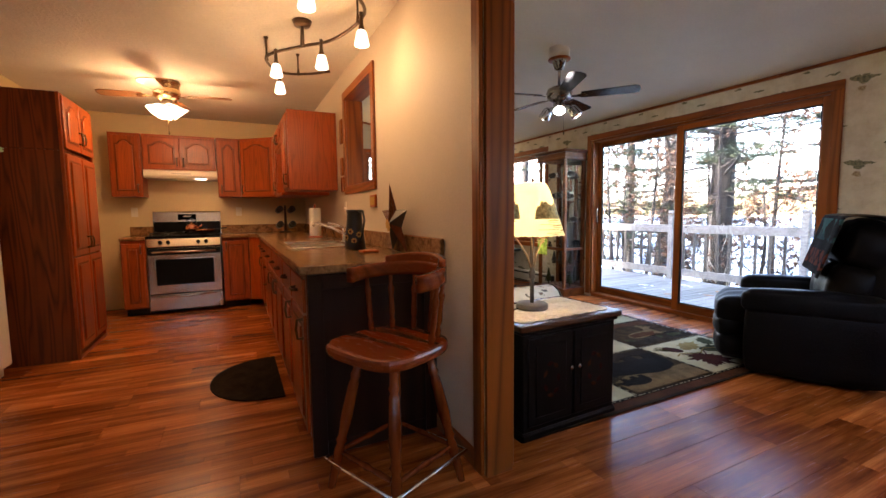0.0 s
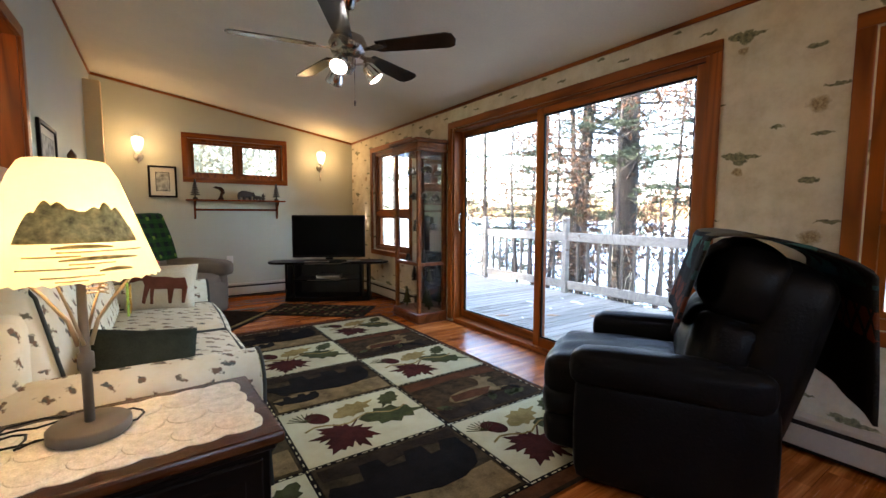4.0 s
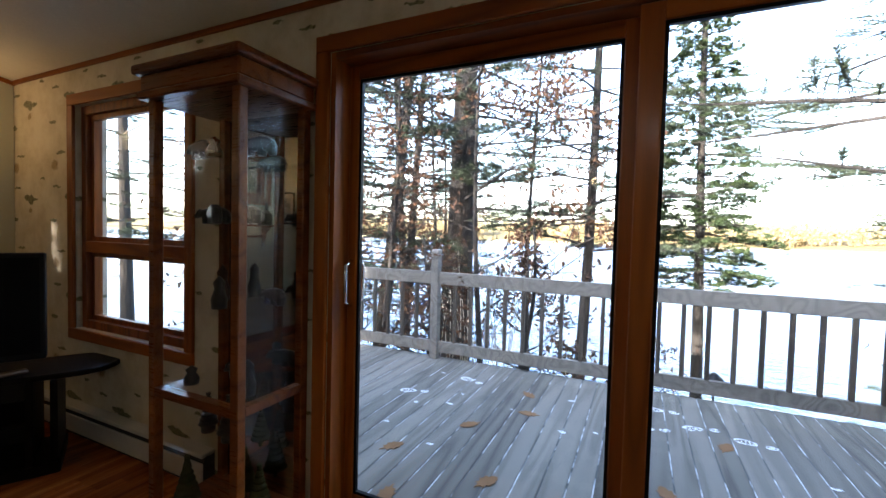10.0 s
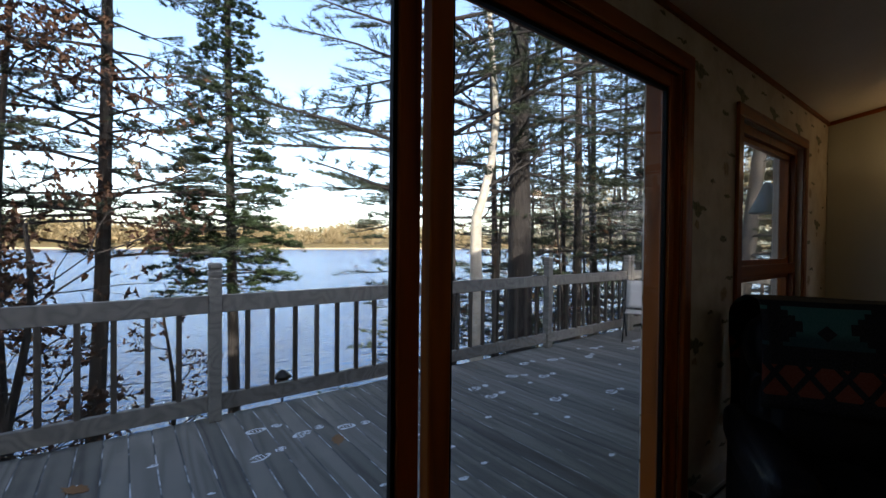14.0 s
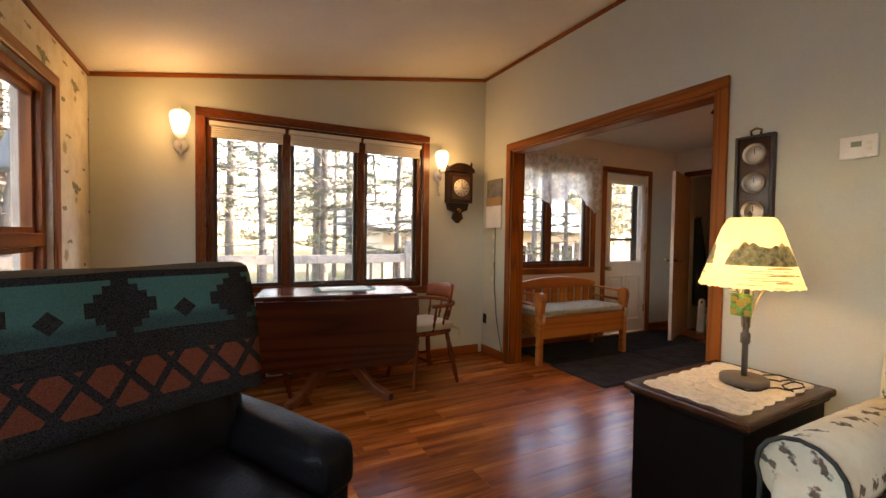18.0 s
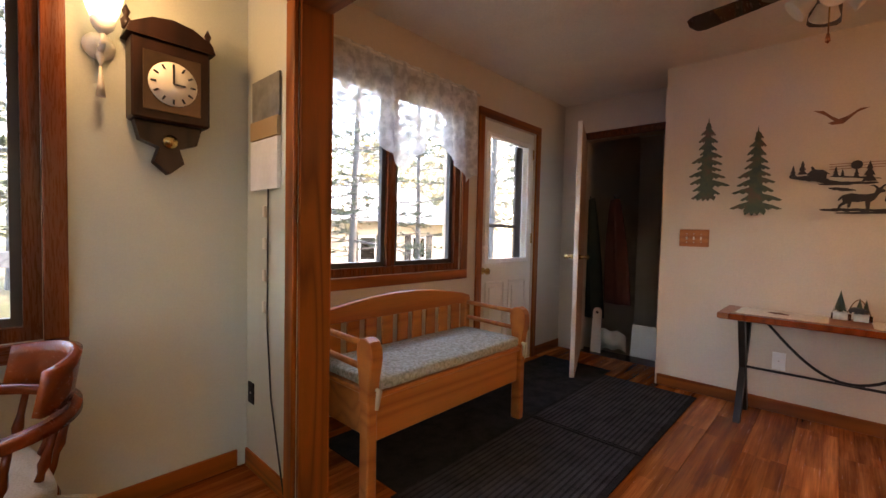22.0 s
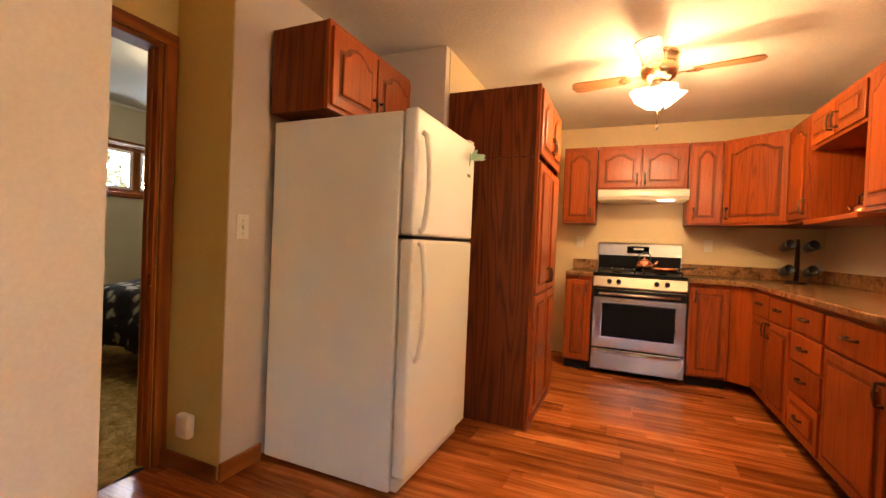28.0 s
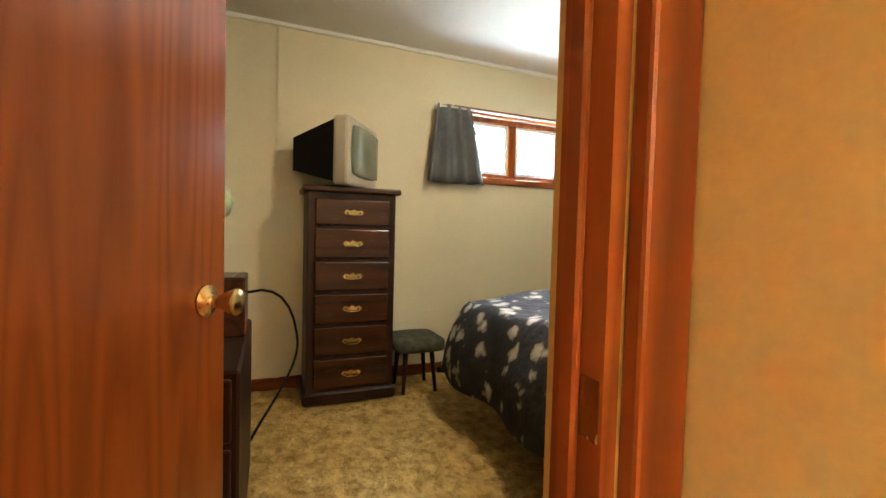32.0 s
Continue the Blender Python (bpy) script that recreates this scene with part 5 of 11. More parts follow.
def unit(name, label, x, y, turn, w, z0, z1, depth, rows, side=None, toe=False, arch=0.05):
    """A cabinet: body, toe kick and rows of fronts from the bottom up, each row (height, fronts, kind)."""
    root = thing(name, label, "cabinet", pose(x, y, z0, 0, 0, turn))
    h = z1 - z0
    b0 = 0.09 if toe else 0.0
    part("body", B(0.001, 0.02, b0, w - 0.001, depth, h, bevel=0.003), side or cab_oak, root)
    part("face_frame", face_frame(w, b0, h, rows), cab_oak, root)
    if toe:
        part("toe_kick", B(0.01, 0.07, 0, w - 0.01, 0.09, 0.09), dark_gap, root)
    z = b0 + 0.02
    for hh, n, kind in rows:
        fw = (w - 0.03 - 0.012 * (n - 1)) / n
        for k in range(n):
            cx = 0.015 + fw / 2 + k * (fw + 0.012)
            if kind == "drawer":
                hd = (0, hh / 2, False)
            else:
                sgn = 1 if (n == 2 and k == 0) or (n == 1 and kind != "door_l") else -1
                hd = (sgn * (fw / 2 - 0.028), 0.08 if z0 > 1.0 else hh - 0.08, True)
                if kind == "tall":
                    hd = (hd[0], hh * 0.52 if False else hh - 0.55, True)
            face_door(root, pose(cx, 0.0, z), fw, hh - 0.012, arch if kind != "drawer" and z0 > 1.0 else 0.0, hd, name="drawer" if kind == "drawer" else "door")
        z += hh
    return root


def face_frame(w, b0, h, rows):
    bm = bmesh.new()
    box(bm, 0, 0, b0, 0.03, 0.02, h), box(bm, w - 0.03, 0, b0, w, 0.02, h)
    box(bm, 0.03, 0, b0, w - 0.03, 0.02, b0 + 0.03), box(bm, 0.03, 0, h - 0.03, w - 0.03, 0.02, h)
    z = b0 + 0.02
    for hh, n, kind in rows[:-1]:
        z += hh
        box(bm, 0.03, 0, z - 0.02, w - 0.03, 0.02, z + 0.015)
    return bm


UT, UB = 2.12, 1.38
LAB = "honey-red oak wall cabinet with cathedral panel doors"
unit("wall_cabinet", LAB, -0.57, 6.87, 0, 0.31, UB, UT, 0.325, [(0.70, 1, "door")])
unit("wall_cabinet", "short oak wall cabinet above the range hood", -0.25, 6.87, 0, 0.765, 1.70, UT, 0.325, [(0.38, 2, "door")])
unit("wall_cabinet", LAB, 0.525, 6.87, 0, 0.265, UB, UT, 0.325, [(0.70, 1, "door_l")])
# diagonal corner cabinet
unit("corner_wall_cabinet", "oak corner wall cabinet set across the corner", 0.795, 6.87, -40, 0.50, UB, UT, 0.10, [(0.70, 1, "door_l")])
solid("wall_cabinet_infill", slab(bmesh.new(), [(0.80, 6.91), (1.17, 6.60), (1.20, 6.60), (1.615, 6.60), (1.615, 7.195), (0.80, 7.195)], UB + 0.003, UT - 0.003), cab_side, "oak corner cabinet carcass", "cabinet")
unit("wall_cabinet", LAB, 1.17, 6.54, -90, 0.40, UB, UT, 0.45, [(0.70, 1, "door")])
unit("wall_cabinet", "short oak wall cabinet above an open niche", 1.17, 6.138, -90, 0.74, 1.86, UT, 0.45, [(0.22, 2, "door")], arch=0.0)
unit("wall_cabinet", "oak wall cabinet with a plain end panel", 1.17, 5.396, -90, 0.42, UB, UT, 0.45, [(0.70, 1, "door")])
niche = thing("niche_shelf", "oak shelf below the short cabinet with a copper kettle on it", "shelf", pose(1.17, 5.40, UB))
part("shelf_board", B(-0.03, 0.0, -0.03, 0.45, 0.74, 0.0, bevel=0.004), cab_oak_h, niche)
part("back_board", B(0.435, 0.002, 0.002, 0.449, 0.738, 0.475), cab_oak, niche)

# base cabinets
BL = "honey-red oak base cabinet with raised panel doors"
unit("base_cabinet", BL, -0.475, 6.60, 0, 0.235, 0, 0.872, 0.595, [(0.74, 1, "door")], toe=True)
unit("base_cabinet", BL, 0.54, 6.60, 0, 0.30, 0, 0.872, 0.595, [(0.74, 1, "door_l")], toe=True)
solid("corner_filler", slab(bmesh.new(), [(0.843, 6.605), (0.975, 6.50), (1.60, 6.50), (1.60, 7.19), (0.843, 7.19)], 0.09, 0.87), cab_oak, "oak corner base cabinet", "cabinet")
for ya, yb, rows, lab in ((5.66, 6.495, [(0.58, 2, "door"), (0.17, 2, "drawer")], "oak base cabinet with two doors under two drawers"), (5.20, 5.658, [(0.24, 1, "drawer"), (0.18, 1, "drawer"), (0.17, 1, "drawer"), (0.16, 1, "drawer")], "oak stack of four drawers"), (4.60, 5.198, [(0.58, 1, "door"), (0.17, 1, "drawer")], BL), (3.70, 4.598, [(0.58, 2, "door"), (0.17, 2, "drawer")], "oak sink base cabinet with two doors"), (3.24, 3.698, [(0.58, 1, "door"), (0.17, 1, "drawer")], BL), (2.77, 3.238, [(0.58, 1, "door"), (0.17, 1, "drawer")], BL)):
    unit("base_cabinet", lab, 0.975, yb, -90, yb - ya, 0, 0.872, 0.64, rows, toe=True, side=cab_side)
cep = thing("counter_end_panel", "dark stained framed end panel of the counter", "panel", pose(0, 0, 0))
part("panel", B(0.978, 2.752, 0.0, 1.622, 2.766, 0.87, bevel=0.002), walnut, cep)
for x in (0.979, 1.556):
    part("stile", B(x, 2.744, 0.0, x + 0.065, 2.7515, 0.869, bevel=0.002), walnut, cep)
for z in (0.0, 0.80):
    part("rail", B(1.045, 2.745, z, 1.555, 2.7515, z + 0.068, bevel=0.002), walnut, cep)
ct = thing("countertop", "brown mottled laminate countertop with a short backsplash", "countertop", pose(0, 0, 0))
part("top", slab(bmesh.new(), [(0.94, 2.735), (1.623, 2.735), (1.623, 7.197), (0.532, 7.197), (0.532, 6.565), (0.83, 6.565), (0.94, 6.46)], 0.874, 0.914, bevel=0.006), granite, ct)
part("top", B(-0.475, 6.565, 0.874, -0.232, 7.197, 0.914, bevel=0.006), granite, ct)
part("backsplash", B(1.597, 2.64, 0.914, 1.623, 7.17, 1.02, bevel=0.005), granite, ct)
part("backsplash", B(0.532, 7.172, 0.914, 1.60, 7.197, 1.02, bevel=0.005), granite, ct)
part("backsplash", B(-0.475, 7.172, 0.914, -0.232, 7.197, 1.02, bevel=0.005), granite, ct)

# pantry and refrigerator
pan = thing("pantry_cabinet", "tall oak pantry cabinet with four doors", "cabinet", pose(-0.475, 5.055, 0, 0, 0, 90))
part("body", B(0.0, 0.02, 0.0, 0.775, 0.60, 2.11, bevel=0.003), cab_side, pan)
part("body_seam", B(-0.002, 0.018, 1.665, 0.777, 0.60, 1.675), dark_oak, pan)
part("face_frame", face_frame(0.775, 0.0, 2.11, [(1.62, 2, "d"), (0.44, 2, "d")]), cab_oak, pan)
for k in range(2):
    cx = 0.203 + k * 0.37
    s = 1 if k == 0 else -1
    face_door(pan, pose(cx, 0, 0.08), 0.355, 0.74, 0, None)
    face_door(pan, pose(cx, 0, 0.835), 0.355, 0.81, 0, (s * 0.15, 0.10, True))
    face_door(pan, pose(cx, 0, 1.69), 0.355, 0.40, 0.05, (s * 0.15, 0.12, True))
fridge = thing("refrigerator", "white top-freezer refrigerator with curved handles", "refrigerator", pose(-1.572, 4.09, 0))
part("body", B(-0.024, 0, 0.02, 0.70, 0.735, 1.69, bevel=0.008, seg=2), fridge_enamel, fridge)
part("kick_grille", B(0.66, 0.02, 0.02, 0.73, 0.715, 0.085, bevel=0.004), ivory, fridge)
for nm, z0, z1 in (("fridge_door", 0.095, 1.135), ("freezer_door", 1.15, 1.70)):
    d = part(nm, B(0.708, 0.0, z0, 0.775, 0.735, z1, bevel=0.014, seg=3), fridge_enamel, fridge)
    zs2 = (0.60, 1.12) if nm == "fridge_door" else (1.165, 1.60)
    hb = bmesh.new()
    lo, hi = zs2
    grip = [(0.775, 0.05, lo), (0.793, 0.055, lo + 0.02)]
    mid = [(0.796 + 0.016 * math.sin(math.pi * k / 8), 0.058, lo + 0.03 + (hi - lo - 0.06) * k / 8) for k in range(1, 8)]
    tube(hb, grip + mid + [(0.793, 0.055, hi - 0.012), (0.775, 0.05, hi)], 0.013, 8)
    part("handle", hb, fridge_enamel, d, "curved white handle")
part("hinge_cap", B(0.69, 0.66, 1.70, 0.77, 0.73, 1.715, bevel=0.004), ivory, fridge)
part("badge", B(0.776, 0.62, 1.50, 0.778, 0.66, 1.515), bronze, fridge)
part("door_gap", B(0.70, 0.004, 1.136, 0.765, 0.731, 1.149), black_plastic, fridge)
dragon_green = plain("pale_green_resin", (0.30, 0.44, 0.26), 0.4, vary=0.3, scale=30)
mag = thing("dragonfly_magnet", "small green dragonfly magnet on the freezer door", "magnet", pose(-0.808, 4.74, 1.60))
part("body", tube(bmesh.new(), [(0.008, 0, -0.04), (0.012, 0, 0.0), (0.008, 0, 0.035)], [0.004, 0.008, 0.010], 8), dragon_green, mag)
for s in (-1, 1):
    for dz in (0.0, 0.018):
        part("wing", slab(bmesh.new(), [(0, 0), (s * 0.04, 0.013), (s * 0.085, 0.010), (s * 0.10, 0.0), (s * 0.085, -0.007), (s * 0.04, -0.007)], 0, 0.003, pose(0.014, 0, dz, 90, -8 * s, 90 - s * 42)), dragon_green, mag)
unit("wall_cabinet", "small oak cabinet above the refrigerator", -1.25, 4.055, 90, 0.775, 1.722, 2.13, 0.345, [(0.375, 2, "door")], side=cab_side)

# range and hood
rg = thing("gas_range", "stainless steel gas range with black oven window", "range", pose(-0.228, 6.565, 0))
part("body", B(0.0, 0.03, 0.03, 0.755, 0.63, 0.90, bevel=0.004), black_plastic, rg)
dr = part("drawer", B(0.004, 0.0, 0.05, 0.751, 0.035, 0.235, bevel=0.006, seg=2), steel, rg)
part("drawer_lip", tube(bmesh.new(), [(0.06, -0.005, 0.215), (0.38, -0.022, 0.205), (0.70, -0.005, 0.215)], 0.012, 8), steel, dr)
od = part("oven_door", B(0.004, 0.0, 0.245, 0.751, 0.04, 0.775, bevel=0.006, seg=2), steel, rg)
part("oven_window", B(0.085, -0.004, 0.345, 0.67, 0.002, 0.645, bevel=0.01), black_plastic, od)
part("window_rim", B(0.072, -0.002, 0.332, 0.683, 0.001, 0.658, bevel=0.004), chrome, od)
part("top_band", B(0.006, -0.002, 0.70, 0.749, 0.002, 0.772), black_plastic, od)
hb = bmesh.new()
tube(hb, [(0.05, 0.0, 0.735), (0.06, -0.04, 0.735), (0.38, -0.052, 0.735), (0.695, -0.04, 0.735), (0.705, 0.0, 0.735)], 0.012, 10)
part("handle", hb, steel, od)
cp = part("control_panel", slab(bmesh.new(), [(0.0, 0.80), (0.004, 0.79), (0.03, 0.79), (0.05, 0.90), (0.035, 0.90)], 0.004, 0.751, Matrix(((0, 0, 1, 0), (1, 0, 0, 0), (0, 1, 0, 0), (0, 0, 0, 1)))), steel, rg)
for x in (0.137, 0.214, 0.518, 0.60):
    part("knob", lathe(bmesh.new(), [(0.0, 0.03), (0.018, 0.028), (0.021, 0.0), (0.023, -0.005)], 14, m=pose(x, 0.012, 0.845, 78)), black_plastic, cp)
part("cooktop", B(0.0, 0.035, 0.90, 0.755, 0.62, 0.918, bevel=0.005), black_plastic, rg)
for x in (0.19, 0.565):
    for y in (0.18, 0.45):
        part("burner", lathe(bmesh.new(), [(0.05, 0.918), (0.045, 0.93), (0.03, 0.936), (0.0, 0.937)], 16, x, y), black_iron, rg)
    gb = bmesh.new()
    for q in (-0.15, -0.05, 0.05, 0.15):
        tube(gb, [(x + q, 0.07, 0.945), (x + q, 0.56, 0.945)], 0.006, 5)
    for y in (0.07, 0.18, 0.315, 0.45, 0.56):
        tube(gb, [(x - 0.16, y, 0.945), (x + 0.16, y, 0.945)], 0.006, 5)
    for q in (-0.15, 0.15):
        for y in (0.07, 0.56):
            tube(gb, [(x + q, y, 0.918), (x + q, y, 0.945)], 0.007, 5)
    part("grate", gb, black_iron, rg)
bg = part("backguard", slab(bmesh.new(), [(0.56, 0.90), (0.63, 0.90), (0.63, 1.20), (0.60, 1.205), (0.585, 1.19)], 0.0, 0.755, Matrix(((0, 0, 1, 0), (1, 0, 0, 0), (0, 1, 0, 0), (0, 0, 0, 1)))), steel, rg)
part("backguard_base", B(0.01, 0.545, 0.92, 0.745, 0.582, 1.075), black_plastic, rg)
part("display", B(0.27, 0.566, 1.10, 0.47, 0.585, 1.17), screen_black, bg)
part("clock_window", B(0.33, 0.563, 1.135, 0.42, 0.567, 1.155), steel, bg)
hood = thing("range_hood", "slim cream metal range hood under the cabinet", "range hood", pose(-0.235, 6.76, 1.60))
part("shell", slab(bmesh.new(), [(0.0, 0.03), (0.0, 0.085), (0.06, 0.10), (0.43, 0.10), (0.43, 0.0), (0.02, 0.0)], 0.0, 0.76, Matrix(((0, 0, 1, 0), (1, 0, 0, 0), (0, 1, 0, 0), (0, 0, 0, 1)))), ivory, hood)
part("lamp_lens", B(0.52, 0.05, -0.006, 0.64, 0.12, 0.0), bulb_glow, hood, "small lit lamp lens")
part("vent_slots", B(0.28, -0.002, 0.045, 0.48, 0.002, 0.06), nickel, hood)
lamp("hood_light", 0.35, 6.83, 1.56, 0.9, WARM, 0.03)
kt = thing("kettle", "small copper kettle on the back burner", "kettle", pose(0.20, 7.0, 0.951))
part("body", lathe(bmesh.new(), [(0.0, 0.0), (0.07, 0.002), (0.085, 0.03), (0.07, 0.07), (0.035, 0.09), (0.0, 0.093)], 20), copper, kt)
part("lid", lathe(bmesh.new(), [(0.035, 0.09), (0.02, 0.10), (0.006, 0.105), (0.01, 0.118), (0.0, 0.122)], 14), copper, kt)
part("spout", tube(bmesh.new(), [(0.06, 0, 0.03), (0.10, 0, 0.06), (0.115, 0, 0.085)], [0.018, 0.012, 0.009], 8), copper, kt)
part("handle", tube(bmesh.new(), [(-0.05, 0, 0.08), (-0.05, 0, 0.14), (0.0, 0, 0.165), (0.05, 0, 0.14), (0.05, 0, 0.08)], 0.006, 7), black_iron, kt)
k2 = copy_thing(kt, pose(1.36, 5.85, 1.381, 0, 0, 120))
tagged(k2, "copper kettle on the niche shelf")
sp = thing("frying_pan", "dark pan on the front burner", "pan", pose(0.36, 6.75, 0.951))
part("pan_body", lathe(bmesh.new(), [(0.0, 0.0), (0.09, 0.0), (0.11, 0.03), (0.105, 0.03), (0.087, 0.006), (0.0, 0.006)], 20), copper, sp)
part("pan_handle", tube(bmesh.new(), [(0.10, 0, 0.025), (0.24, 0.02, 0.045)], 0.009, 6), black_iron, sp)

# sink, tap and things on the counter
sk = thing("sink", "double-bowl stainless sink set in the counter", "sink", pose(1.02, 3.75, 0.914))
rim = bmesh.new()
for q in ((0, 0, 0.48, 0.03), (0, 0.77, 0.48, 0.80), (0, 0.03, 0.03, 0.77), (0.42, 0.03, 0.48, 0.77), (0.03, 0.385, 0.42, 0.415)):
    box(rim, q[0], q[1], 0.0, q[2], q[3], 0.008, bevel=0.003)
part("rim", rim, steel, sk)
for y0 in (0.035, 0.42):
    bw = bmesh.new()
    box(bw, 0.033, y0, 0.001, 0.417, y0 + 0.345, 0.003)
    part("bowl", bw, nickel, sk)
tp = thing("kitchen_tap", "chrome kitchen tap with a long low spout", "tap", pose(1.475, 4.12, 0.914))
part("base", lathe(bmesh.new(), [(0.035, 0.0), (0.033, 0.02), (0.022, 0.03), (0.022, 0.10), (0.026, 0.12), (0.0, 0.125)], 18), chrome, tp)
part("spout", tube(bmesh.new(), [(0, 0, 0.07), (-0.08, 0.02, 0.12), (-0.20, 0.04, 0.165), (-0.23, 0.045, 0.16), (-0.235, 0.046, 0.14)], 0.011, 8), chrome, tp)
part("lever", tube(bmesh.new(), [(0, 0, 0.12), (-0.05, 0.03, 0.15), (-0.12, 0.06, 0.165)], [0.012, 0.008, 0.010], 8), chrome, tp)
pt = thing("paper_towel", "white paper towel roll on a stand", "paper towel", pose(1.43, 5.22, 0.914))
part("stand", lathe(bmesh.new(), [(0.07, 0.0), (0.07, 0.012), (0.01, 0.015), (0.008, 0.31), (0.012, 0.33), (0.0, 0.335)], 18), cab_oak, pt)
part("roll", lathe(bmesh.new(), [(0.055, 0.016), (0.057, 0.02), (0.057, 0.29), (0.055, 0.295), (0.02, 0.295)], 24), plain("paper", (0.75, 0.72, 0.66), 0.9), pt)
pic_black = plain("black_painted_tin", (0.018, 0.016, 0.014), 0.35, vary=0.2)
sunflower = plain("sunflower_yellow", (0.50, 0.27, 0.04), 0.6)
pc = thing("pitcher", "black painted tin pitcher with sunflowers", "pitcher", pose(1.40, 3.52, 0.914))
part("body", lathe(bmesh.new(), [(0.0, 0.0), (0.068, 0.0), (0.07, 0.01), (0.055, 0.14), (0.048, 0.23), (0.055, 0.26), (0.05, 0.26), (0.044, 0.24)], 24), pic_black, pc)
part("handle", tube(bmesh.new(), [(0.02, -0.05, 0.245), (0.03, -0.10, 0.25), (0.035, -0.115, 0.19), (0.025, -0.09, 0.10), (0.02, -0.058, 0.06)], 0.007, 7), pic_black, pc)
for k, (a, z) in enumerate(((200, 0.08), (230, 0.12), (250, 0.06), (170, 0.13), (280, 0.10))):
    d = Vector((math.cos(radians(a)), math.sin(radians(a)), 0))
    mm = Matrix.Translation(d * 0.062 + Vector((0, 0, z))) @ d.to_track_quat("Z", "Y").to_matrix().to_4x4()
    part("sunflower", slab(bmesh.new(), [((0.022 if i % 2 else 0.014) * math.cos(i * 0.393), (0.022 if i % 2 else 0.014) * math.sin(i * 0.393)) for i in range(16)], 0, 0.003, mm), sunflower, pc)
    part("flower_heart", lathe(bmesh.new(), [(0.009, 0.003), (0.007, 0.006), (0.0, 0.007)], 10, m=mm), dark_oak, pc)
st = thing("barn_star", "dark metal barn star painted with sunflowers", "decoration", pose(1.585, 3.18, 0.925, 0, -8, 0))
for k in range(5):
    t = bmesh.new()
    a0 = radians(90 + 72 * k)
    c0 = Vector((-0.045, 0, 0.17))
    tip = Vector((0, 0.235 * math.cos(a0), 0.17 + 0.235 * math.sin(a0)))
    lft, rgt = [Vector((0, 0.095 * math.cos(a0 + s), 0.17 + 0.095 * math.sin(a0 + s))) for s in (-0.628, 0.628)]
    vv = [t.verts.new(q) for q in (c0, tip, lft, rgt, Vector((0.004, 0, 0.17)))]
    for f in ((0, 2, 1), (0, 1, 3), (4, 1, 2), (4, 3, 1)):
        t.faces.new([vv[i] for i in f])
    part("point", t, pic_black if k % 2 else dark_oak, st)
part("sunflower", slab(bmesh.new(), [((0.04 if i % 2 else 0.026) * math.cos(i * 0.393), (0.04 if i % 2 else 0.026) * math.sin(i * 0.393)) for i in range(16)], 0, 0.004, pose(-0.048, 0, 0.16, 0, -90)), sunflower, st)
cs = thing("coaster", "small wooden coaster on the counter", "coaster", pose(1.42, 3.28, 0.9145))
part("board", B(-0.05, -0.05, 0, 0.05, 0.05, 0.012, bevel=0.003), cab_oak_h, cs)
mg = thing("mug_rack", "dark wooden mug tree with four dark mugs", "mug rack", pose(1.30, 6.75, 0.914))
part("post", tube(bmesh.new(), [(0, 0, 0), (0, 0, 0.36)], [0.02, 0.014], 10), walnut, mg)
part("base", lathe(bmesh.new(), [(0.08, 0), (0.08, 0.015), (0.02, 0.02)], 18), walnut, mg)
for dx, z in ((-0.075, 0.06), (0.075, 0.06), (-0.075, 0.26), (0.075, 0.26)):
    part("mug", lathe(bmesh.new(), [(0.0, -0.045), (0.036, -0.045), (0.042, 0.045), (0.037, 0.045), (0.032, -0.035)], 16, m=pose(dx, -0.02, z + 0.04, 70, 0, 20)), pic_black, mg)


def wall_plate(name, label, m, w, h, mtl, kind, n=1):
    """A cover plate with switches or outlets; local x along, z up, -y outward."""
    root = thing(name, label, "switch" if kind == "switch" else "outlet", m)
    part("plate", B(-w / 2, -0.006, -h / 2, w / 2, 0, h / 2, bevel=0.002), mtl, root)
    for k in range(n):
        x = (k - (n - 1) / 2) * 0.046
        if kind == "switch":
            part("toggle", B(x - 0.005, -0.016, -0.012, x + 0.005, -0.006, 0.010, bevel=0.002), ivory, root)
        else:
            for z in (-0.02, 0.02):
                part("socket", B(x - 0.014, -0.008, z - 0.012, x + 0.014, -0.006, z + 0.012, bevel=0.001), mtl, root)
        for z in (-0.03, 0.03) if kind == "switch" else (0.0,):
            part("screw", lathe(bmesh.new(), [(0.004, 0.0), (0.003, 0.002), (0.0, 0.002)], 8, m=pose(x, -0.006, z, 90)), nickel, root)
    return root


wall_plate("wall_outlet", "ivory outlet above the counter", pose(-0.42, KN, 1.20), 0.07, 0.115, ivory, "outlet")
wall_plate("wall_outlet", "ivory outlet above the counter", pose(0.75, KN, 1.20), 0.07, 0.115, ivory, "outlet")
wall_plate("light_switch", "ivory switch plate by the sink", pose(DIV_K, 5.05 - 0.35, 1.20, 0, 0, 90 + 180), 0.07, 0.115, ivory, "switch")
wall_plate("light_switch", "ivory switch beside the refrigerator", pose(-1.611, 3.925, 1.16, 0, 0, 90), 0.07, 0.115, ivory, "switch")
wall_plate("light_switch", "wooden triple switch plate on the console wall", pose(-0.924, 1.19, 1.13, 0, 0, 90), 0.19, 0.125, pine, "switch", 3)
wall_plate("wall_outlet", "white outlet under the console table", pose(-0.924, 1.71, 0.34, 0, 0, 90), 0.07, 0.115, white_paint, "outlet")
sg = thing("wall_sign", "small sunflower picture in a wooden frame", "picture", pose(DIV_K - 0.001, 3.80, 1.24, 0, 0, 90 + 180))
part("frame", B(-0.07, -0.015, -0.045, 0.07, 0, 0.045, bevel=0.004), cab_oak, sg)
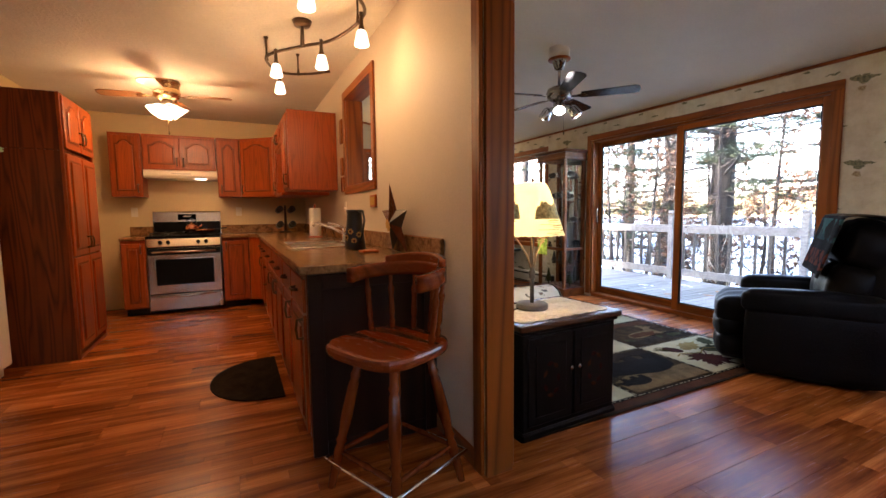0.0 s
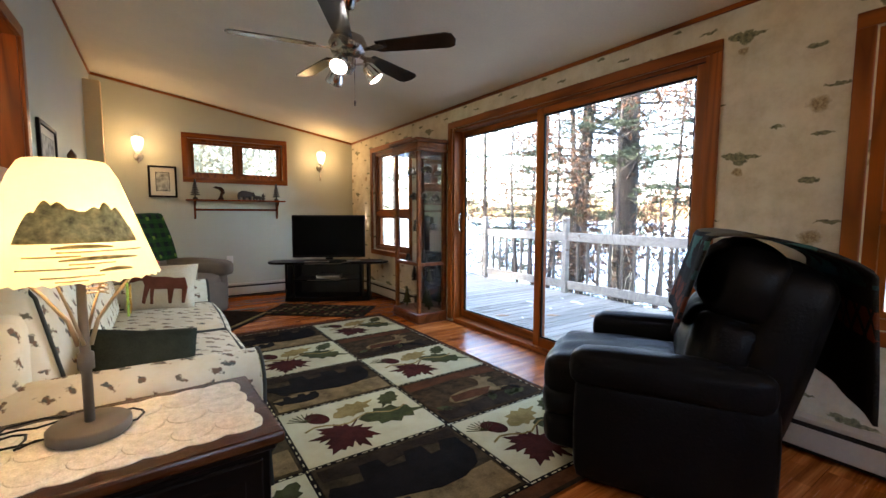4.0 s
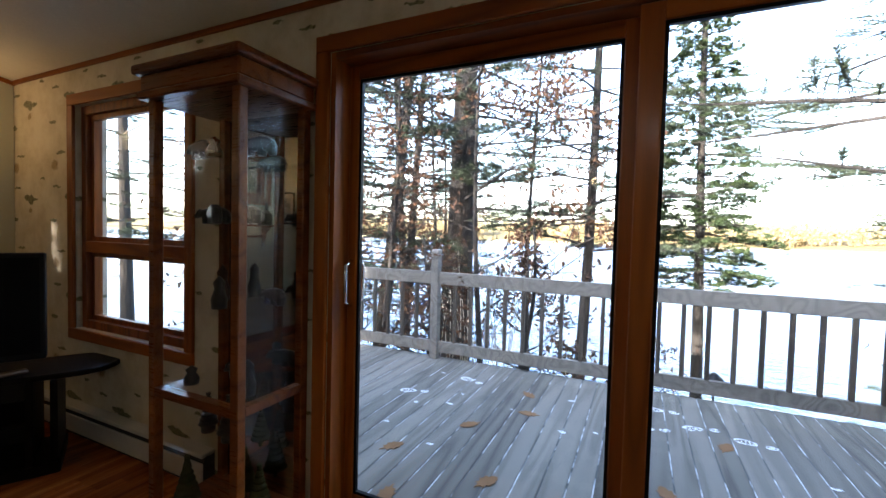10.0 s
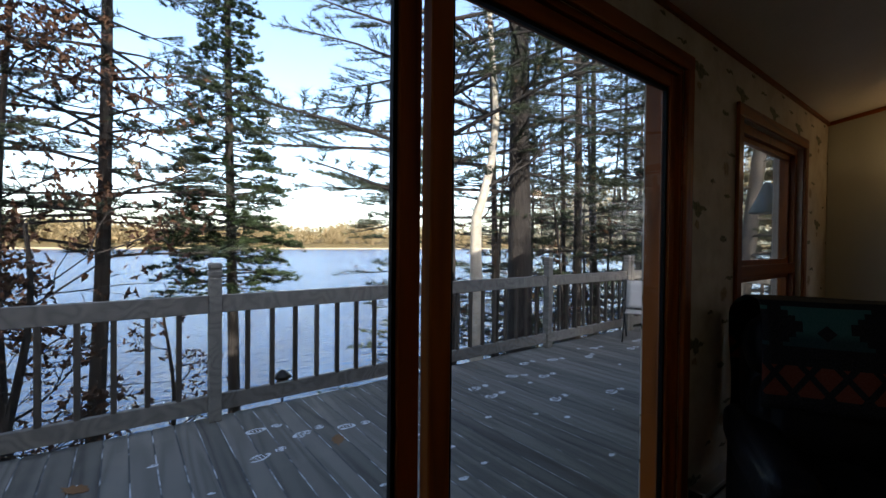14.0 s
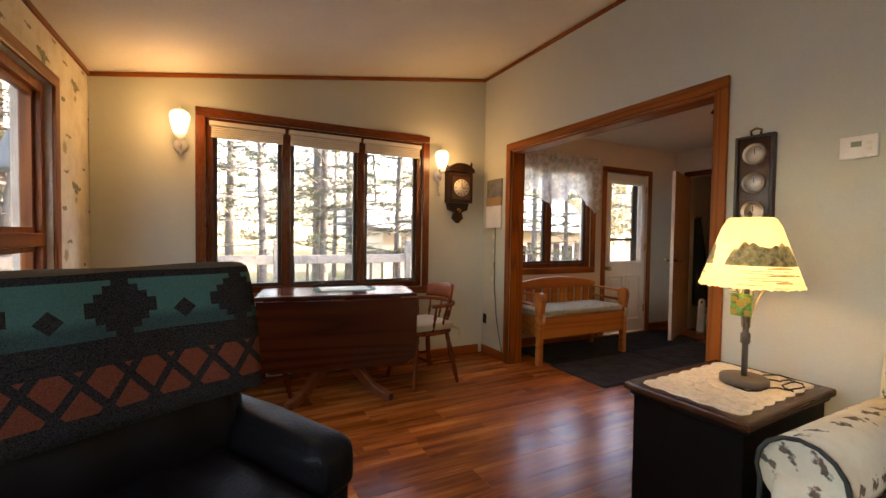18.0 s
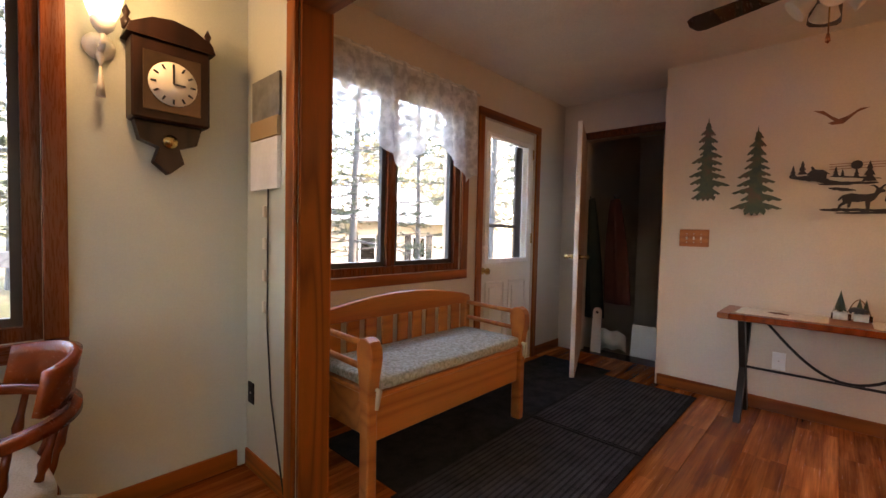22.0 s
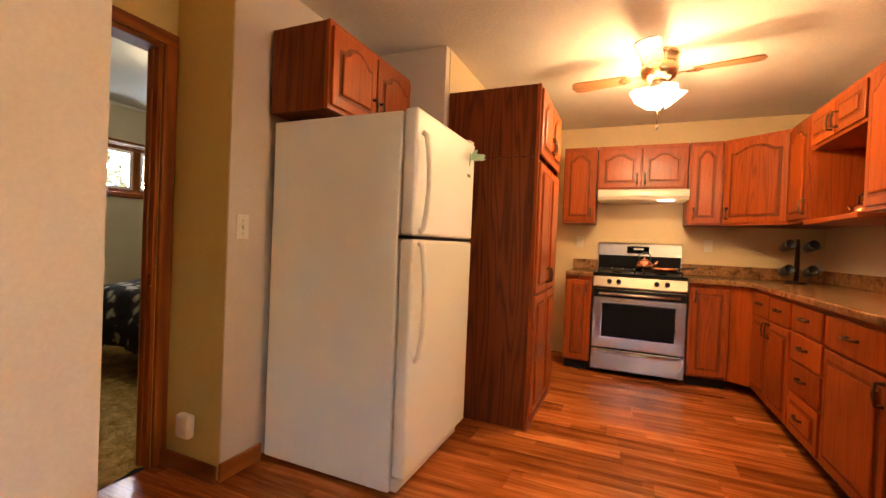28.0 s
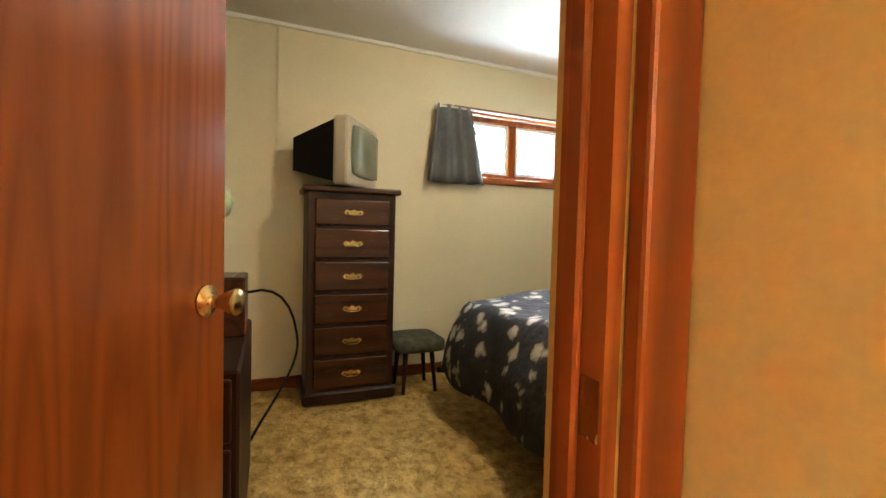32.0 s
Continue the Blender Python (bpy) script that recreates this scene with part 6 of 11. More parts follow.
part("picture_face", B(-0.052, -0.017, -0.03, 0.052, -0.015, 0.03), sunflower, sg)
for z, h in ((1.95, 0.16), (1.62, 0.12), (1.45, 0.10)):
    w = thing("wall_hanging", "narrow carved wooden hanging by the pass-through", "decoration", pose(DIV_K - 0.001, 4.75, z, 0, 0, 270))
    part("board", B(-0.04, -0.02, -h, 0.04, 0, h * 0.4, bevel=0.008), (oak, copper, walnut)[int(z * 100) % 3], w)

# kitchen mat
km = thing("kitchen_mat", "half-round dark brown mat before the sink", "mat", pose(0.93, 3.95, 0.001))
part("mat", slab(bmesh.new(), [(0.0, -0.42)] + [(-0.44 * math.sin(math.pi * k / 20) ** 0.8, -0.42 * math.cos(math.pi * k / 20)) for k in range(1, 20)] + [(0.0, 0.42)], 0, 0.009, bevel=0.003), r_dark, km)

# bar stool
bs = thing("bar_stool", "brown wooden swivel bar stool with turned legs", "stool", pose(1.262, 2.395, 0, 0, 0, -66))
part("seat", slab(bmesh.new(), [((0.218 - 0.02 * math.sin(a)) * math.copysign(abs(math.cos(a)) ** 0.6, math.cos(a)), -0.025 + 0.215 * math.copysign(abs(math.sin(a)) ** 0.6, math.sin(a))) for a in [k * math.pi / 16 for k in range(32)]], 0.585, 0.632, bevel=0.016), maple_x, bs)
part("swivel", lathe(bmesh.new(), [(0.10, 0.56), (0.10, 0.585)], 18), black_iron, bs)
LEGS = []
for sx in (-1, 1):
    for sy in (-1, 1):
        a, b = Vector((sx * 0.10, sy * 0.10, 0.565)), Vector((sx * 0.20, sy * 0.19, 0.0))
        prof = [(0.0, 0.016), (0.12, 0.018), (0.14, 0.024), (0.17, 0.016), (0.20, 0.022), (0.45, 0.026), (0.60, 0.018), (0.63, 0.025), (0.66, 0.016), (0.70, 0.022), (0.95, 0.016), (1.0, 0.015)]
        part("leg", tube(bmesh.new(), [a.lerp(b, t) for t, r in prof], [r for t, r in prof], 10), maple, bs)
        LEGS.append(a.lerp(b, 0.72))
for i, j in ((0, 1), (2, 3), (0, 2), (1, 3)):
    pr = [(0, 0.007), (0.25, 0.011), (0.4, 0.009), (0.5, 0.014), (0.6, 0.009), (0.75, 0.011), (1, 0.007)]
    part("stretcher", tube(bmesh.new(), [LEGS[i].lerp(LEGS[j], t) for t, r in pr], [r for t, r in pr], 8), maple, bs)
part("foot_ring", tube(bmesh.new(), [(0.21, -0.21, 0.13), (0.21, 0.21, 0.13), (-0.21, 0.21, 0.13), (-0.21, -0.21, 0.13), (0.21, -0.21, 0.13)], 0.008, 8), chrome, bs, "chrome foot rail")

def rail_band(cx, fn, n, z0, z1, th):
    """A bent board that follows fn(t), with rounded ends."""
    return sheet(bmesh.new(), lambda u, v: Vector((*fn(u), z0 + (z1 - z0) * v + 0.02 * math.sin(math.pi * u))), n, 4, th)


part("back_rail", rail_band(0, lambda u: (0.225 * math.cos(math.pi * (1.2 * u - 0.1)), 0.215 * math.sin(math.pi * (1.2 * u - 0.1))), 26, 0.855, 0.915, 0.034), maple_x, bs)
part("crest", rail_band(0, lambda u: (0.222 * math.cos(math.pi * (0.2 + 0.6 * u)), 0.214 * math.sin(math.pi * (0.2 + 0.6 * u))), 20, 0.905, 0.955, 0.028), maple_x, bs)
for k in range(6):
    a = math.pi * (0.06 + 0.88 * k / 5)
    p, q = Vector((0.18 * math.cos(a), 0.175 * math.sin(a), 0.625)), Vector((0.212 * math.cos(a), 0.198 * math.sin(a), 0.87))
    pr = [(0, 0.010), (0.15, 0.015), (0.22, 0.009), (0.3, 0.015), (0.6, 0.012), (0.75, 0.016), (0.82, 0.009), (1, 0.010)]
    part("spindle", tube(bmesh.new(), [p.lerp(q, t) for t, r in pr], [r for t, r in pr], 8), maple, bs)

# kitchen ceiling fan and track light
fan_oak = wood("fan_blade_oak", (0.20, 0.075, 0.02), (0.40, 0.19, 0.07), "x", rough=0.4, fine=2.0)
kf = fan("ceiling_fan", "copper ceiling fan with oak blades and tulip lamps", 0.18, 5.55, KCEIL, 0.03, fan_oak, fan_copper, -10, 4, 0.56, 8)
part("housing", lathe(bmesh.new(), [(0.112, 0.0), (0.118, -0.012), (0.116, -0.022), (0.112, -0.026), (0.108, -0.06), (0.104, -0.075), (0.085, -0.11), (0.06, -0.135)], 32), fan_copper, kf)
for k in range(20):
    a = k * math.pi / 10
    part("housing_rib", tube(bmesh.new(), [(0.106 * math.cos(a), 0.106 * math.sin(a), -0.074), (0.088 * math.cos(a), 0.088 * math.sin(a), -0.109), (0.064 * math.cos(a), 0.064 * math.sin(a), -0.134)], 0.006, 5), fan_copper, kf)
part("light_stem", lathe(bmesh.new(), [(0.0, -0.24), (0.05, -0.235), (0.055, -0.20), (0.04, -0.18)], 20), nickel, kf)
for k in range(4):
    a = radians(20 + 90 * k)
    d = Vector((math.cos(a), math.sin(a), 0))
    m = Matrix.Translation(d * 0.055 + Vector((0, 0, -0.225))) @ (d * 0.9 + Vector((0, 0, -1))).to_track_quat("Z", "Y").to_matrix().to_4x4()
    t = bmesh.new()
    rings = []
    for r0, h0 in ((0.02, 0.0), (0.035, 0.02), (0.05, 0.055), (0.07, 0.085), (0.075, 0.09)):
        rings.append([t.verts.new(m @ Vector((r0 * (1 + 0.10 * (h0 > 0.05) * math.cos(6 * q * math.pi / 12)) * math.cos(q * math.pi / 12), r0 * (1 + 0.10 * (h0 > 0.05) * math.cos(6 * q * math.pi / 12)) * math.sin(q * math.pi / 12), h0))) for q in range(24)])
    skin(t, rings, caps=False)
    part("tulip_shade", t, tulip_glow, kf, "lit frosted tulip glass shade")
part("pull_chain", tube(bmesh.new(), [(0, 0, -0.24), (0, 0, -0.46)], 0.0025), brass, kf)
part("pull_knob", lathe(bmesh.new(), [(0.0, -0.49), (0.007, -0.48), (0.005, -0.46)], 10), walnut, kf)
for a in (20, 140, 260):
    lamp("kitchen_fan_light", 0.18 + 0.19 * math.cos(radians(a)), 5.55 + 0.19 * math.sin(radians(a)), KCEIL - 0.34, 16, WARM, 0.05)
TZ = KCEIL - 0.15
TRACK = [(1.41, 4.19), (1.29, 4.30), (1.11, 4.37), (0.98, 4.22), (0.96, 4.01), (1.15, 3.76), (1.30, 3.59), (1.385, 3.31), (1.38, 3.09), (1.24, 2.92), (1.02, 2.86)]
tk = thing("track_light", "bronze wavy track light with five glass shades", "ceiling lamp", pose(0, 0, 0))
smooth = []
for i in range(len(TRACK) - 1):
    p0, p1, p2, p3 = [Vector((*TRACK[max(0, min(len(TRACK) - 1, i + q))], TZ)) for q in (-1, 0, 1, 2)]
    for t in (0, 0.25, 0.5, 0.75):
        smooth.append(0.5 * (2 * p1 + (p2 - p0) * t + (2 * p0 - 5 * p1 + 4 * p2 - p3) * t * t + (3 * p1 - p0 - 3 * p2 + p3) * t ** 3))
part("rail", tube(bmesh.new(), smooth + [Vector((*TRACK[-1], TZ))], 0.010, 8), bronze, tk)
part("canopy", lathe(bmesh.new(), [(0.0, -0.035), (0.05, -0.03), (0.062, 0.0)], 24, 1.15, 3.74, KCEIL), bronze, tk)
part("stem", tube(bmesh.new(), [(1.15, 3.74, KCEIL - 0.03), (1.15, 3.755, TZ)], [0.010, 0.014], 8), bronze, tk)
for x, y in ((1.20, 4.345), (0.955, 4.10), (1.385, 3.25), (1.14, 2.88)):
    part("standoff", tube(bmesh.new(), [(x, y, KCEIL), (x, y, KCEIL - 0.02), (x, y, TZ + 0.05), (x, y, TZ - 0.012)], [0.016, 0.007, 0.006, 0.012], 8), bronze, tk)
for x, y in ((1.0, 3.94), (1.06, 4.345), (1.25, 3.65), (1.385, 3.18), (1.04, 2.865)):
    hd = part("lamp_head", lathe(bmesh.new(), [(0.010, 0.02), (0.012, -0.05), (0.018, -0.07), (0.022, -0.08)], 12, x, y, TZ), bronze, tk)
    part("glass_shade", lathe(bmesh.new(), [(0.022, -0.08), (0.028, -0.09), (0.042, -0.155), (0.040, -0.16), (0.03, -0.165), (0.0, -0.168)], 20, x, y, TZ), tulip_glow, hd, "lit frosted glass shade")
    lamp("track_lamp_light", x - 0.02, y, TZ - 0.22, 6.5, WARM, 0.04)

# ---- living room furniture, continued ----
doily_mat = pile("cream_lace", (0.60, 0.54, 0.42), (0.84, 0.78, 0.66), blot=40)
et = thing("end_table", "dark painted end table with two doors", "end table", pose(1.90, 2.385, -0.014, 0, 0, 2.5) @ Matrix.Diagonal((1, 0.92, 1, 1)))
part("top", B(0, 0, 0.575, 0.72, 0.53, 0.608, bevel=0.009, seg=2), walnut_x, et)
part("body", B(0.035, 0.03, 0.05, 0.685, 0.50, 0.575, bevel=0.004), ebony, et)
part("plinth", B(0.02, 0.015, 0.0, 0.70, 0.515, 0.055, bevel=0.012), ebony, et)
part("cornice", B(0.02, 0.015, 0.555, 0.70, 0.515, 0.576, bevel=0.006), ebony, et)
for k in range(2):
    x0 = 0.06 + k * 0.31
    d = part("door", B(x0, 0.018, 0.08, x0 + 0.295, 0.032, 0.54, bevel=0.005), ebony, et)
    part("panel", B(x0 + 0.045, 0.012, 0.125, x0 + 0.25, 0.019, 0.495, bevel=0.006), ebony, d)
    kx = x0 + (0.275 if k == 0 else 0.02)
    part("knob", lathe(bmesh.new(), [(0.004, 0.0), (0.005, 0.01), (0.012, 0.018), (0.010, 0.026), (0.0, 0.028)], 12, m=pose(kx, 0.018, 0.35, 90)), chrome, d)
    for q in range(7):
        part("painted_flower", slab(bmesh.new(), oak_leaf_outline(0.022), 0, 0.0015, pose(x0 + 0.148 + 0.045 * math.cos(q * 0.9), 0.0118, 0.31 + 0.085 * math.sin(q * 0.9), 90, 0, 0) @ pose(0, 0, 0, 0, 0, q * 51)), r_russet if q % 2 else r_red, d)


def scallop(w, d, n, m):
    """A lace runner with scalloped edges."""
    pts = []
    for (ax, ay), (bx, by), k in (((-w, -d), (w, -d), n), ((w, -d), (w, d), m), ((w, d), (-w, d), n), ((-w, d), (-w, -d), m)):
        for i in range(k * 6):
            t = i / (k * 6)
            o = 0.012 * abs(math.sin(math.pi * t * k))
            px, py = ax + (bx - ax) * t, ay + (by - ay) * t
            L = math.hypot(bx - ax, by - ay)
            pts.append((px + (by - ay) / L * o, py - (bx - ax) / L * o))
    return pts


dl = thing("lace_doily", "cream crochet lace runner on the end table", "doily", pose(2.25, 2.645, 0.5945, 0, 0, 3.5))
part("lace", slab(bmesh.new(), scallop(0.31, 0.185, 7, 4), 0, 0.003), doily_mat, dl)
for i in range(6):
    for j in range(3):
        cxr, cyr = -0.255 + i * 0.102, -0.115 + j * 0.115
        part("rosette", lathe(bmesh.new(), [(0.050, 0.003), (0.047, 0.0052), (0.042, 0.0034), (0.033, 0.0034), (0.030, 0.0050), (0.024, 0.0034), (0.008, 0.0034), (0.005, 0.0046), (0.0, 0.0046)], 18, cxr, cyr), doily_mat, dl)
shade_mat = principled("painted_parchment_shade", (0.75, 0.62, 0.30), 0.8, emit=(1.0, 0.86, 0.46), power=0.020)
_pic = ramp(shade_mat, noise_tex(shade_mat, coords(shade_mat), 7, 4), [(0.3, (0.86, 0.74, 0.46)), (0.7, (0.95, 0.86, 0.60))])
set_color(shade_mat, _pic)
shade_mat.node_tree.links.new(mix(shade_mat, 1.0, _pic, (1.0, 0.90, 0.52), "MULTIPLY"), bsdf(shade_mat).inputs["Emission Color"])
lamp_metal = plain("brown_grey_lamp_metal", (0.095, 0.075, 0.055), 0.55, vary=0.2)
twig_metal = plain("tan_twig_metal", (0.30, 0.21, 0.11), 0.5, vary=0.25)
_sn, _sl = shade_mat.node_tree.nodes, shade_mat.node_tree.links
_st, _sx = _sn.new("ShaderNodeBsdfTranslucent"), _sn.new("ShaderNodeMixShader")
_st.inputs[0].default_value, _sx.inputs[0].default_value = (0.95, 0.82, 0.48, 1), 0.5
_sl.new(bsdf(shade_mat).outputs[0], _sx.inputs[1]), _sl.new(_st.outputs[0], _sx.inputs[2])
_sl.new(_sx.outputs[0], _sn["Material Output"].inputs[0])
isle_mat = plain("olive_ink", (0.52, 0.43, 0.18), 0.8, vary=0.8, scale=45)
ochre_ink = plain("ochre_ink", (0.55, 0.42, 0.16), 0.8, vary=0.5, scale=30)


def table_lamp(x, y, z, label, power, lean=0.0):
    root = thing("table_lamp", label, "table lamp", pose(x, y, z))
    part("base", lathe(bmesh.new(), [(0.0, 0.0), (0.085, 0.0), (0.089, 0.004), (0.089, 0.028), (0.084, 0.032), (0.02, 0.034), (0.0, 0.034)], 36), lamp_metal, root)
    part("stem", lathe(bmesh.new(), [(0.0115, 0.032), (0.0115, 0.17), (0.018, 0.174), (0.018, 0.215), (0.0115, 0.22), (0.010, 0.40), (0.014, 0.41), (0.014, 0.44), (0.0, 0.45)], 16), lamp_metal, root)
    for s in (-1, 1):
        part("branch", tube(bmesh.new(), [(s * 0.012, 0, 0.235), (s * 0.03, 0.005, 0.30), (s * 0.075, 0.012, 0.37), (s * 0.125, 0.02, 0.43), (s * 0.15, 0.02, 0.47)], [0.006, 0.005, 0.0045, 0.004, 0.003], 7), twig_metal, root, "thin bent twig arm")
        part("branch", tube(bmesh.new(), [(0.0, s * 0.012, 0.24), (s * 0.02, s * 0.03, 0.33), (s * 0.05, s * 0.05, 0.44)], [0.005, 0.004, 0.003], 6), twig_metal, root)
    part("bulb", lathe(bmesh.new(), [(0.012, 0.44), (0.03, 0.49), (0.03, 0.52), (0.0, 0.55)], 16), bulb_glow, root)
    t = bmesh.new()
    prof = ((0.186, 0.418), (0.184, 0.426), (0.143, 0.55), (0.1045, 0.665), (0.086, 0.698), (0.078, 0.704))
    rings = []
    for k, (r, h) in enumerate(prof):
        rings.append([t.verts.new((lean + (r + (0.002 * math.sin(q * 2.1) if k == 0 else 0)) * math.cos(q * math.pi / 48), (r + (0.002 * math.sin(q * 2.1) if k == 0 else 0)) * math.sin(q * math.pi / 48), h + (0.003 * math.sin(q * 3.7) + 0.002 * math.sin(q * 1.3) if k == 0 else 0))) for q in range(96)])
    skin(t, rings, caps=False)
    sh = part("shade", t, shade_mat, root, "glowing parchment shade painted with a lake landscape")

    def radius(h):
        return 0.1865 - (h - 0.418) * 0.3290 if h < 0.55 else 0.1432 - (h - 0.55) * 0.3350

    for k, a0 in enumerate((286, 50, 168)):
        def isle(u, v, a0=radians(a0), k=k, wide=(0.80, 0.98, 0.78)[k]):
            w = 2 * u - 1
            h = 0.508 + v * (0.085 + 0.014 * math.sin(9 * u) + 0.034 * abs(math.sin(23 * u)) * abs(w)) * max(0.0, 1 - w * w) ** 0.5
            r = radius(h) + 0.0008
            return Vector((lean + r * math.cos(a0 + w * wide), r * math.sin(a0 + w * wide), h))

        part("painted_island", sheet(bmesh.new(), isle, 44, 5, 0.0012), isle_mat, sh)
        for q in range(9):
            def mark(u, v, a0=radians(a0), q=q, k=k):
                h = 0.496 - 0.009 * q + (0.003 + 0.006 * (q % 3 == 0) * math.sin(3.1416 * u)) * v
                r = radius(h) + 0.0008
                a = a0 + (2 * u - 1) * (0.5 - 0.035 * q) * (1.2 if q % 2 else 0.7) + 0.35 * math.sin(q * 2.3 + k)
                return Vector((lean + r * math.cos(a), r * math.sin(a), h))

            part("painted_ripple", sheet(bmesh.new(), mark, 14, 1, 0.0012), isle_mat if q % 2 else ochre_ink, sh)
    part("finial", lathe(bmesh.new(), [(0.008, 0.700), (0.010, 0.72), (0.0, 0.735)], 10), bronze, root)
    lamp("table_lamp_light", x, y, z + 0.50, power, WARM, 0.04)
    return root


tl1 = table_lamp(2.187, 2.672, 0.600, "bronze table lamp with a painted parchment shade, lit", 26, -0.015)
tag_glass = plain("green_stained_glass", (0.25, 0.42, 0.10), 0.15, vary=0.7, scale=40)
sq = part("glass_square", B(0.092, -0.012, 0.300, 0.098, 0.070, 0.392, bevel=0.002), tag_glass, tl1, "small green and yellow glass square hanging from the lamp")
part("glass_leaf", slab(bmesh.new(), maple_outline(0.024), 0, 0.003, pose(0.098, 0.029, 0.350, 90, 0, 90)), sunflower, sq)
for k in range(4):
    part("glass_bead", B(0.0985, -0.006 + 0.05 * (k % 2), 0.306 + 0.052 * (k // 2), 0.1005, 0.014 + 0.05 * (k % 2), 0.326 + 0.052 * (k // 2), bevel=0.001), sunflower, sq)
part("hanger", tube(bmesh.new(), [(0.095, 0.029, 0.391), (0.06, 0.02, 0.425), (0.016, 0.0, 0.43)], 0.0015, 5), black_iron, tl1)
part("wire_coil", tube(bmesh.new(), [(0.035 + 0.022 * math.cos(k * 0.9), -0.03 + 0.022 * math.sin(k * 0.9), 0.37 + 0.0016 * k) for k in range(40)], 0.002, 5), twig_metal, tl1)
part("lamp_cord", tube(bmesh.new(), [(-0.06 - 0.13 * math.sin(k * 0.21) - 0.05 * math.sin(k * 0.53), 0.06 + 0.075 * math.cos(k * 0.21) + 0.02 * math.sin(k * 0.9), 0.007 + 0.003 * (k % 2)) for k in range(50)], 0.0032, 6), black_plastic, tl1)
et2 = thing("end_table", "brown side table between sofa and recliner", "end table", pose(1.85, 5.45, 0))
part("top", B(0, 0, 0.56, 0.62, 0.50, 0.59, bevel=0.008), walnut_x, et2)
for x in (0.03, 0.55):
    for y in (0.03, 0.43):
        part("leg", B(x, y, 0, x + 0.04, y + 0.04, 0.56, bevel=0.004), walnut, et2)
part("apron", B(0.04, 0.04, 0.48, 0.58, 0.46, 0.56), walnut, et2)
table_lamp(2.0, 5.70, 0.592, "dark table lamp with a painted parchment shade, lit", 16)
gn = thing("figurine", "small woodsman figurine in a red cap", "figurine", pose(2.32, 5.60, 0.591))
part("figure", lathe(bmesh.new(), [(0.0, 0.0), (0.05, 0.0), (0.055, 0.05), (0.04, 0.10), (0.028, 0.12), (0.034, 0.14), (0.03, 0.165), (0.01, 0.19), (0.0, 0.195)], 16), plain("painted_resin", (0.10, 0.06, 0.04), 0.6, vary=0.5, scale=40), gn)
part("cap", lathe(bmesh.new(), [(0.034, 0.16), (0.03, 0.18), (0.0, 0.20)], 14), plain("red_cap", (0.35, 0.03, 0.02), 0.7), gn)
pa = thing("papers", "stack of white papers on the side table", "papers", pose(2.20, 5.82, 0.591, 0, 0, 12))
part("sheets", B(0, 0, 0, 0.22, 0.09, 0.012, bevel=0.002), plain("white_paper", (0.75, 0.73, 0.70), 0.8), pa)

# wall shelf on the north wall
ws = thing("wall_shelf", "oak wall shelf with bracket ends and a peg rail", "shelf", pose(2.67, NORTH, 1.345))
part("board", B(0, -0.16, 0.0, 1.24, -0.002, 0.02, bevel=0.004), maple_x, ws)
part("rail", B(0.10, -0.035, -0.13, 1.14, -0.012, -0.10, bevel=0.003), maple_x, ws)
for x in (0.09, 1.13):
    part("bracket", slab(bmesh.new(), [(0, 0), (-0.13, 0), (-0.12, -0.03), (-0.06, -0.07), (-0.045, -0.15), (-0.03, -0.22), (0, -0.24)], 0, 0.024, Matrix(((0, 0, 1, x), (1, 0, 0, -0.002), (0, 1, 0, 0), (0, 0, 0, 1)))), maple, ws)


def carved_tree(x, y, z, h, label, base=True):
    root = thing("carved_tree", label, "figurine", pose(x, y, z))
    prof = [(0.03, 0.0), (0.03, 0.02)] if base else [(0.008, 0.0)]
    t = bmesh.new()
    lathe(t, prof + [(0.010, 0.03), (0.009, h * 0.25)], 12)
    for k in range(7):
        z0 = h * (0.20 + 0.11 * k)
        r = 0.24 * h * (1 - k / 7.6)
        lathe(t, [(r, z0), (r * 0.85, z0 + 0.01), (0.012, z0 + 0.12 * h)], 12)
    part("tree", t, pic_black if base else r_green, root)
    return root


SZ = 1.366
carved_tree(2.78, NORTH - 0.08, SZ, 0.27, "dark carved wooden pine on the shelf")
carved_tree(3.80, NORTH - 0.08, SZ, 0.25, "dark carved wooden pine on the shelf")


def silhouette(name, label, x, y, z, outline, depth, mtl, rz=0):
    t = bmesh.new()
    slab(t, outline, -depth / 2, depth / 2, pose(0, 0, 0, 90), bevel=depth * 0.3)
    o = solid(name, t, mtl, label, "figurine")
    o.matrix_world = pose(x, y, z, 0, 0, rz)
    return o


silhouette("bear_figurine", "black bear figurine on the wall shelf", 3.40, NORTH - 0.08, SZ + 0.068, [(a * 0.85, b) for a, b in bear_outline(0.13)], 0.06, pic_black)
silhouette("bear_figurine", "small black bear cub figurine on the shelf", 3.55, NORTH - 0.08, SZ + 0.034, bear_outline(0.065), 0.04, pic_black)
silhouette("bear_figurine", "small black bear cub figurine on the shelf", 3.62, NORTH - 0.09, SZ + 0.039, [(-b, a) for a, b in bear_outline(0.055)], 0.03, pic_black)
silhouette("eagle_figurine", "dark eagle figurine on the wall shelf", 3.07, NORTH - 0.08, SZ, [(-0.03, 0), (0.05, 0), (0.03, 0.05), (0.06, 0.09), (0.05, 0.14), (0.02, 0.17), (-0.05, 0.18), (-0.08, 0.16), (-0.02, 0.14), (0.01, 0.11), (0.0, 0.06)], 0.05, walnut)


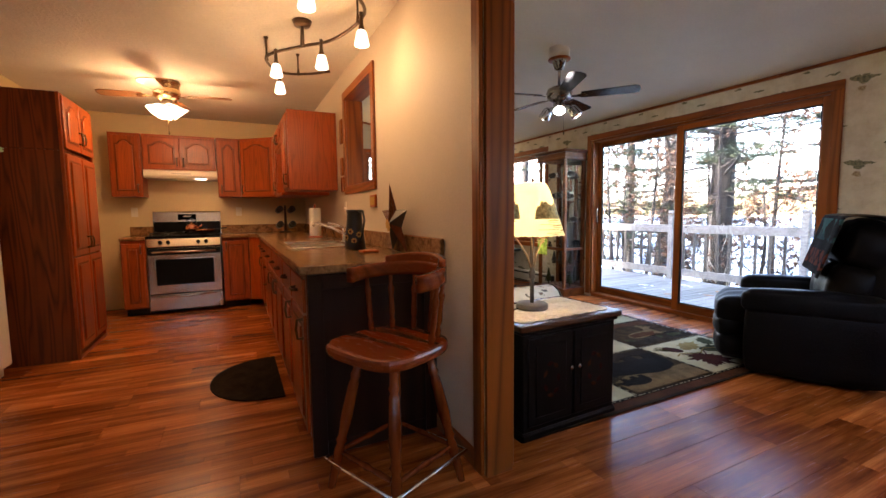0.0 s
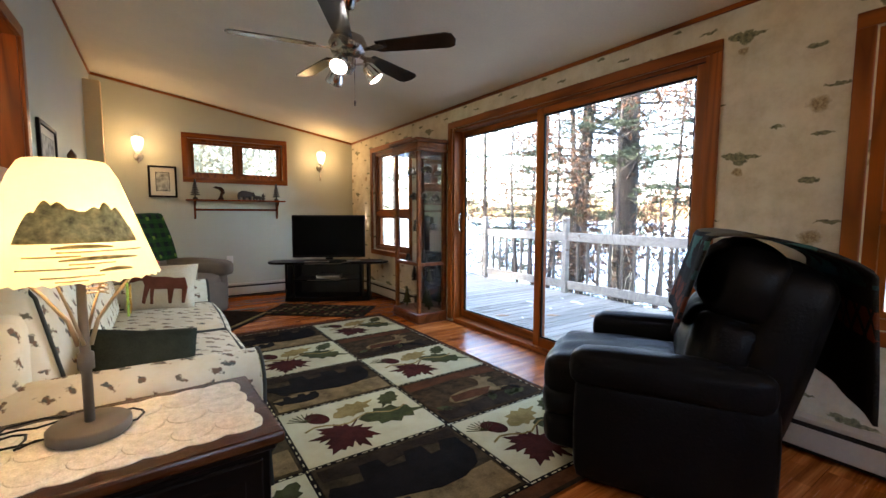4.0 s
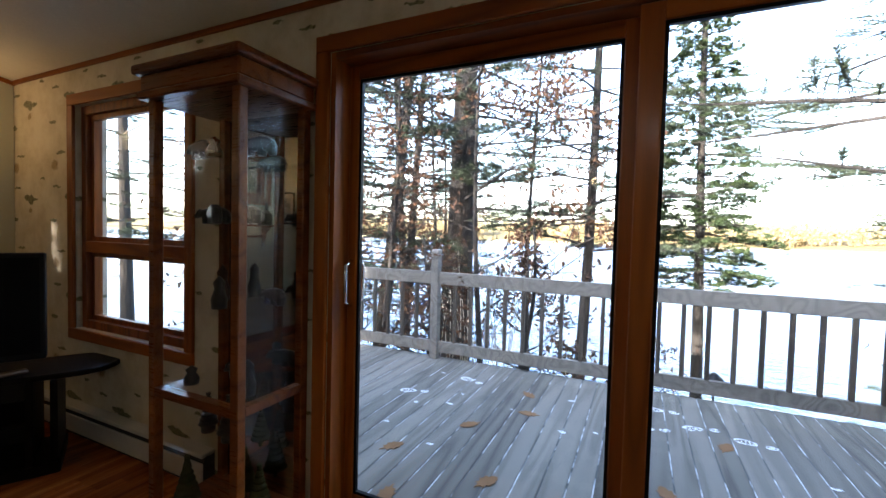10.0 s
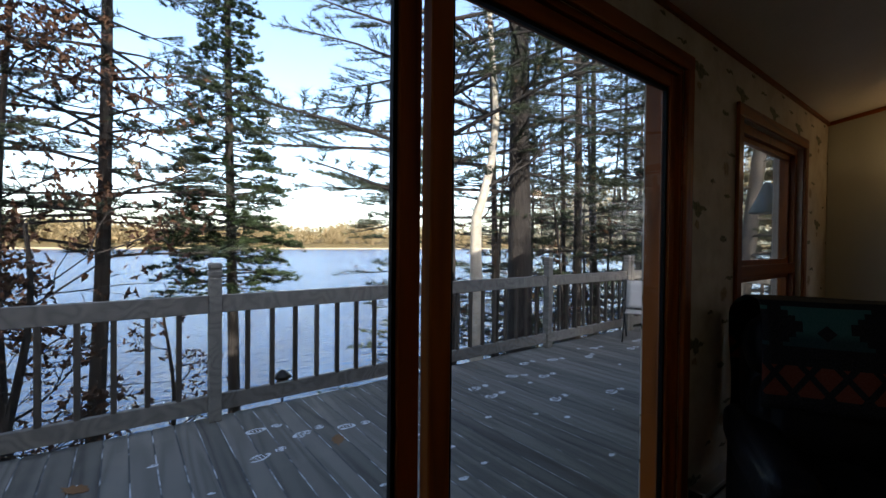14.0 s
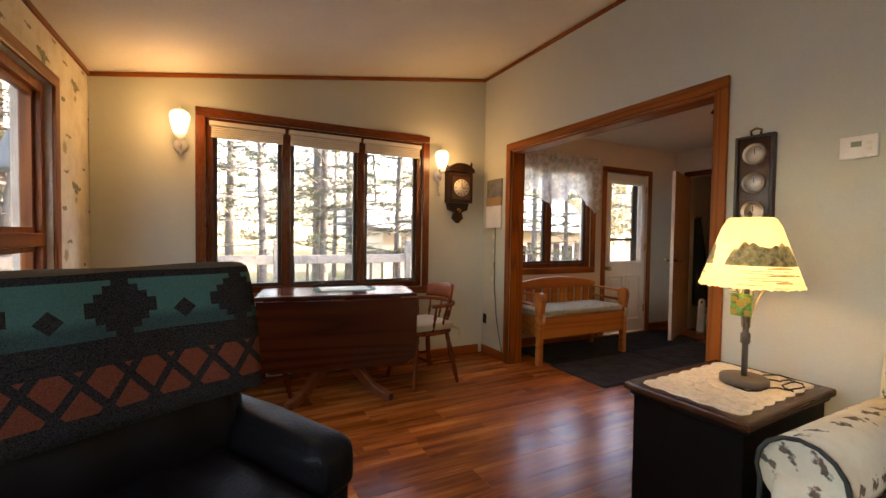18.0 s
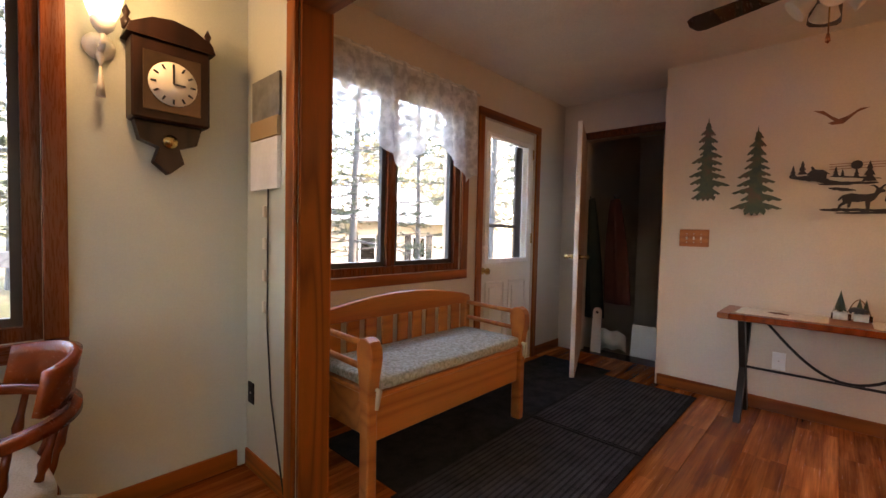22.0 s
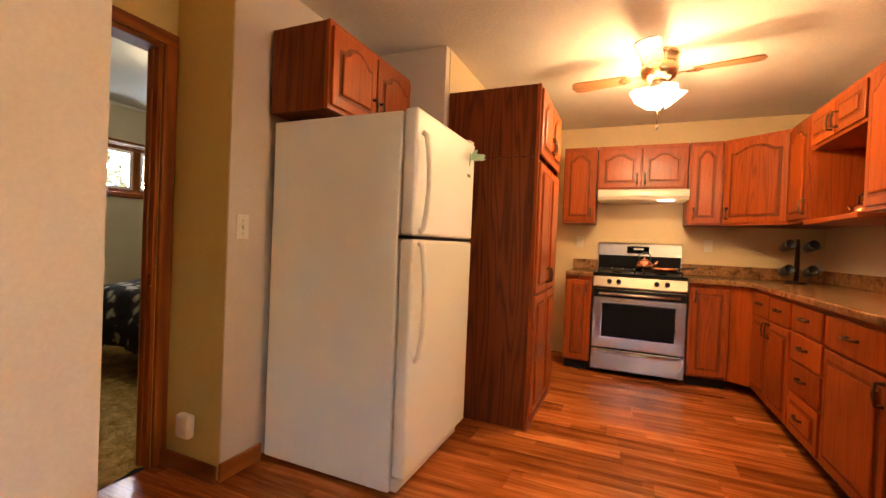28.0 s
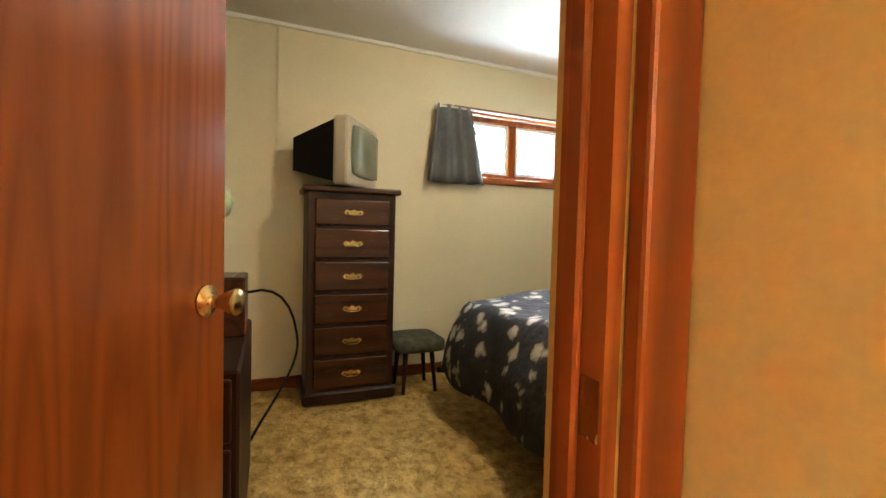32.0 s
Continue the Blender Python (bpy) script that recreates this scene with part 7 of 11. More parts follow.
def framed(name, label, m, w, h, fr, frame_mat, mat_mat, pic_mat, margin):
    """A framed picture; local x along, z up from the middle, -y outward."""
    root = thing(name, label, "picture", m)
    t = bmesh.new()
    for q in ((-w / 2, -h / 2, -w / 2 + fr, h / 2), (w / 2 - fr, -h / 2, w / 2, h / 2), (-w / 2 + fr, -h / 2, w / 2 - fr, -h / 2 + fr), (-w / 2 + fr, h / 2 - fr, w / 2 - fr, h / 2)):
        box(t, q[0], -0.022, q[1], q[2], -0.001, q[3], bevel=0.004)
    part("frame", t, frame_mat, root)
    part("mat_board", B(-w / 2 + fr, -0.010, -h / 2 + fr, w / 2 - fr, -0.002, h / 2 - fr), mat_mat, root)
    part("print_border", B(-w / 2 + margin - 0.006, -0.012, -h / 2 + margin - 0.006, w / 2 - margin + 0.006, -0.010, h / 2 - margin + 0.006), frame_mat, root)
    part("print", B(-w / 2 + margin, -0.014, -h / 2 + margin, w / 2 - margin, -0.012, h / 2 - margin), pic_mat, root)
    return root


matboard = plain("ivory_mat_board", (0.66, 0.62, 0.50), 0.8, vary=0.03)
bird_print = plain("bird_print", (0.45, 0.44, 0.37), 0.8, vary=0.85, scale=18, grain=60)
framed("framed_print", "small framed bird print with a cream mat", pose(2.43, NORTH, 1.585), 0.31, 0.40, 0.024, ebony, matboard, bird_print, 0.085)
framed("framed_print", "dark framed picture on the divider wall", pose(DIV_L, 5.15, 1.55, 0, 0, 90), 0.55, 0.44, 0.03, ebony, matboard, bird_print, 0.09)
wall_plate("wall_outlet", "white outlet plate on the north wall", pose(3.17, NORTH, 0.53), 0.08, 0.115, white_paint, "outlet")
wall_plate("light_switch", "wooden switch plate beside the opening", pose(DIV_L, 2.45, 1.15, 0, 0, 90), 0.08, 0.16, pine, "switch")
plug = thing("air_freshener", "white plug-in near the floor", "plug", pose(DIV_L, 2.40, 0.33, 0, 0, 90))
part("case", B(-0.03, -0.04, -0.05, 0.03, -0.001, 0.05, bevel=0.008, seg=2), white_enamel, plug)

# barometer, thermostat
ba = thing("barometer", "dark framed weather station with three brass dials", "barometer", pose(DIV_L, 2.475, 1.50, 0, 0, 90))
t = bmesh.new()
for q in ((-0.09, -0.24, -0.075, 0.24), (0.075, -0.24, 0.09, 0.24), (-0.075, -0.24, 0.075, -0.225), (-0.075, 0.225, 0.075, 0.24)):
    box(t, q[0], -0.03, q[1], q[2], -0.001, q[3], bevel=0.003)
part("frame", t, pic_black, ba)
part("board", B(-0.075, -0.015, -0.225, 0.075, -0.001, 0.225), walnut, ba)
part("inner_edge", B(-0.065, -0.017, -0.215, 0.065, -0.015, 0.215), walnut_x, ba)
for z in (0.145, 0.0, -0.145):
    dd = part("dial", lathe(bmesh.new(), [(0.0, 0.016), (0.042, 0.016), (0.046, 0.03), (0.052, 0.03), (0.054, 0.016), (0.054, 0.0)], 28, m=pose(0, -0.001, z, 90)), nickel, ba)
    part("face", lathe(bmesh.new(), [(0.042, 0.017), (0.0, 0.0185)], 24, m=pose(0, -0.001, z, 90)), white_enamel, dd)
    part("needle", B(-0.002, -0.022, z, 0.002, -0.0205, z + 0.03), pic_black, dd)
part("hook", tube(bmesh.new(), [(-0.02, -0.01, 0.24), (-0.025, -0.012, 0.265), (0, -0.012, 0.275), (0.025, -0.012, 0.265), (0.02, -0.01, 0.24)], 0.006, 7), brass, ba)
th = thing("thermostat", "white wall thermostat with a small display", "thermostat", pose(DIV_L, 2.87, 1.61, 0, 0, 90))
part("case", B(-0.062, -0.028, -0.048, 0.062, -0.001, 0.048, bevel=0.006, seg=2), white_enamel, th)
part("display", B(-0.022, -0.030, 0.0, 0.012, -0.028, 0.022), plain("lcd_green", (0.20, 0.24, 0.16), 0.3), th)
for z in (-0.02, 0.005):
    part("button", B(0.03, -0.031, z, 0.045, -0.028, z + 0.012, bevel=0.002), ivory, th)

# curio cabinet
cu = thing("curio_cabinet", "tall oak curio cabinet with glass sides and figurines", "cabinet", pose(4.62, 5.10, 0))
W, D, H = 0.36, 0.53, 1.93
part("plinth", B(-0.02, -0.02, 0, W, D + 0.02, 0.11, bevel=0.01), sofa_frame, cu)
part("crown", B(-0.02, -0.02, H - 0.07, W, D + 0.02, H, bevel=0.008), sofa_frame, cu)
part("crown_cap", B(-0.045, -0.045, H - 0.005, W, D + 0.045, H + 0.035, bevel=0.012, seg=2), sofa_frame, cu)
part("crown_lip", B(-0.03, -0.03, H - 0.10, W, D + 0.03, H - 0.068, bevel=0.006), sofa_frame, cu)
for x in (0.0, W - 0.04):
    for y in (0.0, D - 0.04):
        part("post", B(x, y, 0.11, x + 0.04, y + 0.04, H - 0.07, bevel=0.004), sofa_frame, cu)
for z in (0.62,):
    part("mid_rail", B(0, 0.04, z, 0.04, D - 0.04, z + 0.035), sofa_frame, cu)
    part("mid_rail", B(0.04, 0.0, z, W - 0.04, 0.035, z + 0.035), sofa_frame, cu)
part("back_panel", B(W - 0.012, 0.04, 0.11, W - 0.004, D - 0.04, H - 0.07), principled("mirror_back", (0.38, 0.37, 0.36), 0.03, 1.0), cu)
for z in (0.40, 0.64, 0.98, 1.32, 1.60):
    part("glass_shelf", B(0.02, 0.02, z, W - 0.015, D - 0.02, z + 0.008), cabinet_pane, cu)
for b in ((0.012, 0.04, 0.11, 0.018, D - 0.04, H - 0.07), (0.04, 0.012, 0.11, W - 0.04, 0.018, H - 0.07), (0.04, D - 0.018, 0.11, W - 0.04, D - 0.012, H - 0.07)):
    g = part("glass_pane", B(*b), cabinet_pane, cu)
    g.visible_shadow = False
rnd = random.Random(5)
for z in (0.112, 0.408, 0.648, 0.988, 1.328, 1.608):
    for k in range(3):
        px, py = 4.62 + rnd.uniform(0.09, 0.27), 5.10 + 0.11 + k * 0.155
        kind = rnd.random()
        if z < 0.45:
            carved_tree(px, py, z, rnd.uniform(0.16, 0.24), "small green ornamental tree in the cabinet", base=kind < 0.4)
        elif kind < 0.5:
            silhouette("bear_figurine", "small dark bear figurine in the cabinet", px, py, z + 0.048, bear_outline(rnd.uniform(0.07, 0.09)), 0.04, pic_black, rnd.uniform(60, 120))
        else:
            h = rnd.uniform(0.08, 0.17)
            f1 = solid("figurine", lathe(bmesh.new(), [(0.0, 0), (0.03, 0), (0.032, h * 0.3), (0.018, h * 0.6), (0.024, h * 0.8), (0.0, h)], 12), rnd.choice([pic_black, walnut, chrome]), "small dark turned figurine in the cabinet", "figurine")
            f1.matrix_world = pose(px, py, z)

# television and stand
stand = thing("television_stand", "dark corner television stand with rounded side shelves", "tv stand", pose(4.30, 6.97, 0, 0, 0, -28))
part("top", slab(bmesh.new(), [(-0.62 + 0.20 * math.cos(a), 0.02 + 0.20 * math.sin(a)) for a in [math.pi * (0.5 + k / 12) for k in range(13)]] + [(0.62 + 0.20 * math.cos(a), 0.02 + 0.20 * math.sin(a)) for a in [math.pi * (-0.5 + k / 12) for k in range(13)]], 0.50, 0.53, bevel=0.006), ebony, stand)
part("cabinet_body", B(-0.56, -0.19, 0.0, 0.56, 0.20, 0.06, bevel=0.006), ebony, stand)
part("middle_shelf", B(-0.44, -0.19, 0.28, 0.44, 0.20, 0.30, bevel=0.004), ebony, stand)
part("back_board", B(-0.44, 0.19, 0.06, 0.44, 0.21, 0.50), pic_black, stand)
for x in (-0.55, -0.455, 0.425, 0.52):
    part("side_panel", B(x, -0.195, 0.06, x + 0.03, 0.195, 0.50, bevel=0.004), ebony, stand)
for z, w in ((0.512, 0.30), (0.292, 0.26)):
    part("shelf_strip", tube(bmesh.new(), [(-w, -0.198, z), (w * 0.55, -0.204, z), (w * 0.75, -0.204, z + 0.018), (w, -0.198, z + 0.02)], 0.005, 6), nickel, stand, "thin silver strip on the shelf edge")
tv = thing("television", "black flat-screen television, switched off", "television", pose(4.30, 6.97, 0.53, 0, 0, -28))
part("foot", slab(bmesh.new(), [(-0.26, -0.12), (0.26, -0.12), (0.20, 0.10), (-0.20, 0.10)], 0, 0.018, bevel=0.005), black_plastic, tv)
part("neck", B(-0.05, -0.01, 0.015, 0.05, 0.03, 0.08), black_plastic, tv)
part("case", B(-0.49, -0.02, 0.05, 0.49, 0.035, 0.63, bevel=0.010, seg=2), black_plastic, tv)
part("screen", B(-0.465, -0.0235, 0.085, 0.465, -0.019, 0.605), screen_black, tv)
bx = thing("cable_box", "grey media box on the stand shelf", "media player", pose(4.30, 6.97, 0.301, 0, 0, -28))
part("case", B(-0.16, -0.14, 0, 0.16, 0.08, 0.045, bevel=0.005), nickel, bx)
bx = thing("media_player", "slim silver player on the stand top", "media player", pose(4.30, 6.97, 0.531, 0, 0, -28))
part("case", B(-0.30, -0.19, 0, 0.02, -0.13, 0.012, bevel=0.004), nickel, bx)
bx2 = thing("remote_control", "grey remote control on the stand top", "remote", pose(4.55, 6.72, 0.531, 0, 0, -10))
part("case", B(-0.09, -0.025, 0, 0.09, 0.025, 0.018, bevel=0.006), nickel, bx2)

# dining table and captain's chairs
table_base = wood("table_base_maple", (0.10, 0.025, 0.007), (0.34, 0.105, 0.026), "z", rough=0.36, coat=0.1)
dt = thing("drop_leaf_table", "dark wooden drop-leaf table with its leaves down", "table", pose(3.37, 0.36, 0, 0, 0, -9.4))
tw = walnut_red = wood("red_mahogany", (0.028, 0.006, 0.003), (0.11, 0.026, 0.009), "x", rough=0.16, coat=0.06, spec=0.2)
part("top", B(-0.57, -0.25, 0.745, 0.57, 0.27, 0.772, bevel=0.006, seg=2), tw, dt)
for s in (1, -1):
    y0 = 0.285 if s > 0 else -0.268
    o = [(-0.565, 0.74), (0.565, 0.74), (0.565, 0.36), (0.54, 0.28), (0.47, 0.235), (-0.47, 0.235), (-0.54, 0.28), (-0.565, 0.36)]
    part("drop_leaf", slab(bmesh.new(), o, -0.011, 0.011, Matrix.Translation((0, y0, 0)) @ pose(0, 0, 0, 90), bevel=0.004), tw, dt)
part("pedestal", lathe(bmesh.new(), [(0.05, 0.74), (0.06, 0.66), (0.045, 0.60), (0.07, 0.45), (0.055, 0.30), (0.075, 0.24), (0.06, 0.20), (0.0, 0.19)], 20), table_base, dt)
for a in (45, 135, 225, 315):
    q = pose(0, 0, 0, 0, 0, a)
    part("foot", slab(bmesh.new(), [(0.03, 0.31), (0.10, 0.30), (0.18, 0.25), (0.27, 0.165), (0.36, 0.095), (0.45, 0.062), (0.51, 0.05), (0.51, 0.0), (0.46, 0.0), (0.38, 0.02), (0.29, 0.065), (0.20, 0.135), (0.12, 0.18), (0.03, 0.19)], -0.027, 0.027, q @ pose(0, 0, 0, 90), bevel=0.008), table_base, dt)
pm = thing("placemat", "teal edged map placemat on the table", "placemat", pose(3.30, 0.28, 0.7725, 0, 0, -5))
part("edge", slab(bmesh.new(), [(-0.24, -0.1), (-0.17, -0.17), (0.17, -0.17), (0.24, -0.1), (0.24, 0.1), (0.17, 0.17), (-0.17, 0.17), (-0.24, 0.1)], 0, 0.003), plain("teal_cloth", (0.06, 0.14, 0.13), 0.9), pm)
part("face", B(-0.19, -0.11, 0.003, 0.19, 0.11, 0.0045), matboard, pm)


def captain_chair(m, cushion_on):
    root = thing("captain_chair", "brown captain's chair with turned legs" + (" and a white tied cushion" if cushion_on else ""), "chair", m, "dining chairs")
    part("seat", slab(bmesh.new(), [(0.23 * math.copysign(abs(math.cos(a)) ** 0.7, math.cos(a)), 0.21 * math.copysign(abs(math.sin(a)) ** 0.7, math.sin(a))) for a in [k * math.pi / 16 for k in range(32)]], 0.415, 0.445, bevel=0.012), maple_x, root)
    pr = [(0.0, 0.014), (0.15, 0.02), (0.2, 0.013), (0.25, 0.021), (0.5, 0.022), (0.65, 0.014), (0.7, 0.02), (1.0, 0.013)]
    mids = []
    for sx in (-1, 1):
        for sy in (-1, 1):
            a, b = Vector((sx * 0.15, sy * 0.14, 0.42)), Vector((sx * 0.22, sy * 0.21, 0.0))
            part("leg", tube(bmesh.new(), [a.lerp(b, t) for t, r in pr], [r for t, r in pr], 9), maple, root)
            mids.append(a.lerp(b, 0.6))
    for i, j in ((0, 1), (2, 3)):
        part("stretcher", tube(bmesh.new(), [mids[i].lerp(mids[j], t) for t in (0, 0.5, 1)], [0.008, 0.013, 0.008], 8), maple, root)
    part("stretcher", tube(bmesh.new(), [(mids[0] + mids[1]) / 2, (mids[2] + mids[3]) / 2], 0.010, 8), maple, root)

    def arc(u):
        a = math.pi * (-0.10 + 1.20 * u)
        return 0.255 * math.cos(a), 0.235 * math.sin(a) + 0.01

    part("arm_rail", sheet(bmesh.new(), lambda u, v: Vector((arc(u)[0] * (1 - 0.16 * (v - 0.5)), arc(u)[1] * (1 - 0.16 * (v - 0.5)), 0.665)), 24, 2, 0.022), maple_x, root)
    part("crest", sheet(bmesh.new(), lambda u, v: Vector((0.235 * math.cos(math.pi * (0.2 + 0.6 * u)), 0.235 * math.sin(math.pi * (0.2 + 0.6 * u)) + 0.012 + 0.02 * v, 0.675 + v * (0.105 + 0.02 * math.sin(math.pi * u)))), 16, 4, 0.022), maple_x, root)
    for k in range(8):
        a = math.pi * (-0.04 + 1.08 * k / 7)
        p, q = Vector((0.20 * math.cos(a), 0.185 * math.sin(a), 0.44)), Vector((0.25 * math.cos(a), 0.235 * math.sin(a) + 0.01, 0.66))
        s = [(0, 0.008), (0.25, 0.012), (0.4, 0.008), (0.5, 0.014), (0.65, 0.009), (1, 0.008)]
        part("spindle", tube(bmesh.new(), [p.lerp(q, t) for t, r in s], [r for t, r in s], 8), maple, root)
    if cushion_on:
        part("seat_cushion", cushion(bmesh.new(), -0.20, -0.19, 0.445, 0.20, 0.18, 0.51, 0.012, 8), pillow_cream, root, "white tied seat cushion")
        part("tie", tube(bmesh.new(), [(0.16, 0.18, 0.46), (0.19, 0.24, 0.44), (0.18, 0.25, 0.36)], [0.006, 0.014, 0.010], 6), pillow_cream, root)
    return root


captain_chair(pose(4.0, 0.29, 0, 0, 0, -70), False)
captain_chair(pose(2.68, 0.45, 0, 0, 0, 97), True)

# clock, calendar corner
ck = thing("wall_clock", "dark wooden pendulum wall clock with a brass dial", "clock", pose(2.085, SOUTH, 1.645, 0, 0, 180) @ Matrix.Scale(1.17, 4))
part("case", B(-0.115, -0.09, -0.09, 0.115, -0.002, 0.17, bevel=0.006), walnut, ck)
part("pediment", slab(bmesh.new(), [(-0.13, 0.17), (0.13, 0.17), (0.12, 0.20), (0.06, 0.235), (0.0, 0.245), (-0.06, 0.235), (-0.12, 0.20)], 0.002, 0.10, pose(0, 0, 0, 90)), walnut, ck)
for s in (-1, 1):
    part("finial", lathe(bmesh.new(), [(0.0, 0.0), (0.012, 0.005), (0.016, 0.03), (0.006, 0.045), (0.012, 0.06), (0.0, 0.085)], 12, s * 0.12, -0.05, 0.185), walnut, ck)
part("dial_plate", B(-0.085, -0.094, -0.06, 0.085, -0.09, 0.13, bevel=0.002), bronze, ck)
part("dial_ring", lathe(bmesh.new(), [(0.0, 0.0), (0.072, 0.0), (0.072, 0.004), (0.0, 0.004)], 28, m=pose(0, -0.094, 0.035, 90)), ivory, ck)
for k in range(12):
    a = math.pi * k / 6
    part("hour_mark", B(-0.003, -0.100, 0.050, 0.003, -0.098, 0.066), pic_black, ck).matrix_local = Matrix.Translation((0, 0, 0.035)) @ Matrix.Rotation(a, 4, "Y")
part("hand", B(-0.003, -0.102, 0.035, 0.003, -0.100, 0.085), pic_black, ck)
part("hand", B(0.0, -0.102, 0.032, 0.035, -0.100, 0.038), pic_black, ck)
part("lower_case", slab(bmesh.new(), [(-0.10, -0.09), (0.10, -0.09), (0.085, -0.15), (0.03, -0.17), (0.045, -0.22), (0.0, -0.26), (-0.045, -0.22), (-0.03, -0.17), (-0.085, -0.15)], 0.002, 0.05, pose(0, 0, 0, 90)), walnut, ck)
part("pendulum", lathe(bmesh.new(), [(0.0, 0.01), (0.022, 0.008), (0.024, 0.0), (0.0, 0.0)], 18, m=pose(0, -0.055, -0.15, 90)), brass, ck)
cal = thing("letter_holder", "wall calendar and wire letter holder by the opening", "wall organizer", pose(DIV_L, 0.13, 1.5, 0, 0, 90))
part("calendar_picture", B(-0.13, -0.012, 0.10, 0.13, -0.002, 0.28), plain("photo_grey", (0.16, 0.16, 0.15), 0.5, vary=0.6, scale=12), cal)
part("picture_strip", B(-0.13, -0.02, 0.02, 0.13, -0.002, 0.10), plain("straw_basket", (0.35, 0.24, 0.12), 0.8), cal)
part("calendar_page", B(-0.13, -0.018, -0.20, 0.13, -0.002, 0.015), plain("calendar_paper", (0.72, 0.72, 0.70), 0.8), cal)
for k in range(4):
    part("hook", B(-0.015, -0.015, -0.32 - k * 0.14, 0.005, -0.002, -0.27 - k * 0.14, bevel=0.003), ivory, cal)
part("cord", tube(bmesh.new(), [(0.03, -0.01, -0.2), (0.03, -0.01, -0.8), (0.08, -0.015, -1.1), (0.16, -0.015, -1.35), (0.22, -0.02, -1.49)], 0.004, 6), pic_black, cal)
wall_plate("wall_outlet", "dark outlet with a plug by the opening", pose(DIV_L, -0.02, 0.36, 0, 0, 90), 0.06, 0.10, black_plastic, "outlet")

# blinds above the south windows
blind_mat = plain("cream_blind", (0.66, 0.60, 0.48), 0.7, vary=0.06)
for xa, xb in ((2.50, 3.03), (3.09, 3.67), (3.73, 4.25)):
    bl = thing("roman_blind", "raised cream slatted blind at the window head", "blind", pose(xa, SOUTH - 0.012, 2.07))
    part("head_rail", B(-0.015, 0.0, -0.035, xb - xa + 0.015, 0.045, 0.0, bevel=0.004), blind_mat, bl)
    for k in range(5):
        part("slat", B(0, 0.005 + 0.002 * (k % 2), -0.055 - k * 0.017, xb - xa, 0.035, -0.041 - k * 0.017, bevel=0.003), blind_mat, bl)
for x in (2.62, 4.0, 3.4):
    cr = thing("window_crank", "dark metal casement crank at the window sill", "window crank", pose(x, SOUTH + 0.0, 0.775))
    part("base", B(-0.035, -0.02, -0.012, 0.035, 0.012, 0.012, bevel=0.004), bronze, cr)
    part("lever", tube(bmesh.new(), [(0, 0.012, 0), (0.03, 0.03, 0.012), (0.07, 0.03, 0.0)], 0.006, 6), bronze, cr)

# ---- entry ----
fdm = plain("ivory_door_paint", (0.66, 0.60, 0.50), 0.4, vary=0.04)
casing_y("trim_front_door", SOUTH + 0.001, SOUTH + 0.02, -0.80, -0.03, 0.0, 2.03, sill=False)
fd = tagged(new("door_front"), "white panelled entry door with a half-height window", kind="structure")
t = bmesh.new()
y0, y1 = SOUTH - 0.06, SOUTH - 0.018
for q in ((-0.795, 0.01, -0.70, 2.025), (-0.13, 0.01, -0.035, 2.025), (-0.70, 0.01, -0.13, 0.92), (-0.70, 1.90, -0.13, 2.025)):
    box(t, q[0], y0, q[1], q[2], y1, q[3])
part("leaf", t, fdm, fd)
t = bmesh.new()
for q in ((-0.735, 0.885, -0.69, 1.935), (-0.14, 0.885, -0.095, 1.935), (-0.69, 0.885, -0.14, 0.925), (-0.69, 1.895, -0.14, 1.935)):
    box(t, q[0], y1, q[1], q[2], y1 + 0.018, q[3], bevel=0.006)
part("window_frame", t, white_enamel, fd)
for x0 in (-0.71, -0.385):
    for q in ((x0, 0.15, x0 + 0.27, 0.172), (x0, 0.718, x0 + 0.27, 0.74), (x0, 0.172, x0 + 0.022, 0.718), (x0 + 0.248, 0.172, x0 + 0.27, 0.718)):
        part("panel_moulding", B(q[0], y1, q[1], q[2], y1 + 0.012, q[3], bevel=0.005), fdm, fd)
    part("panel", B(x0 + 0.048, y1, 0.198, x0 + 0.222, y1 + 0.014, 0.692, bevel=0.012), fdm, fd)
g = part("pane", B(-0.70, y0 + 0.018, 0.92, -0.13, y0 + 0.024, 1.90), pane_mat, fd)
g.visible_shadow = False
part("storm_bar", B(-0.70, y0 - 0.03, 1.18, -0.13, y0 - 0.01, 1.21), bronze_frame, fd)
part("storm_stile", B(-0.70, y0 - 0.03, 0.92, -0.60, y0 - 0.01, 1.90), bronze_frame, fd)
part("knob", lathe(bmesh.new(), [(0.028, 0.0), (0.028, 0.006), (0.012, 0.01), (0.012, 0.03), (0.027, 0.045), (0.024, 0.06), (0.0, 0.065)], 18, m=pose(-0.085, y1, 0.83, -90)), brass, fd)
part("deadbolt", lathe(bmesh.new(), [(0.028, 0.0), (0.026, 0.012), (0.0, 0.014)], 18, m=pose(-0.085, y1, 1.02, -90)), ivory, fd)
for z in (0.25, 1.05, 1.8):
    part("hinge", B(-0.802, y1, z, -0.785, y1 + 0.008, z + 0.09), brass, fd)
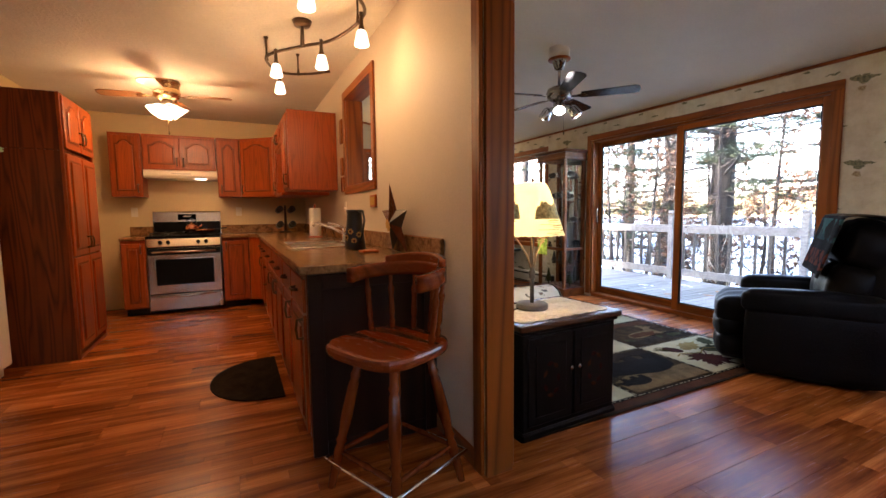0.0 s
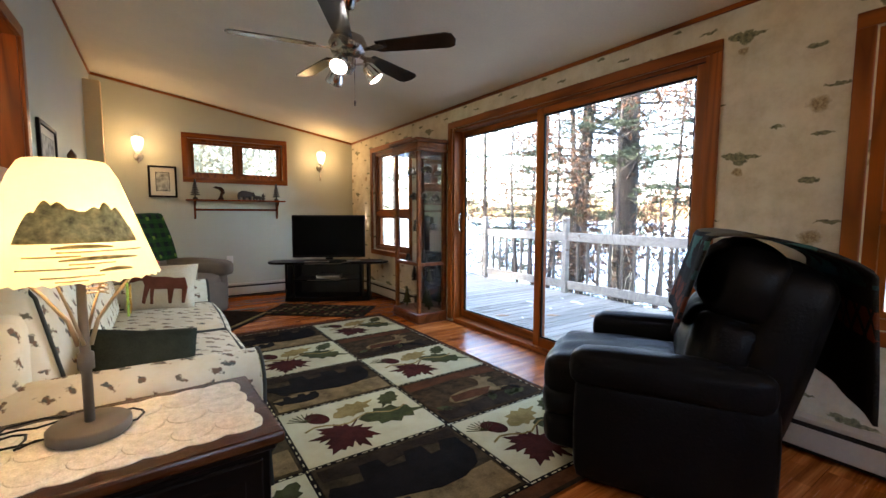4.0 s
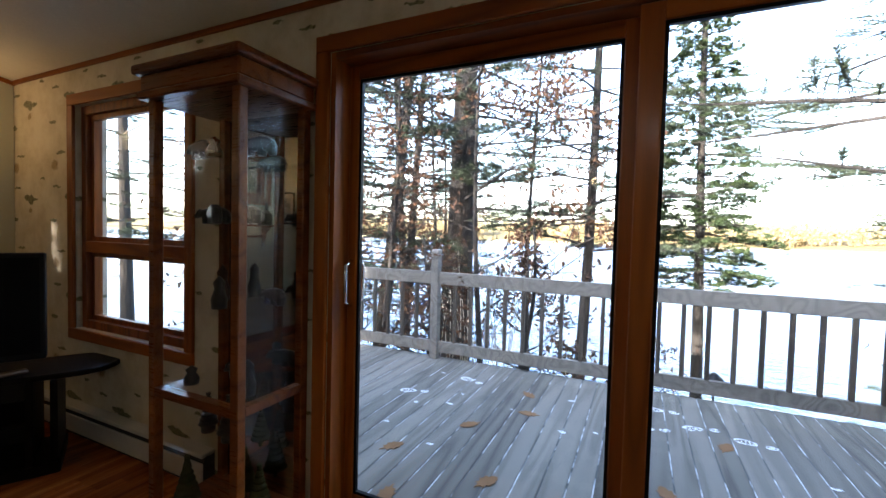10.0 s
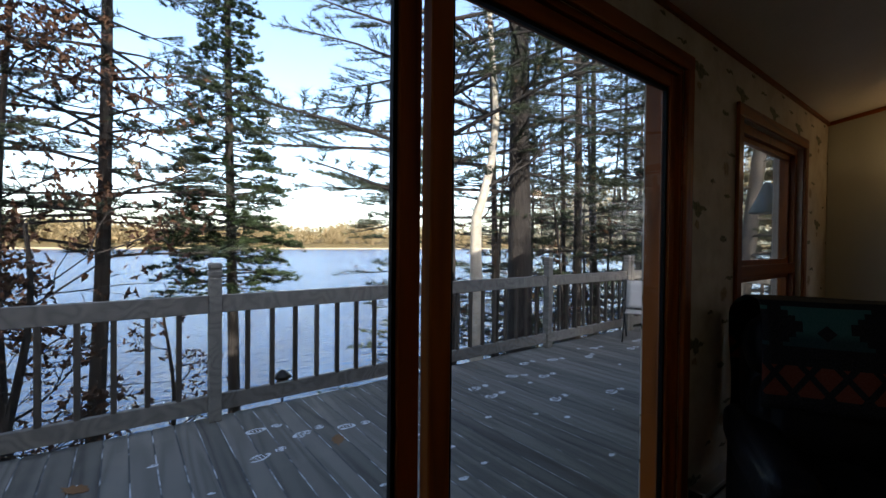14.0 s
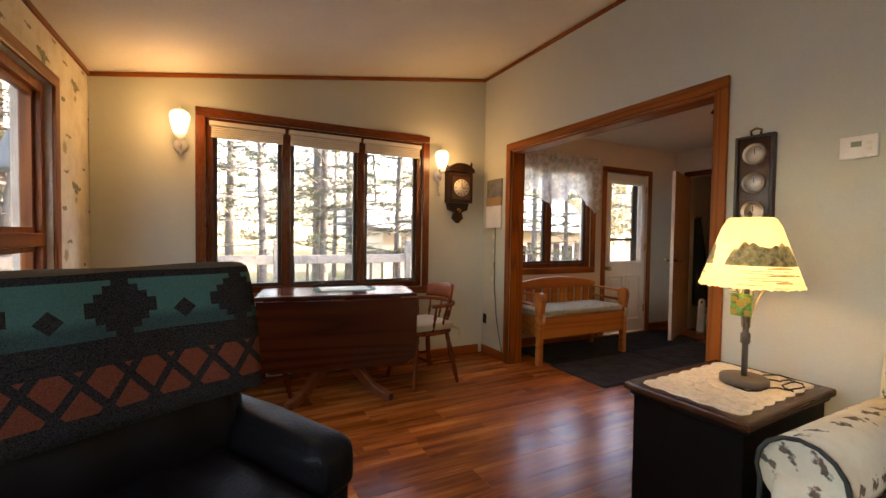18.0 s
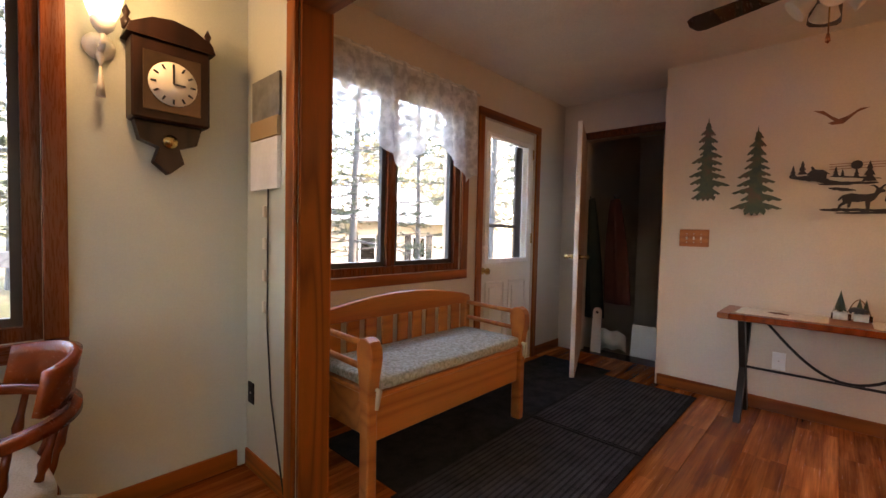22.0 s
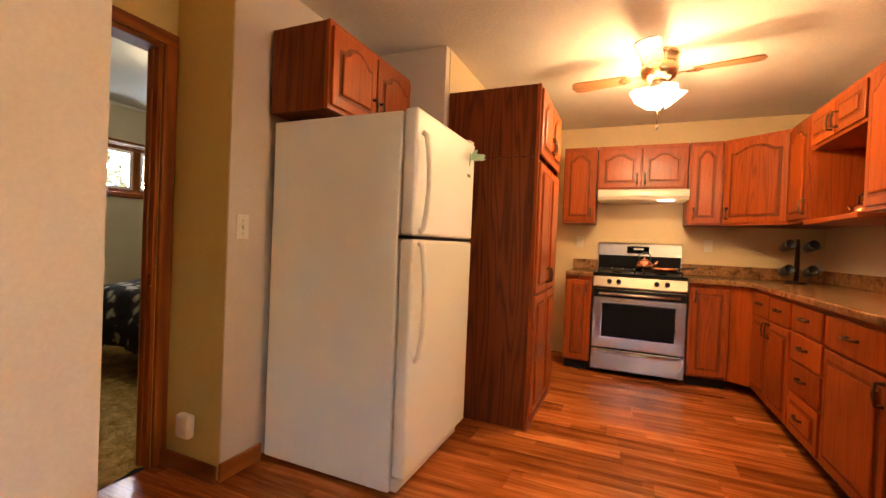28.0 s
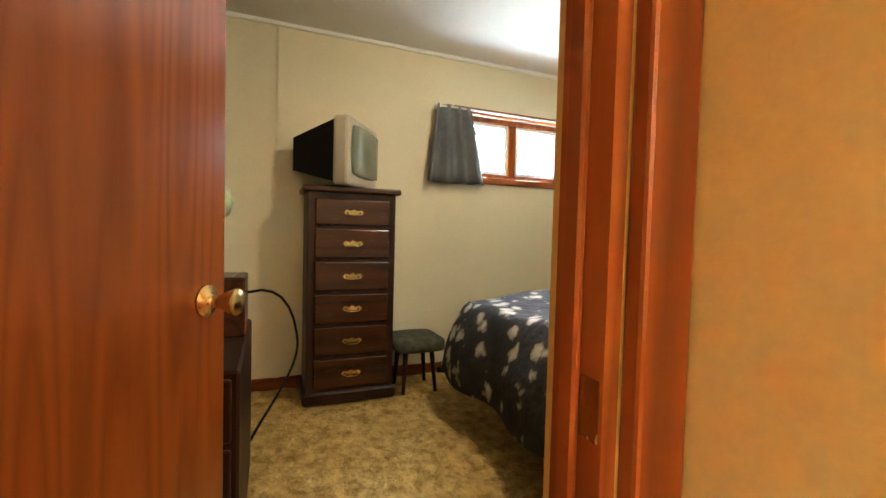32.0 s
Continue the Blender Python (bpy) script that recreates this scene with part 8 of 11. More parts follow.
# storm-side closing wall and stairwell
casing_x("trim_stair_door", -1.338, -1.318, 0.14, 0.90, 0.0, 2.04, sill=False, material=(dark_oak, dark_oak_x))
sd = tagged(new("door_stair"), "white interior door standing open to the stairwell", kind="structure")
sd.matrix_world = pose(-1.315, 0.135, 0.01, 0, 0, 22)
veneer_tan = wood("tan_door_veneer", (0.34, 0.17, 0.07), (0.60, 0.36, 0.18), "z", rough=0.35, coat=0.05, fine=1.6)
part("leaf", B(0.0, 0.0, 0.0, 0.86, 0.034, 2.0, bevel=0.003), white_paint, sd)
part("inner_face", B(0.002, 0.0345, 0.002, 0.852, 0.037, 1.998), veneer_tan, sd, "golden oak veneer on the inner face")
for s, yy in ((-1, 0.0), (1, 0.036)):
    part("lever", tube(bmesh.new(), [(0.80, yy, 0.95), (0.80, yy + s * 0.05, 0.95), (0.78, yy + s * 0.06, 0.95)], [0.022, 0.010, 0.022], 10), brass, sd)
for z in (0.2, 1.0, 1.75):
    part("hinge", B(-0.012, -0.004, z, 0.004, 0.036, z + 0.09), brass, sd)
# unseen wall and roof slab, added to stop sun leaking indoors
solid("wall_outer_west", B(-4.8, 1.051, -0.1, -4.66, 1.899, 2.6), wall_tan, "unseen wall added to keep the sun out", kind="structure")
solid("roof_closing", B(-4.85, -0.3, 2.605, 1.69, 7.45, 2.70), ceil_white, "unseen slab added over the low rooms to keep the sun out", kind="structure")
solid("wall_stairwell_north", B(-3.6, 0.965, -2.5, -1.35, 1.05, 2.6), wall_tan, "dim stairwell wall", kind="structure")
solid("wall_stairwell_south", B(-3.6, -0.25, -2.5, -1.464, -0.10, 2.6), wall_tan, "dim stairwell wall", kind="structure")
solid("wall_stairwell_west", B(-3.7, -0.25, -2.5, -3.605, 1.05, 2.6), wall_tan, "dim stairwell wall", kind="structure")
solid("ceiling_stairwell", B(-3.7, -0.25, 2.5, -1.47, 1.05, 2.6), ceil_white, "stairwell ceiling", kind="structure")
for k in range(7):
    s = solid("stair_step", B(-1.62 - k * 0.26, -0.095, -0.24 - k * 0.19, -1.35 - k * 0.26, 0.96, -0.02 - k * 0.19, bevel=0.008), walnut_x, "dark wooden stair step going down", kind="structure")
solid("stair_landing", B(-3.6, -0.095, -1.6, -3.17, 0.96, -1.45), walnut_x, "dark stair landing", kind="structure")
coat_red = plain("rust_cloth", (0.10, 0.022, 0.012), 0.9, vary=0.3, scale=9)
coat_dark = plain("dark_green_cloth", (0.010, 0.016, 0.012), 0.9, vary=0.3, scale=9)


def hanging_coat(label, x, y, z0, z1, w, mtl, seed):
    """A limp coat hanging from a hook: folded cloth that widens toward the hem."""
    root = thing("hanging_coat", label, "coat", pose(x, y, z0))
    h = z1 - z0

    def fn(u, v):
        a = 6.283 * u
        r = w * (0.5 - 0.30 * v ** 2.5) * (1 + 0.16 * math.sin(5 * a + seed) * (1 - v))
        return Vector((0.45 * r * math.cos(a), r * math.sin(a) + 0.06 * (1 - v), h * v))

    part("cloth", sheet(bmesh.new(), fn, 36, 10, 0.006), mtl, root)
    part("hook", tube(bmesh.new(), [(-0.10, 0, h + 0.02), (0.0, 0, h), (0.02, 0, h + 0.03)], 0.006, 6), black_iron, root)
    return root


hanging_coat("rust red coat hanging in the stairwell", -1.72, 0.30, 0.45, 1.50, 0.24, coat_red, 1)
hanging_coat("dark green coat hanging in the stairwell", -1.60, 0.10, 0.30, 1.50, 0.22, coat_dark, 3)
pw = thing("white_panel", "white painted panel leaning on the stairs", "panel", pose(-1.72, 0.50, -0.20, 0, -8, 0))
part("board", B(0, 0, 0, 0.02, 0.40, 0.46, bevel=0.004), white_paint, pw)
pp = thing("papers", "crumpled grey papers lying on the stairs", "papers", pose(-1.66, 0.24, -0.02, 0, -50, 14))
part("sheet", sheet(bmesh.new(), lambda u, v: Vector((0.30 * u, 0.24 * v, 0.02 * math.sin(7 * u + 3 * v) + 0.015 * math.sin(11 * v))), 10, 10, 0.003), ivory, pp)
bk = thing("board", "white board with a hanging hole leaning in the stairwell", "board", pose(-1.50, 0.25, -0.02, 0, -3, 0))
part("plank", slab(bmesh.new(), [(-0.05, 0), (0.05, 0), (0.042, 0.40)] + [(0.042 * math.cos(a), 0.40 + 0.042 * math.sin(a)) for a in [k * math.pi / 8 for k in range(1, 8)]] + [(-0.042, 0.40)], 0, 0.018, pose(0, 0, 0, 90, 0, 90)), white_paint, bk)
# dark disc on the face stands in for a cut hole and its shade
part("hole", lathe(bmesh.new(), [(0.0, 0.0), (0.014, 0.0), (0.014, 0.002), (0.0, 0.002)], 14, m=pose(0.0185, 0, 0.395, 0, 90, 0)), dark_gap, bk)
# lace valance
lace = principled("white_lace", (0.78, 0.77, 0.74), 0.9)
_n2, _l2 = lace.node_tree.nodes, lace.node_tree.links
_tr, _tl, _mx, _ad = _n2.new("ShaderNodeBsdfTransparent"), _n2.new("ShaderNodeBsdfTranslucent"), _n2.new("ShaderNodeMixShader"), _n2.new("ShaderNodeMixShader")
_tl.inputs[0].default_value = (0.8, 0.79, 0.76, 1)
_pat = ramp(lace, noise_tex(lace, coords(lace), 17, 3, 0.6), [(0.40, (0.62, 0.62, 0.62)), (0.60, (0.93, 0.93, 0.93))])
_ad.inputs[0].default_value = 0.45
_l2.new(bsdf(lace).outputs[0], _ad.inputs[1]), _l2.new(_tl.outputs[0], _ad.inputs[2])
_l2.new(_pat, _mx.inputs[0]), _l2.new(_tr.outputs[0], _mx.inputs[1]), _l2.new(_ad.outputs[0], _mx.inputs[2])
_l2.new(_mx.outputs[0], _n2["Material Output"].inputs[0])
va = thing("lace_valance", "white floral lace valance across the entry window", "curtain", pose(0.12, SOUTH + 0.05, 0))


def valance(u, v):
    x = u * 1.46
    tail = max(0.0, 1 - abs(x - 0.08) / 0.30) + max(0.0, 1 - abs(x - 0.72) / 0.26) * 0.9 + max(0.0, 1 - abs(x - 1.38) / 0.30)
    low = 1.76 - 0.26 * min(1, tail) ** 0.8 + 0.014 * math.sin(x * 42)
    z = 2.17 + (low - 2.17) * v
    return Vector((x, 0.022 * math.sin(x * 46 + 1.5 * v) * (0.4 + 0.6 * v), z))


part("lace", sheet(bmesh.new(), valance, 110, 16), lace, va)
part("rod", tube(bmesh.new(), [(-0.03, 0, 2.15), (1.5, 0, 2.15)], 0.008, 8), white_enamel, va)

# bench
bn = thing("storage_bench", "pine storage bench with slatted back and a seat pad", "bench", pose(0.36, 0.10, 0))
L2 = 1.18
for x in (0.0, L2 - 0.05):
    part("front_leg", B(x, 0.43, 0, x + 0.05, 0.49, 0.50, bevel=0.006), pine, bn)
    part("back_leg", B(x, 0.0, 0, x + 0.05, 0.05, 0.70, bevel=0.006), pine, bn)
    part("arm_scroll", slab(bmesh.new(), [(0.428, 0.42), (0.492, 0.42), (0.496, 0.50), (0.508, 0.56), (0.516, 0.61), (0.512, 0.65), (0.495, 0.678), (0.465, 0.69), (0.432, 0.684), (0.412, 0.662), (0.406, 0.63), (0.412, 0.58), (0.424, 0.51)], x - 0.004, x + 0.054, Matrix(((0, 0, 1, 0), (1, 0, 0, 0), (0, 1, 0, 0), (0, 0, 0, 1))), bevel=0.006), pine, bn)
    for z in (0.655, 0.555):
        part("arm_bar", tube(bmesh.new(), [(x + 0.025, 0.03, z + 0.01), (x + 0.025, 0.45, z)], 0.014, 10), pine, bn)
part("seat_box", B(0.05, 0.03, 0.24, L2 - 0.05, 0.47, 0.43, bevel=0.006), pine, bn)
part("seat_lid", B(0.03, 0.02, 0.43, L2 - 0.03, 0.49, 0.452, bevel=0.006), pine, bn)
part("top_rail", slab(bmesh.new(), [(0.0, 0.66), (L2, 0.66), (L2, 0.71)] + [(L2 * (1 - k / 16), 0.72 + 0.065 * math.sin(math.pi * k / 16)) for k in range(1, 16)] + [(0.0, 0.71)], -0.045, -0.01, pose(0, 0, 0, 90), bevel=0.006), pine, bn)
for k in range(9):
    x = 0.09 + k * (L2 - 0.26) / 8
    part("back_slat", B(x, 0.015, 0.45, x + 0.075, 0.033, 0.67, bevel=0.003), pine, bn)


def floral_pad():
    """Pale cloth printed with small rings of leaves."""
    m = principled("floral_grey_pad", (0.4, 0.38, 0.3), 0.95, spec=0.15)
    v = coords(m)
    vo = m.node_tree.nodes.new("ShaderNodeTexVoronoi")
    vo.inputs["Scale"].default_value = 16
    m.node_tree.links.new(v, vo.inputs["Vector"])
    rings = ramp(m, vo.outputs["Distance"], [(0.10, (0.23, 0.16, 0.10)), (0.22, (0.50, 0.47, 0.37)), (0.36, (0.24, 0.24, 0.17)), (0.48, (0.46, 0.44, 0.35)), (0.75, (0.30, 0.29, 0.21))])
    spots = ramp(m, noise_tex(m, v, 70, 4), [(0.38, (0.20, 0.19, 0.14)), (0.6, (0.50, 0.48, 0.39))])
    set_color(m, mix(m, 0.5, rings, spots))
    bump(m, noise_tex(m, v, 12, 4), 0.4, 0.02)
    return m


pad_mat = floral_pad()
pd = thing("bench_pad", "grey floral seat pad tied to the bench", "cushion", pose(0.36, 0.10, 0.452))
part("pad", cushion(bmesh.new(), 0.05, 0.05, 0.0, L2 - 0.05, 0.48, 0.06, 0.008, 10), pad_mat, pd)
for x in (0.04, L2 - 0.04):
    part("tie", tube(bmesh.new(), [(x, 0.46, 0.03), (x, 0.51, 0.02), (x + 0.02, 0.52, -0.05)], [0.006, 0.014, 0.008], 6), pillow_cream, pd)
# ribbed mats
rib = pile("charcoal_rib", (0.015, 0.014, 0.013), (0.036, 0.033, 0.031), blot=9)
rib2 = pile("grey_rib", (0.030, 0.028, 0.027), (0.066, 0.062, 0.060), blot=9)
for x0, x1 in ((-0.80, 0.318), (0.322, 1.44)):
    em = thing("entry_mat", "charcoal ribbed doormat on the entry floor", "mat", pose(x0, 0.62, 0.001))
    part("backing", B(0, 0, 0, x1 - x0, 0.66, 0.007, bevel=0.002), rib, em)
    n = 22
    t = bmesh.new()
    for k in range(n):
        box(t, 0.02, 0.02 + k * 0.62 / n, 0.006, x1 - x0 - 0.02, 0.02 + (k + 0.62) * 0.62 / n, 0.011)
    part("ribs", t, rib2, em)
em = thing("entry_mat", "dark ribbed mat at the front door", "mat", pose(-1.2, 0.0, 0.001))
part("backing", B(0.25, 0, 0, 2.6, 0.617, 0.006, bevel=0.002), rib, em)

# console table and wall art
co = thing("console_table", "narrow wooden console table on black metal legs", "console table", pose(-0.905, 1.43, 0))
part("top", B(0, 0, 0.635, 0.40, 1.22, 0.672, bevel=0.008, seg=2), console_wood, co)
part("edge_board", B(0.0, -0.004, 0.64, 0.404, 0.055, 0.6745, bevel=0.004), console_wood, co)
part("edge_board", B(0.0, 1.165, 0.64, 0.404, 1.224, 0.6745, bevel=0.004), console_wood, co)
part("edge_board", B(0.35, 0.055, 0.64, 0.404, 1.165, 0.6745, bevel=0.004), maple_x, co)
for y in (0.10, 1.08):
    for a, b in (((0.05, 0.63), (0.34, 0.0)), ((0.33, 0.63), (0.06, 0.0))):
        part("cross_leg", slab(bmesh.new(), [(a[0] - 0.03, a[1]), (a[0] + 0.03, a[1]), (b[0] + 0.03, b[1]), (b[0] - 0.03, b[1])], y, y + 0.035, Matrix(((1, 0, 0, 0), (0, 0, 1, 0), (0, 1, 0, 0), (0, 0, 0, 1)))), black_iron, co)
part("stretcher", tube(bmesh.new(), [(0.20, 0.12, 0.32), (0.20, 1.10, 0.32)], 0.008, 8), black_iron, co)
part("swag_bar", tube(bmesh.new(), [(0.21, 0.22 + 0.78 * k / 20, 0.63 - 0.30 * math.sin(math.pi * k / 20)) for k in range(21)], 0.008, 8), black_iron, co)
runner_cloth = pile("white_runner_cloth", (0.70, 0.66, 0.57), (0.86, 0.82, 0.74), blot=30)
shape_brown = plain("brown_felt", (0.10, 0.038, 0.016), 0.9, vary=0.4, scale=30)
for y in (0.08, 0.69):
    rn = thing("table_runner", "cream cloth mat with brown leaf shapes", "placemat", pose(-0.855, 1.43 + y, 0.675))
    part("cloth", slab(bmesh.new(), [(a + 0.14, b + 0.215) for a, b in scallop(0.135, 0.205, 8, 12)], 0, 0.002), runner_cloth, rn)
    for q in ((0.14, 0.2),) if y < 0.5 else ((0.12, 0.15), (0.16, 0.31)):
        part("felt_shape", slab(bmesh.new(), [(a * 0.9, b * 0.62) for a, b in maple_outline(0.062)], 0.002, 0.005, pose(*q, 0, 0, 0, 70)), shape_brown, rn)
art_green = plain("green_painted_metal", (0.030, 0.046, 0.024), 0.5, 0.1, vary=0.6, scale=14)
set_color(art_green, ramp(art_green, noise_tex(art_green, coords(art_green), 11, 4), [(0.36, (0.016, 0.034, 0.022)), (0.52, (0.050, 0.062, 0.024)), (0.66, (0.10, 0.050, 0.022))]))
birch_log = plain("white_birch_log", (0.62, 0.58, 0.52), 0.8, vary=0.25, scale=25, grain=70, relief=0.6)
pl = thing("birch_planter", "white birch log planter with small pines and a bear", "ornament", pose(-0.80, 2.03, 0.6735))
for y0 in (-0.075, 0.012):
    part("log", tube(bmesh.new(), [(0, y0, 0.024), (0, y0 + 0.063, 0.024)], 0.024, 16), birch_log, pl)
for y0 in (-0.083, -0.011, 0.076):
    part("log_end", tube(bmesh.new(), [(0.004, y0, 0.022), (0.004, y0 + 0.014, 0.022)], 0.018, 12), walnut_x, pl)


def mini_pine(y, h):
    """A toy pine: tiers of drooping ragged boughs."""
    t = bmesh.new()
    for k in range(6):
        z0, r = 0.045 + h * (0.12 + 0.135 * k), 0.30 * h * (1 - k / 6.6)
        ring_pts = [t.verts.new((r * (1.0 if q % 2 else 0.55) * math.cos(q * math.pi / 9), y + r * (1.0 if q % 2 else 0.55) * math.sin(q * math.pi / 9), z0 - (0.012 if q % 2 else 0.0))) for q in range(18)]
        top = t.verts.new((0, y, z0 + 0.24 * h))
        for q in range(18):
            t.faces.new((ring_pts[q], ring_pts[(q + 1) % 18], top))
    part("toy_pine", t, art_green, pl)
    part("toy_trunk", tube(bmesh.new(), [(0, y, 0.03), (0, y, 0.05 + 0.3 * h)], 0.006, 8), walnut_x, pl)


mini_pine(-0.045, 0.125)
mini_pine(0.035, 0.09)
mini_pine(0.062, 0.085)
part("toy_bear", slab(bmesh.new(), bear_outline(0.038), -0.008, 0.008, pose(0.03, 0.03, 0.066, 90, 0, 90), bevel=0.003), pic_black, pl)
part("wire_handle", tube(bmesh.new(), [(-0.005, -0.02 + 0.105 * k / 12, 0.03 + 0.095 * math.sin(math.pi * k / 12)) for k in range(13)], 0.0022, 6), copper, pl)
deer_mat = plain("painted_deer", (0.24, 0.13, 0.06), 0.6, vary=0.5, scale=14)
t = bmesh.new()
cushion(t, -0.09, -0.12, 0.04, 0.08, 0.12, 0.16, 0.02, 7)
tube(t, [(0.03, -0.08, 0.12), (0.05, -0.11, 0.22), (0.08, -0.12, 0.27)], [0.045, 0.032, 0.028], 10)
tube(t, [(0.06, -0.12, 0.27), (0.13, -0.13, 0.245)], [0.032, 0.014], 10)
for s in (-1, 1):
    tube(t, [(0.06, -0.12 + s * 0.02, 0.29), (0.05, -0.12 + s * 0.06, 0.34), (0.06, -0.12 + s * 0.05, 0.40)], [0.008, 0.006, 0.003], 6)
    tube(t, [(0.055, -0.12 + s * 0.05, 0.325), (0.09, -0.12 + s * 0.08, 0.36)], [0.006, 0.003], 6)
    tube(t, [(0.05, -0.12 + s * 0.03, 0.27), (0.03, -0.12 + s * 0.07, 0.285)], [0.012, 0.004], 6)
    tube(t, [(0.06, s * 0.07, 0.06), (0.12, s * 0.09, 0.05), (0.05, s * 0.11, 0.045)], [0.025, 0.016, 0.012], 7)
box(t, -0.11, -0.15, 0.0, 0.12, 0.15, 0.045, bevel=0.02, seg=2)
dg = solid("deer_figurine", t, deer_mat, "seated deer figurine under the console table", "figurine")
dg.matrix_world = pose(-0.66, 2.44, 0.001, 0, 0, -30) @ Matrix.Scale(0.76, 4)

art_brown = plain("brown_painted_metal", (0.022, 0.012, 0.009), 0.5, 0.2, vary=0.4, scale=14)
art_rust = plain("rust_painted_metal", (0.20, 0.075, 0.03), 0.4, 0.5, vary=0.4, scale=14)
ONWALL = Matrix(((0, 0, 1, -0.921), (1, 0, 0, 0), (0, 1, 0, 0), (0, 0, 0, 1)))


def metal_pine(y, z0, z1, w, seed):
    """A flat cut metal pine with ragged boughs on the console wall."""
    rnd = random.Random(seed)
    h = z1 - z0
    sides = []
    for sd in (-1, 1):
        pts, t = [(y + sd * 0.004, z1 - h * 0.07)], 0.08
        while t < 0.93:
            step = rnd.uniform(0.06, 0.10)
            reach = w / 2 * (0.10 + 0.95 * t ** 0.9) * rnd.choice((0.62, 0.85, 1.0, 1.12))
            root_w, zt = w * 0.11 * (0.3 + t), z1 - h * (t + step * 0.8)
            pts += [(y + sd * root_w, z1 - h * t), (y + sd * reach * 0.62, z1 - h * (t + step * 0.30)), (y + sd * reach * 0.95, zt + h * 0.010), (y + sd * reach, zt), (y + sd * reach * 0.84, zt - h * 0.010), (y + sd * reach * 0.66, zt + h * 0.006), (y + sd * reach * 0.50, zt - h * 0.012), (y + sd * reach * 0.38, zt + h * 0.008)]
            t += step
        pts += [(y + sd * w * 0.20, z0 + h * 0.05), (y + sd * w * 0.17, z0 + h * 0.005), (y + sd * w * 0.09, z0 + h * 0.035), (y + sd * w * 0.05, z0)]
        sides.append(pts)
    out = [(y, z1)] + sides[1] + [(y, z0 + h * 0.03)] + sides[0][::-1]
    root = thing("metal_tree_art", "flat green metal pine tree on the wall", "wall art")
    part("cutout", slab(bmesh.new(), out, 0.006, 0.010, ONWALL), art_green, root)
    return root


metal_pine(1.252, 1.395, 1.99, 0.31, 1)
metal_pine(1.54, 1.29, 1.89, 0.31, 2)
metal_pine(2.49, 1.295, 1.63, 0.16, 3)
metal_pine(2.70, 1.36, 1.825, 0.18, 4)
buck_o = [(30, 15), (38, 15), (43, 38), (60, 36), (78, 40), (80, 18), (82, 0), (90, 0), (92, 34), (104, 46), (111, 62), (118, 72), (128, 73), (130, 80), (121, 88), (126, 96), (134, 105), (125, 104), (117, 95), (112, 90), (108, 98), (98, 105), (86, 101), (99, 98), (105, 88), (101, 71), (84, 67), (64, 68), (40, 73), (18, 67), (9, 58), (2, 46), (8, 44), (15, 52), (18, 40), (6, 25), (4, 12), (11, 12), (17, 24), (31, 31)]
doe_o = [(6, 5), (12, 5), (12, 28), (22, 30), (26, 2), (32, 2), (34, 32), (36, 2), (42, 2), (42, 40), (46, 55), (52, 62), (57, 66), (48, 75), (54, 86), (47, 82), (43, 76), (38, 77), (32, 87), (28, 84), (33, 74), (34, 61), (18, 59), (4, 53), (1, 36), (8, 26)]


def ragged(y0, z0, y1, z1, thick, seed):
    """A long ragged tongue of ground between two points."""
    rnd = random.Random(seed)
    top, low = [], []
    for k in range(11):
        u = k / 10
        e = thick * math.sin(math.pi * (0.06 + 0.88 * u)) ** 0.6
        top.append((y0 + (y1 - y0) * u, z0 + (z1 - z0) * u + e * rnd.uniform(0.35, 0.6)))
        low.append((y0 + (y1 - y0) * (u + 0.03), z0 + (z1 - z0) * u - e * rnd.uniform(0.3, 0.65)))
    return top + low[::-1]


sca = thing("metal_deer_art", "brown metal cutout of deer by a lake at sunset", "wall art")
for k, q in enumerate(((1.862, 1.322, 2.10, 1.318, 0.020), (1.93, 1.302, 2.315, 1.300, 0.016), (2.02, 1.316, 2.315, 1.308, 0.018))):
    part("ground", slab(bmesh.new(), ragged(*q, 20 + k), 0.006, 0.010 - 0.0005 * k, ONWALL), art_brown, sca)
part("deer", slab(bmesh.new(), [(1.940 + a * 0.00158, 1.312 + b * 0.00145) for a, b in buck_o], 0.010, 0.014, ONWALL), art_brown, sca)
part("deer", slab(bmesh.new(), [(2.140 + a * 0.0017, 1.312 + b * 0.0016) for a, b in doe_o], 0.010, 0.014, ONWALL), art_brown, sca)
for k, q in enumerate(((1.71, 1.530, 1.90, 1.505, 0.030), (1.79, 1.512, 2.00, 1.475, 0.022), (1.85, 1.480, 2.11, 1.476, 0.020), (1.90, 1.452, 2.02, 1.435, 0.020), (1.90, 1.525, 2.12, 1.500, 0.012))):
    part("shore", slab(bmesh.new(), ragged(*q, 30 + k), 0.006, 0.010 - 0.0005 * k, ONWALL), art_brown, sca)
part("cabin", slab(bmesh.new(), [(1.80, 1.525), (1.89, 1.515), (1.89, 1.54), (1.905, 1.54), (1.875, 1.566), (1.835, 1.572), (1.825, 1.592), (1.813, 1.590), (1.82, 1.57), (1.795, 1.545), (1.80, 1.543)], 0.008, 0.012, ONWALL), art_brown, sca)
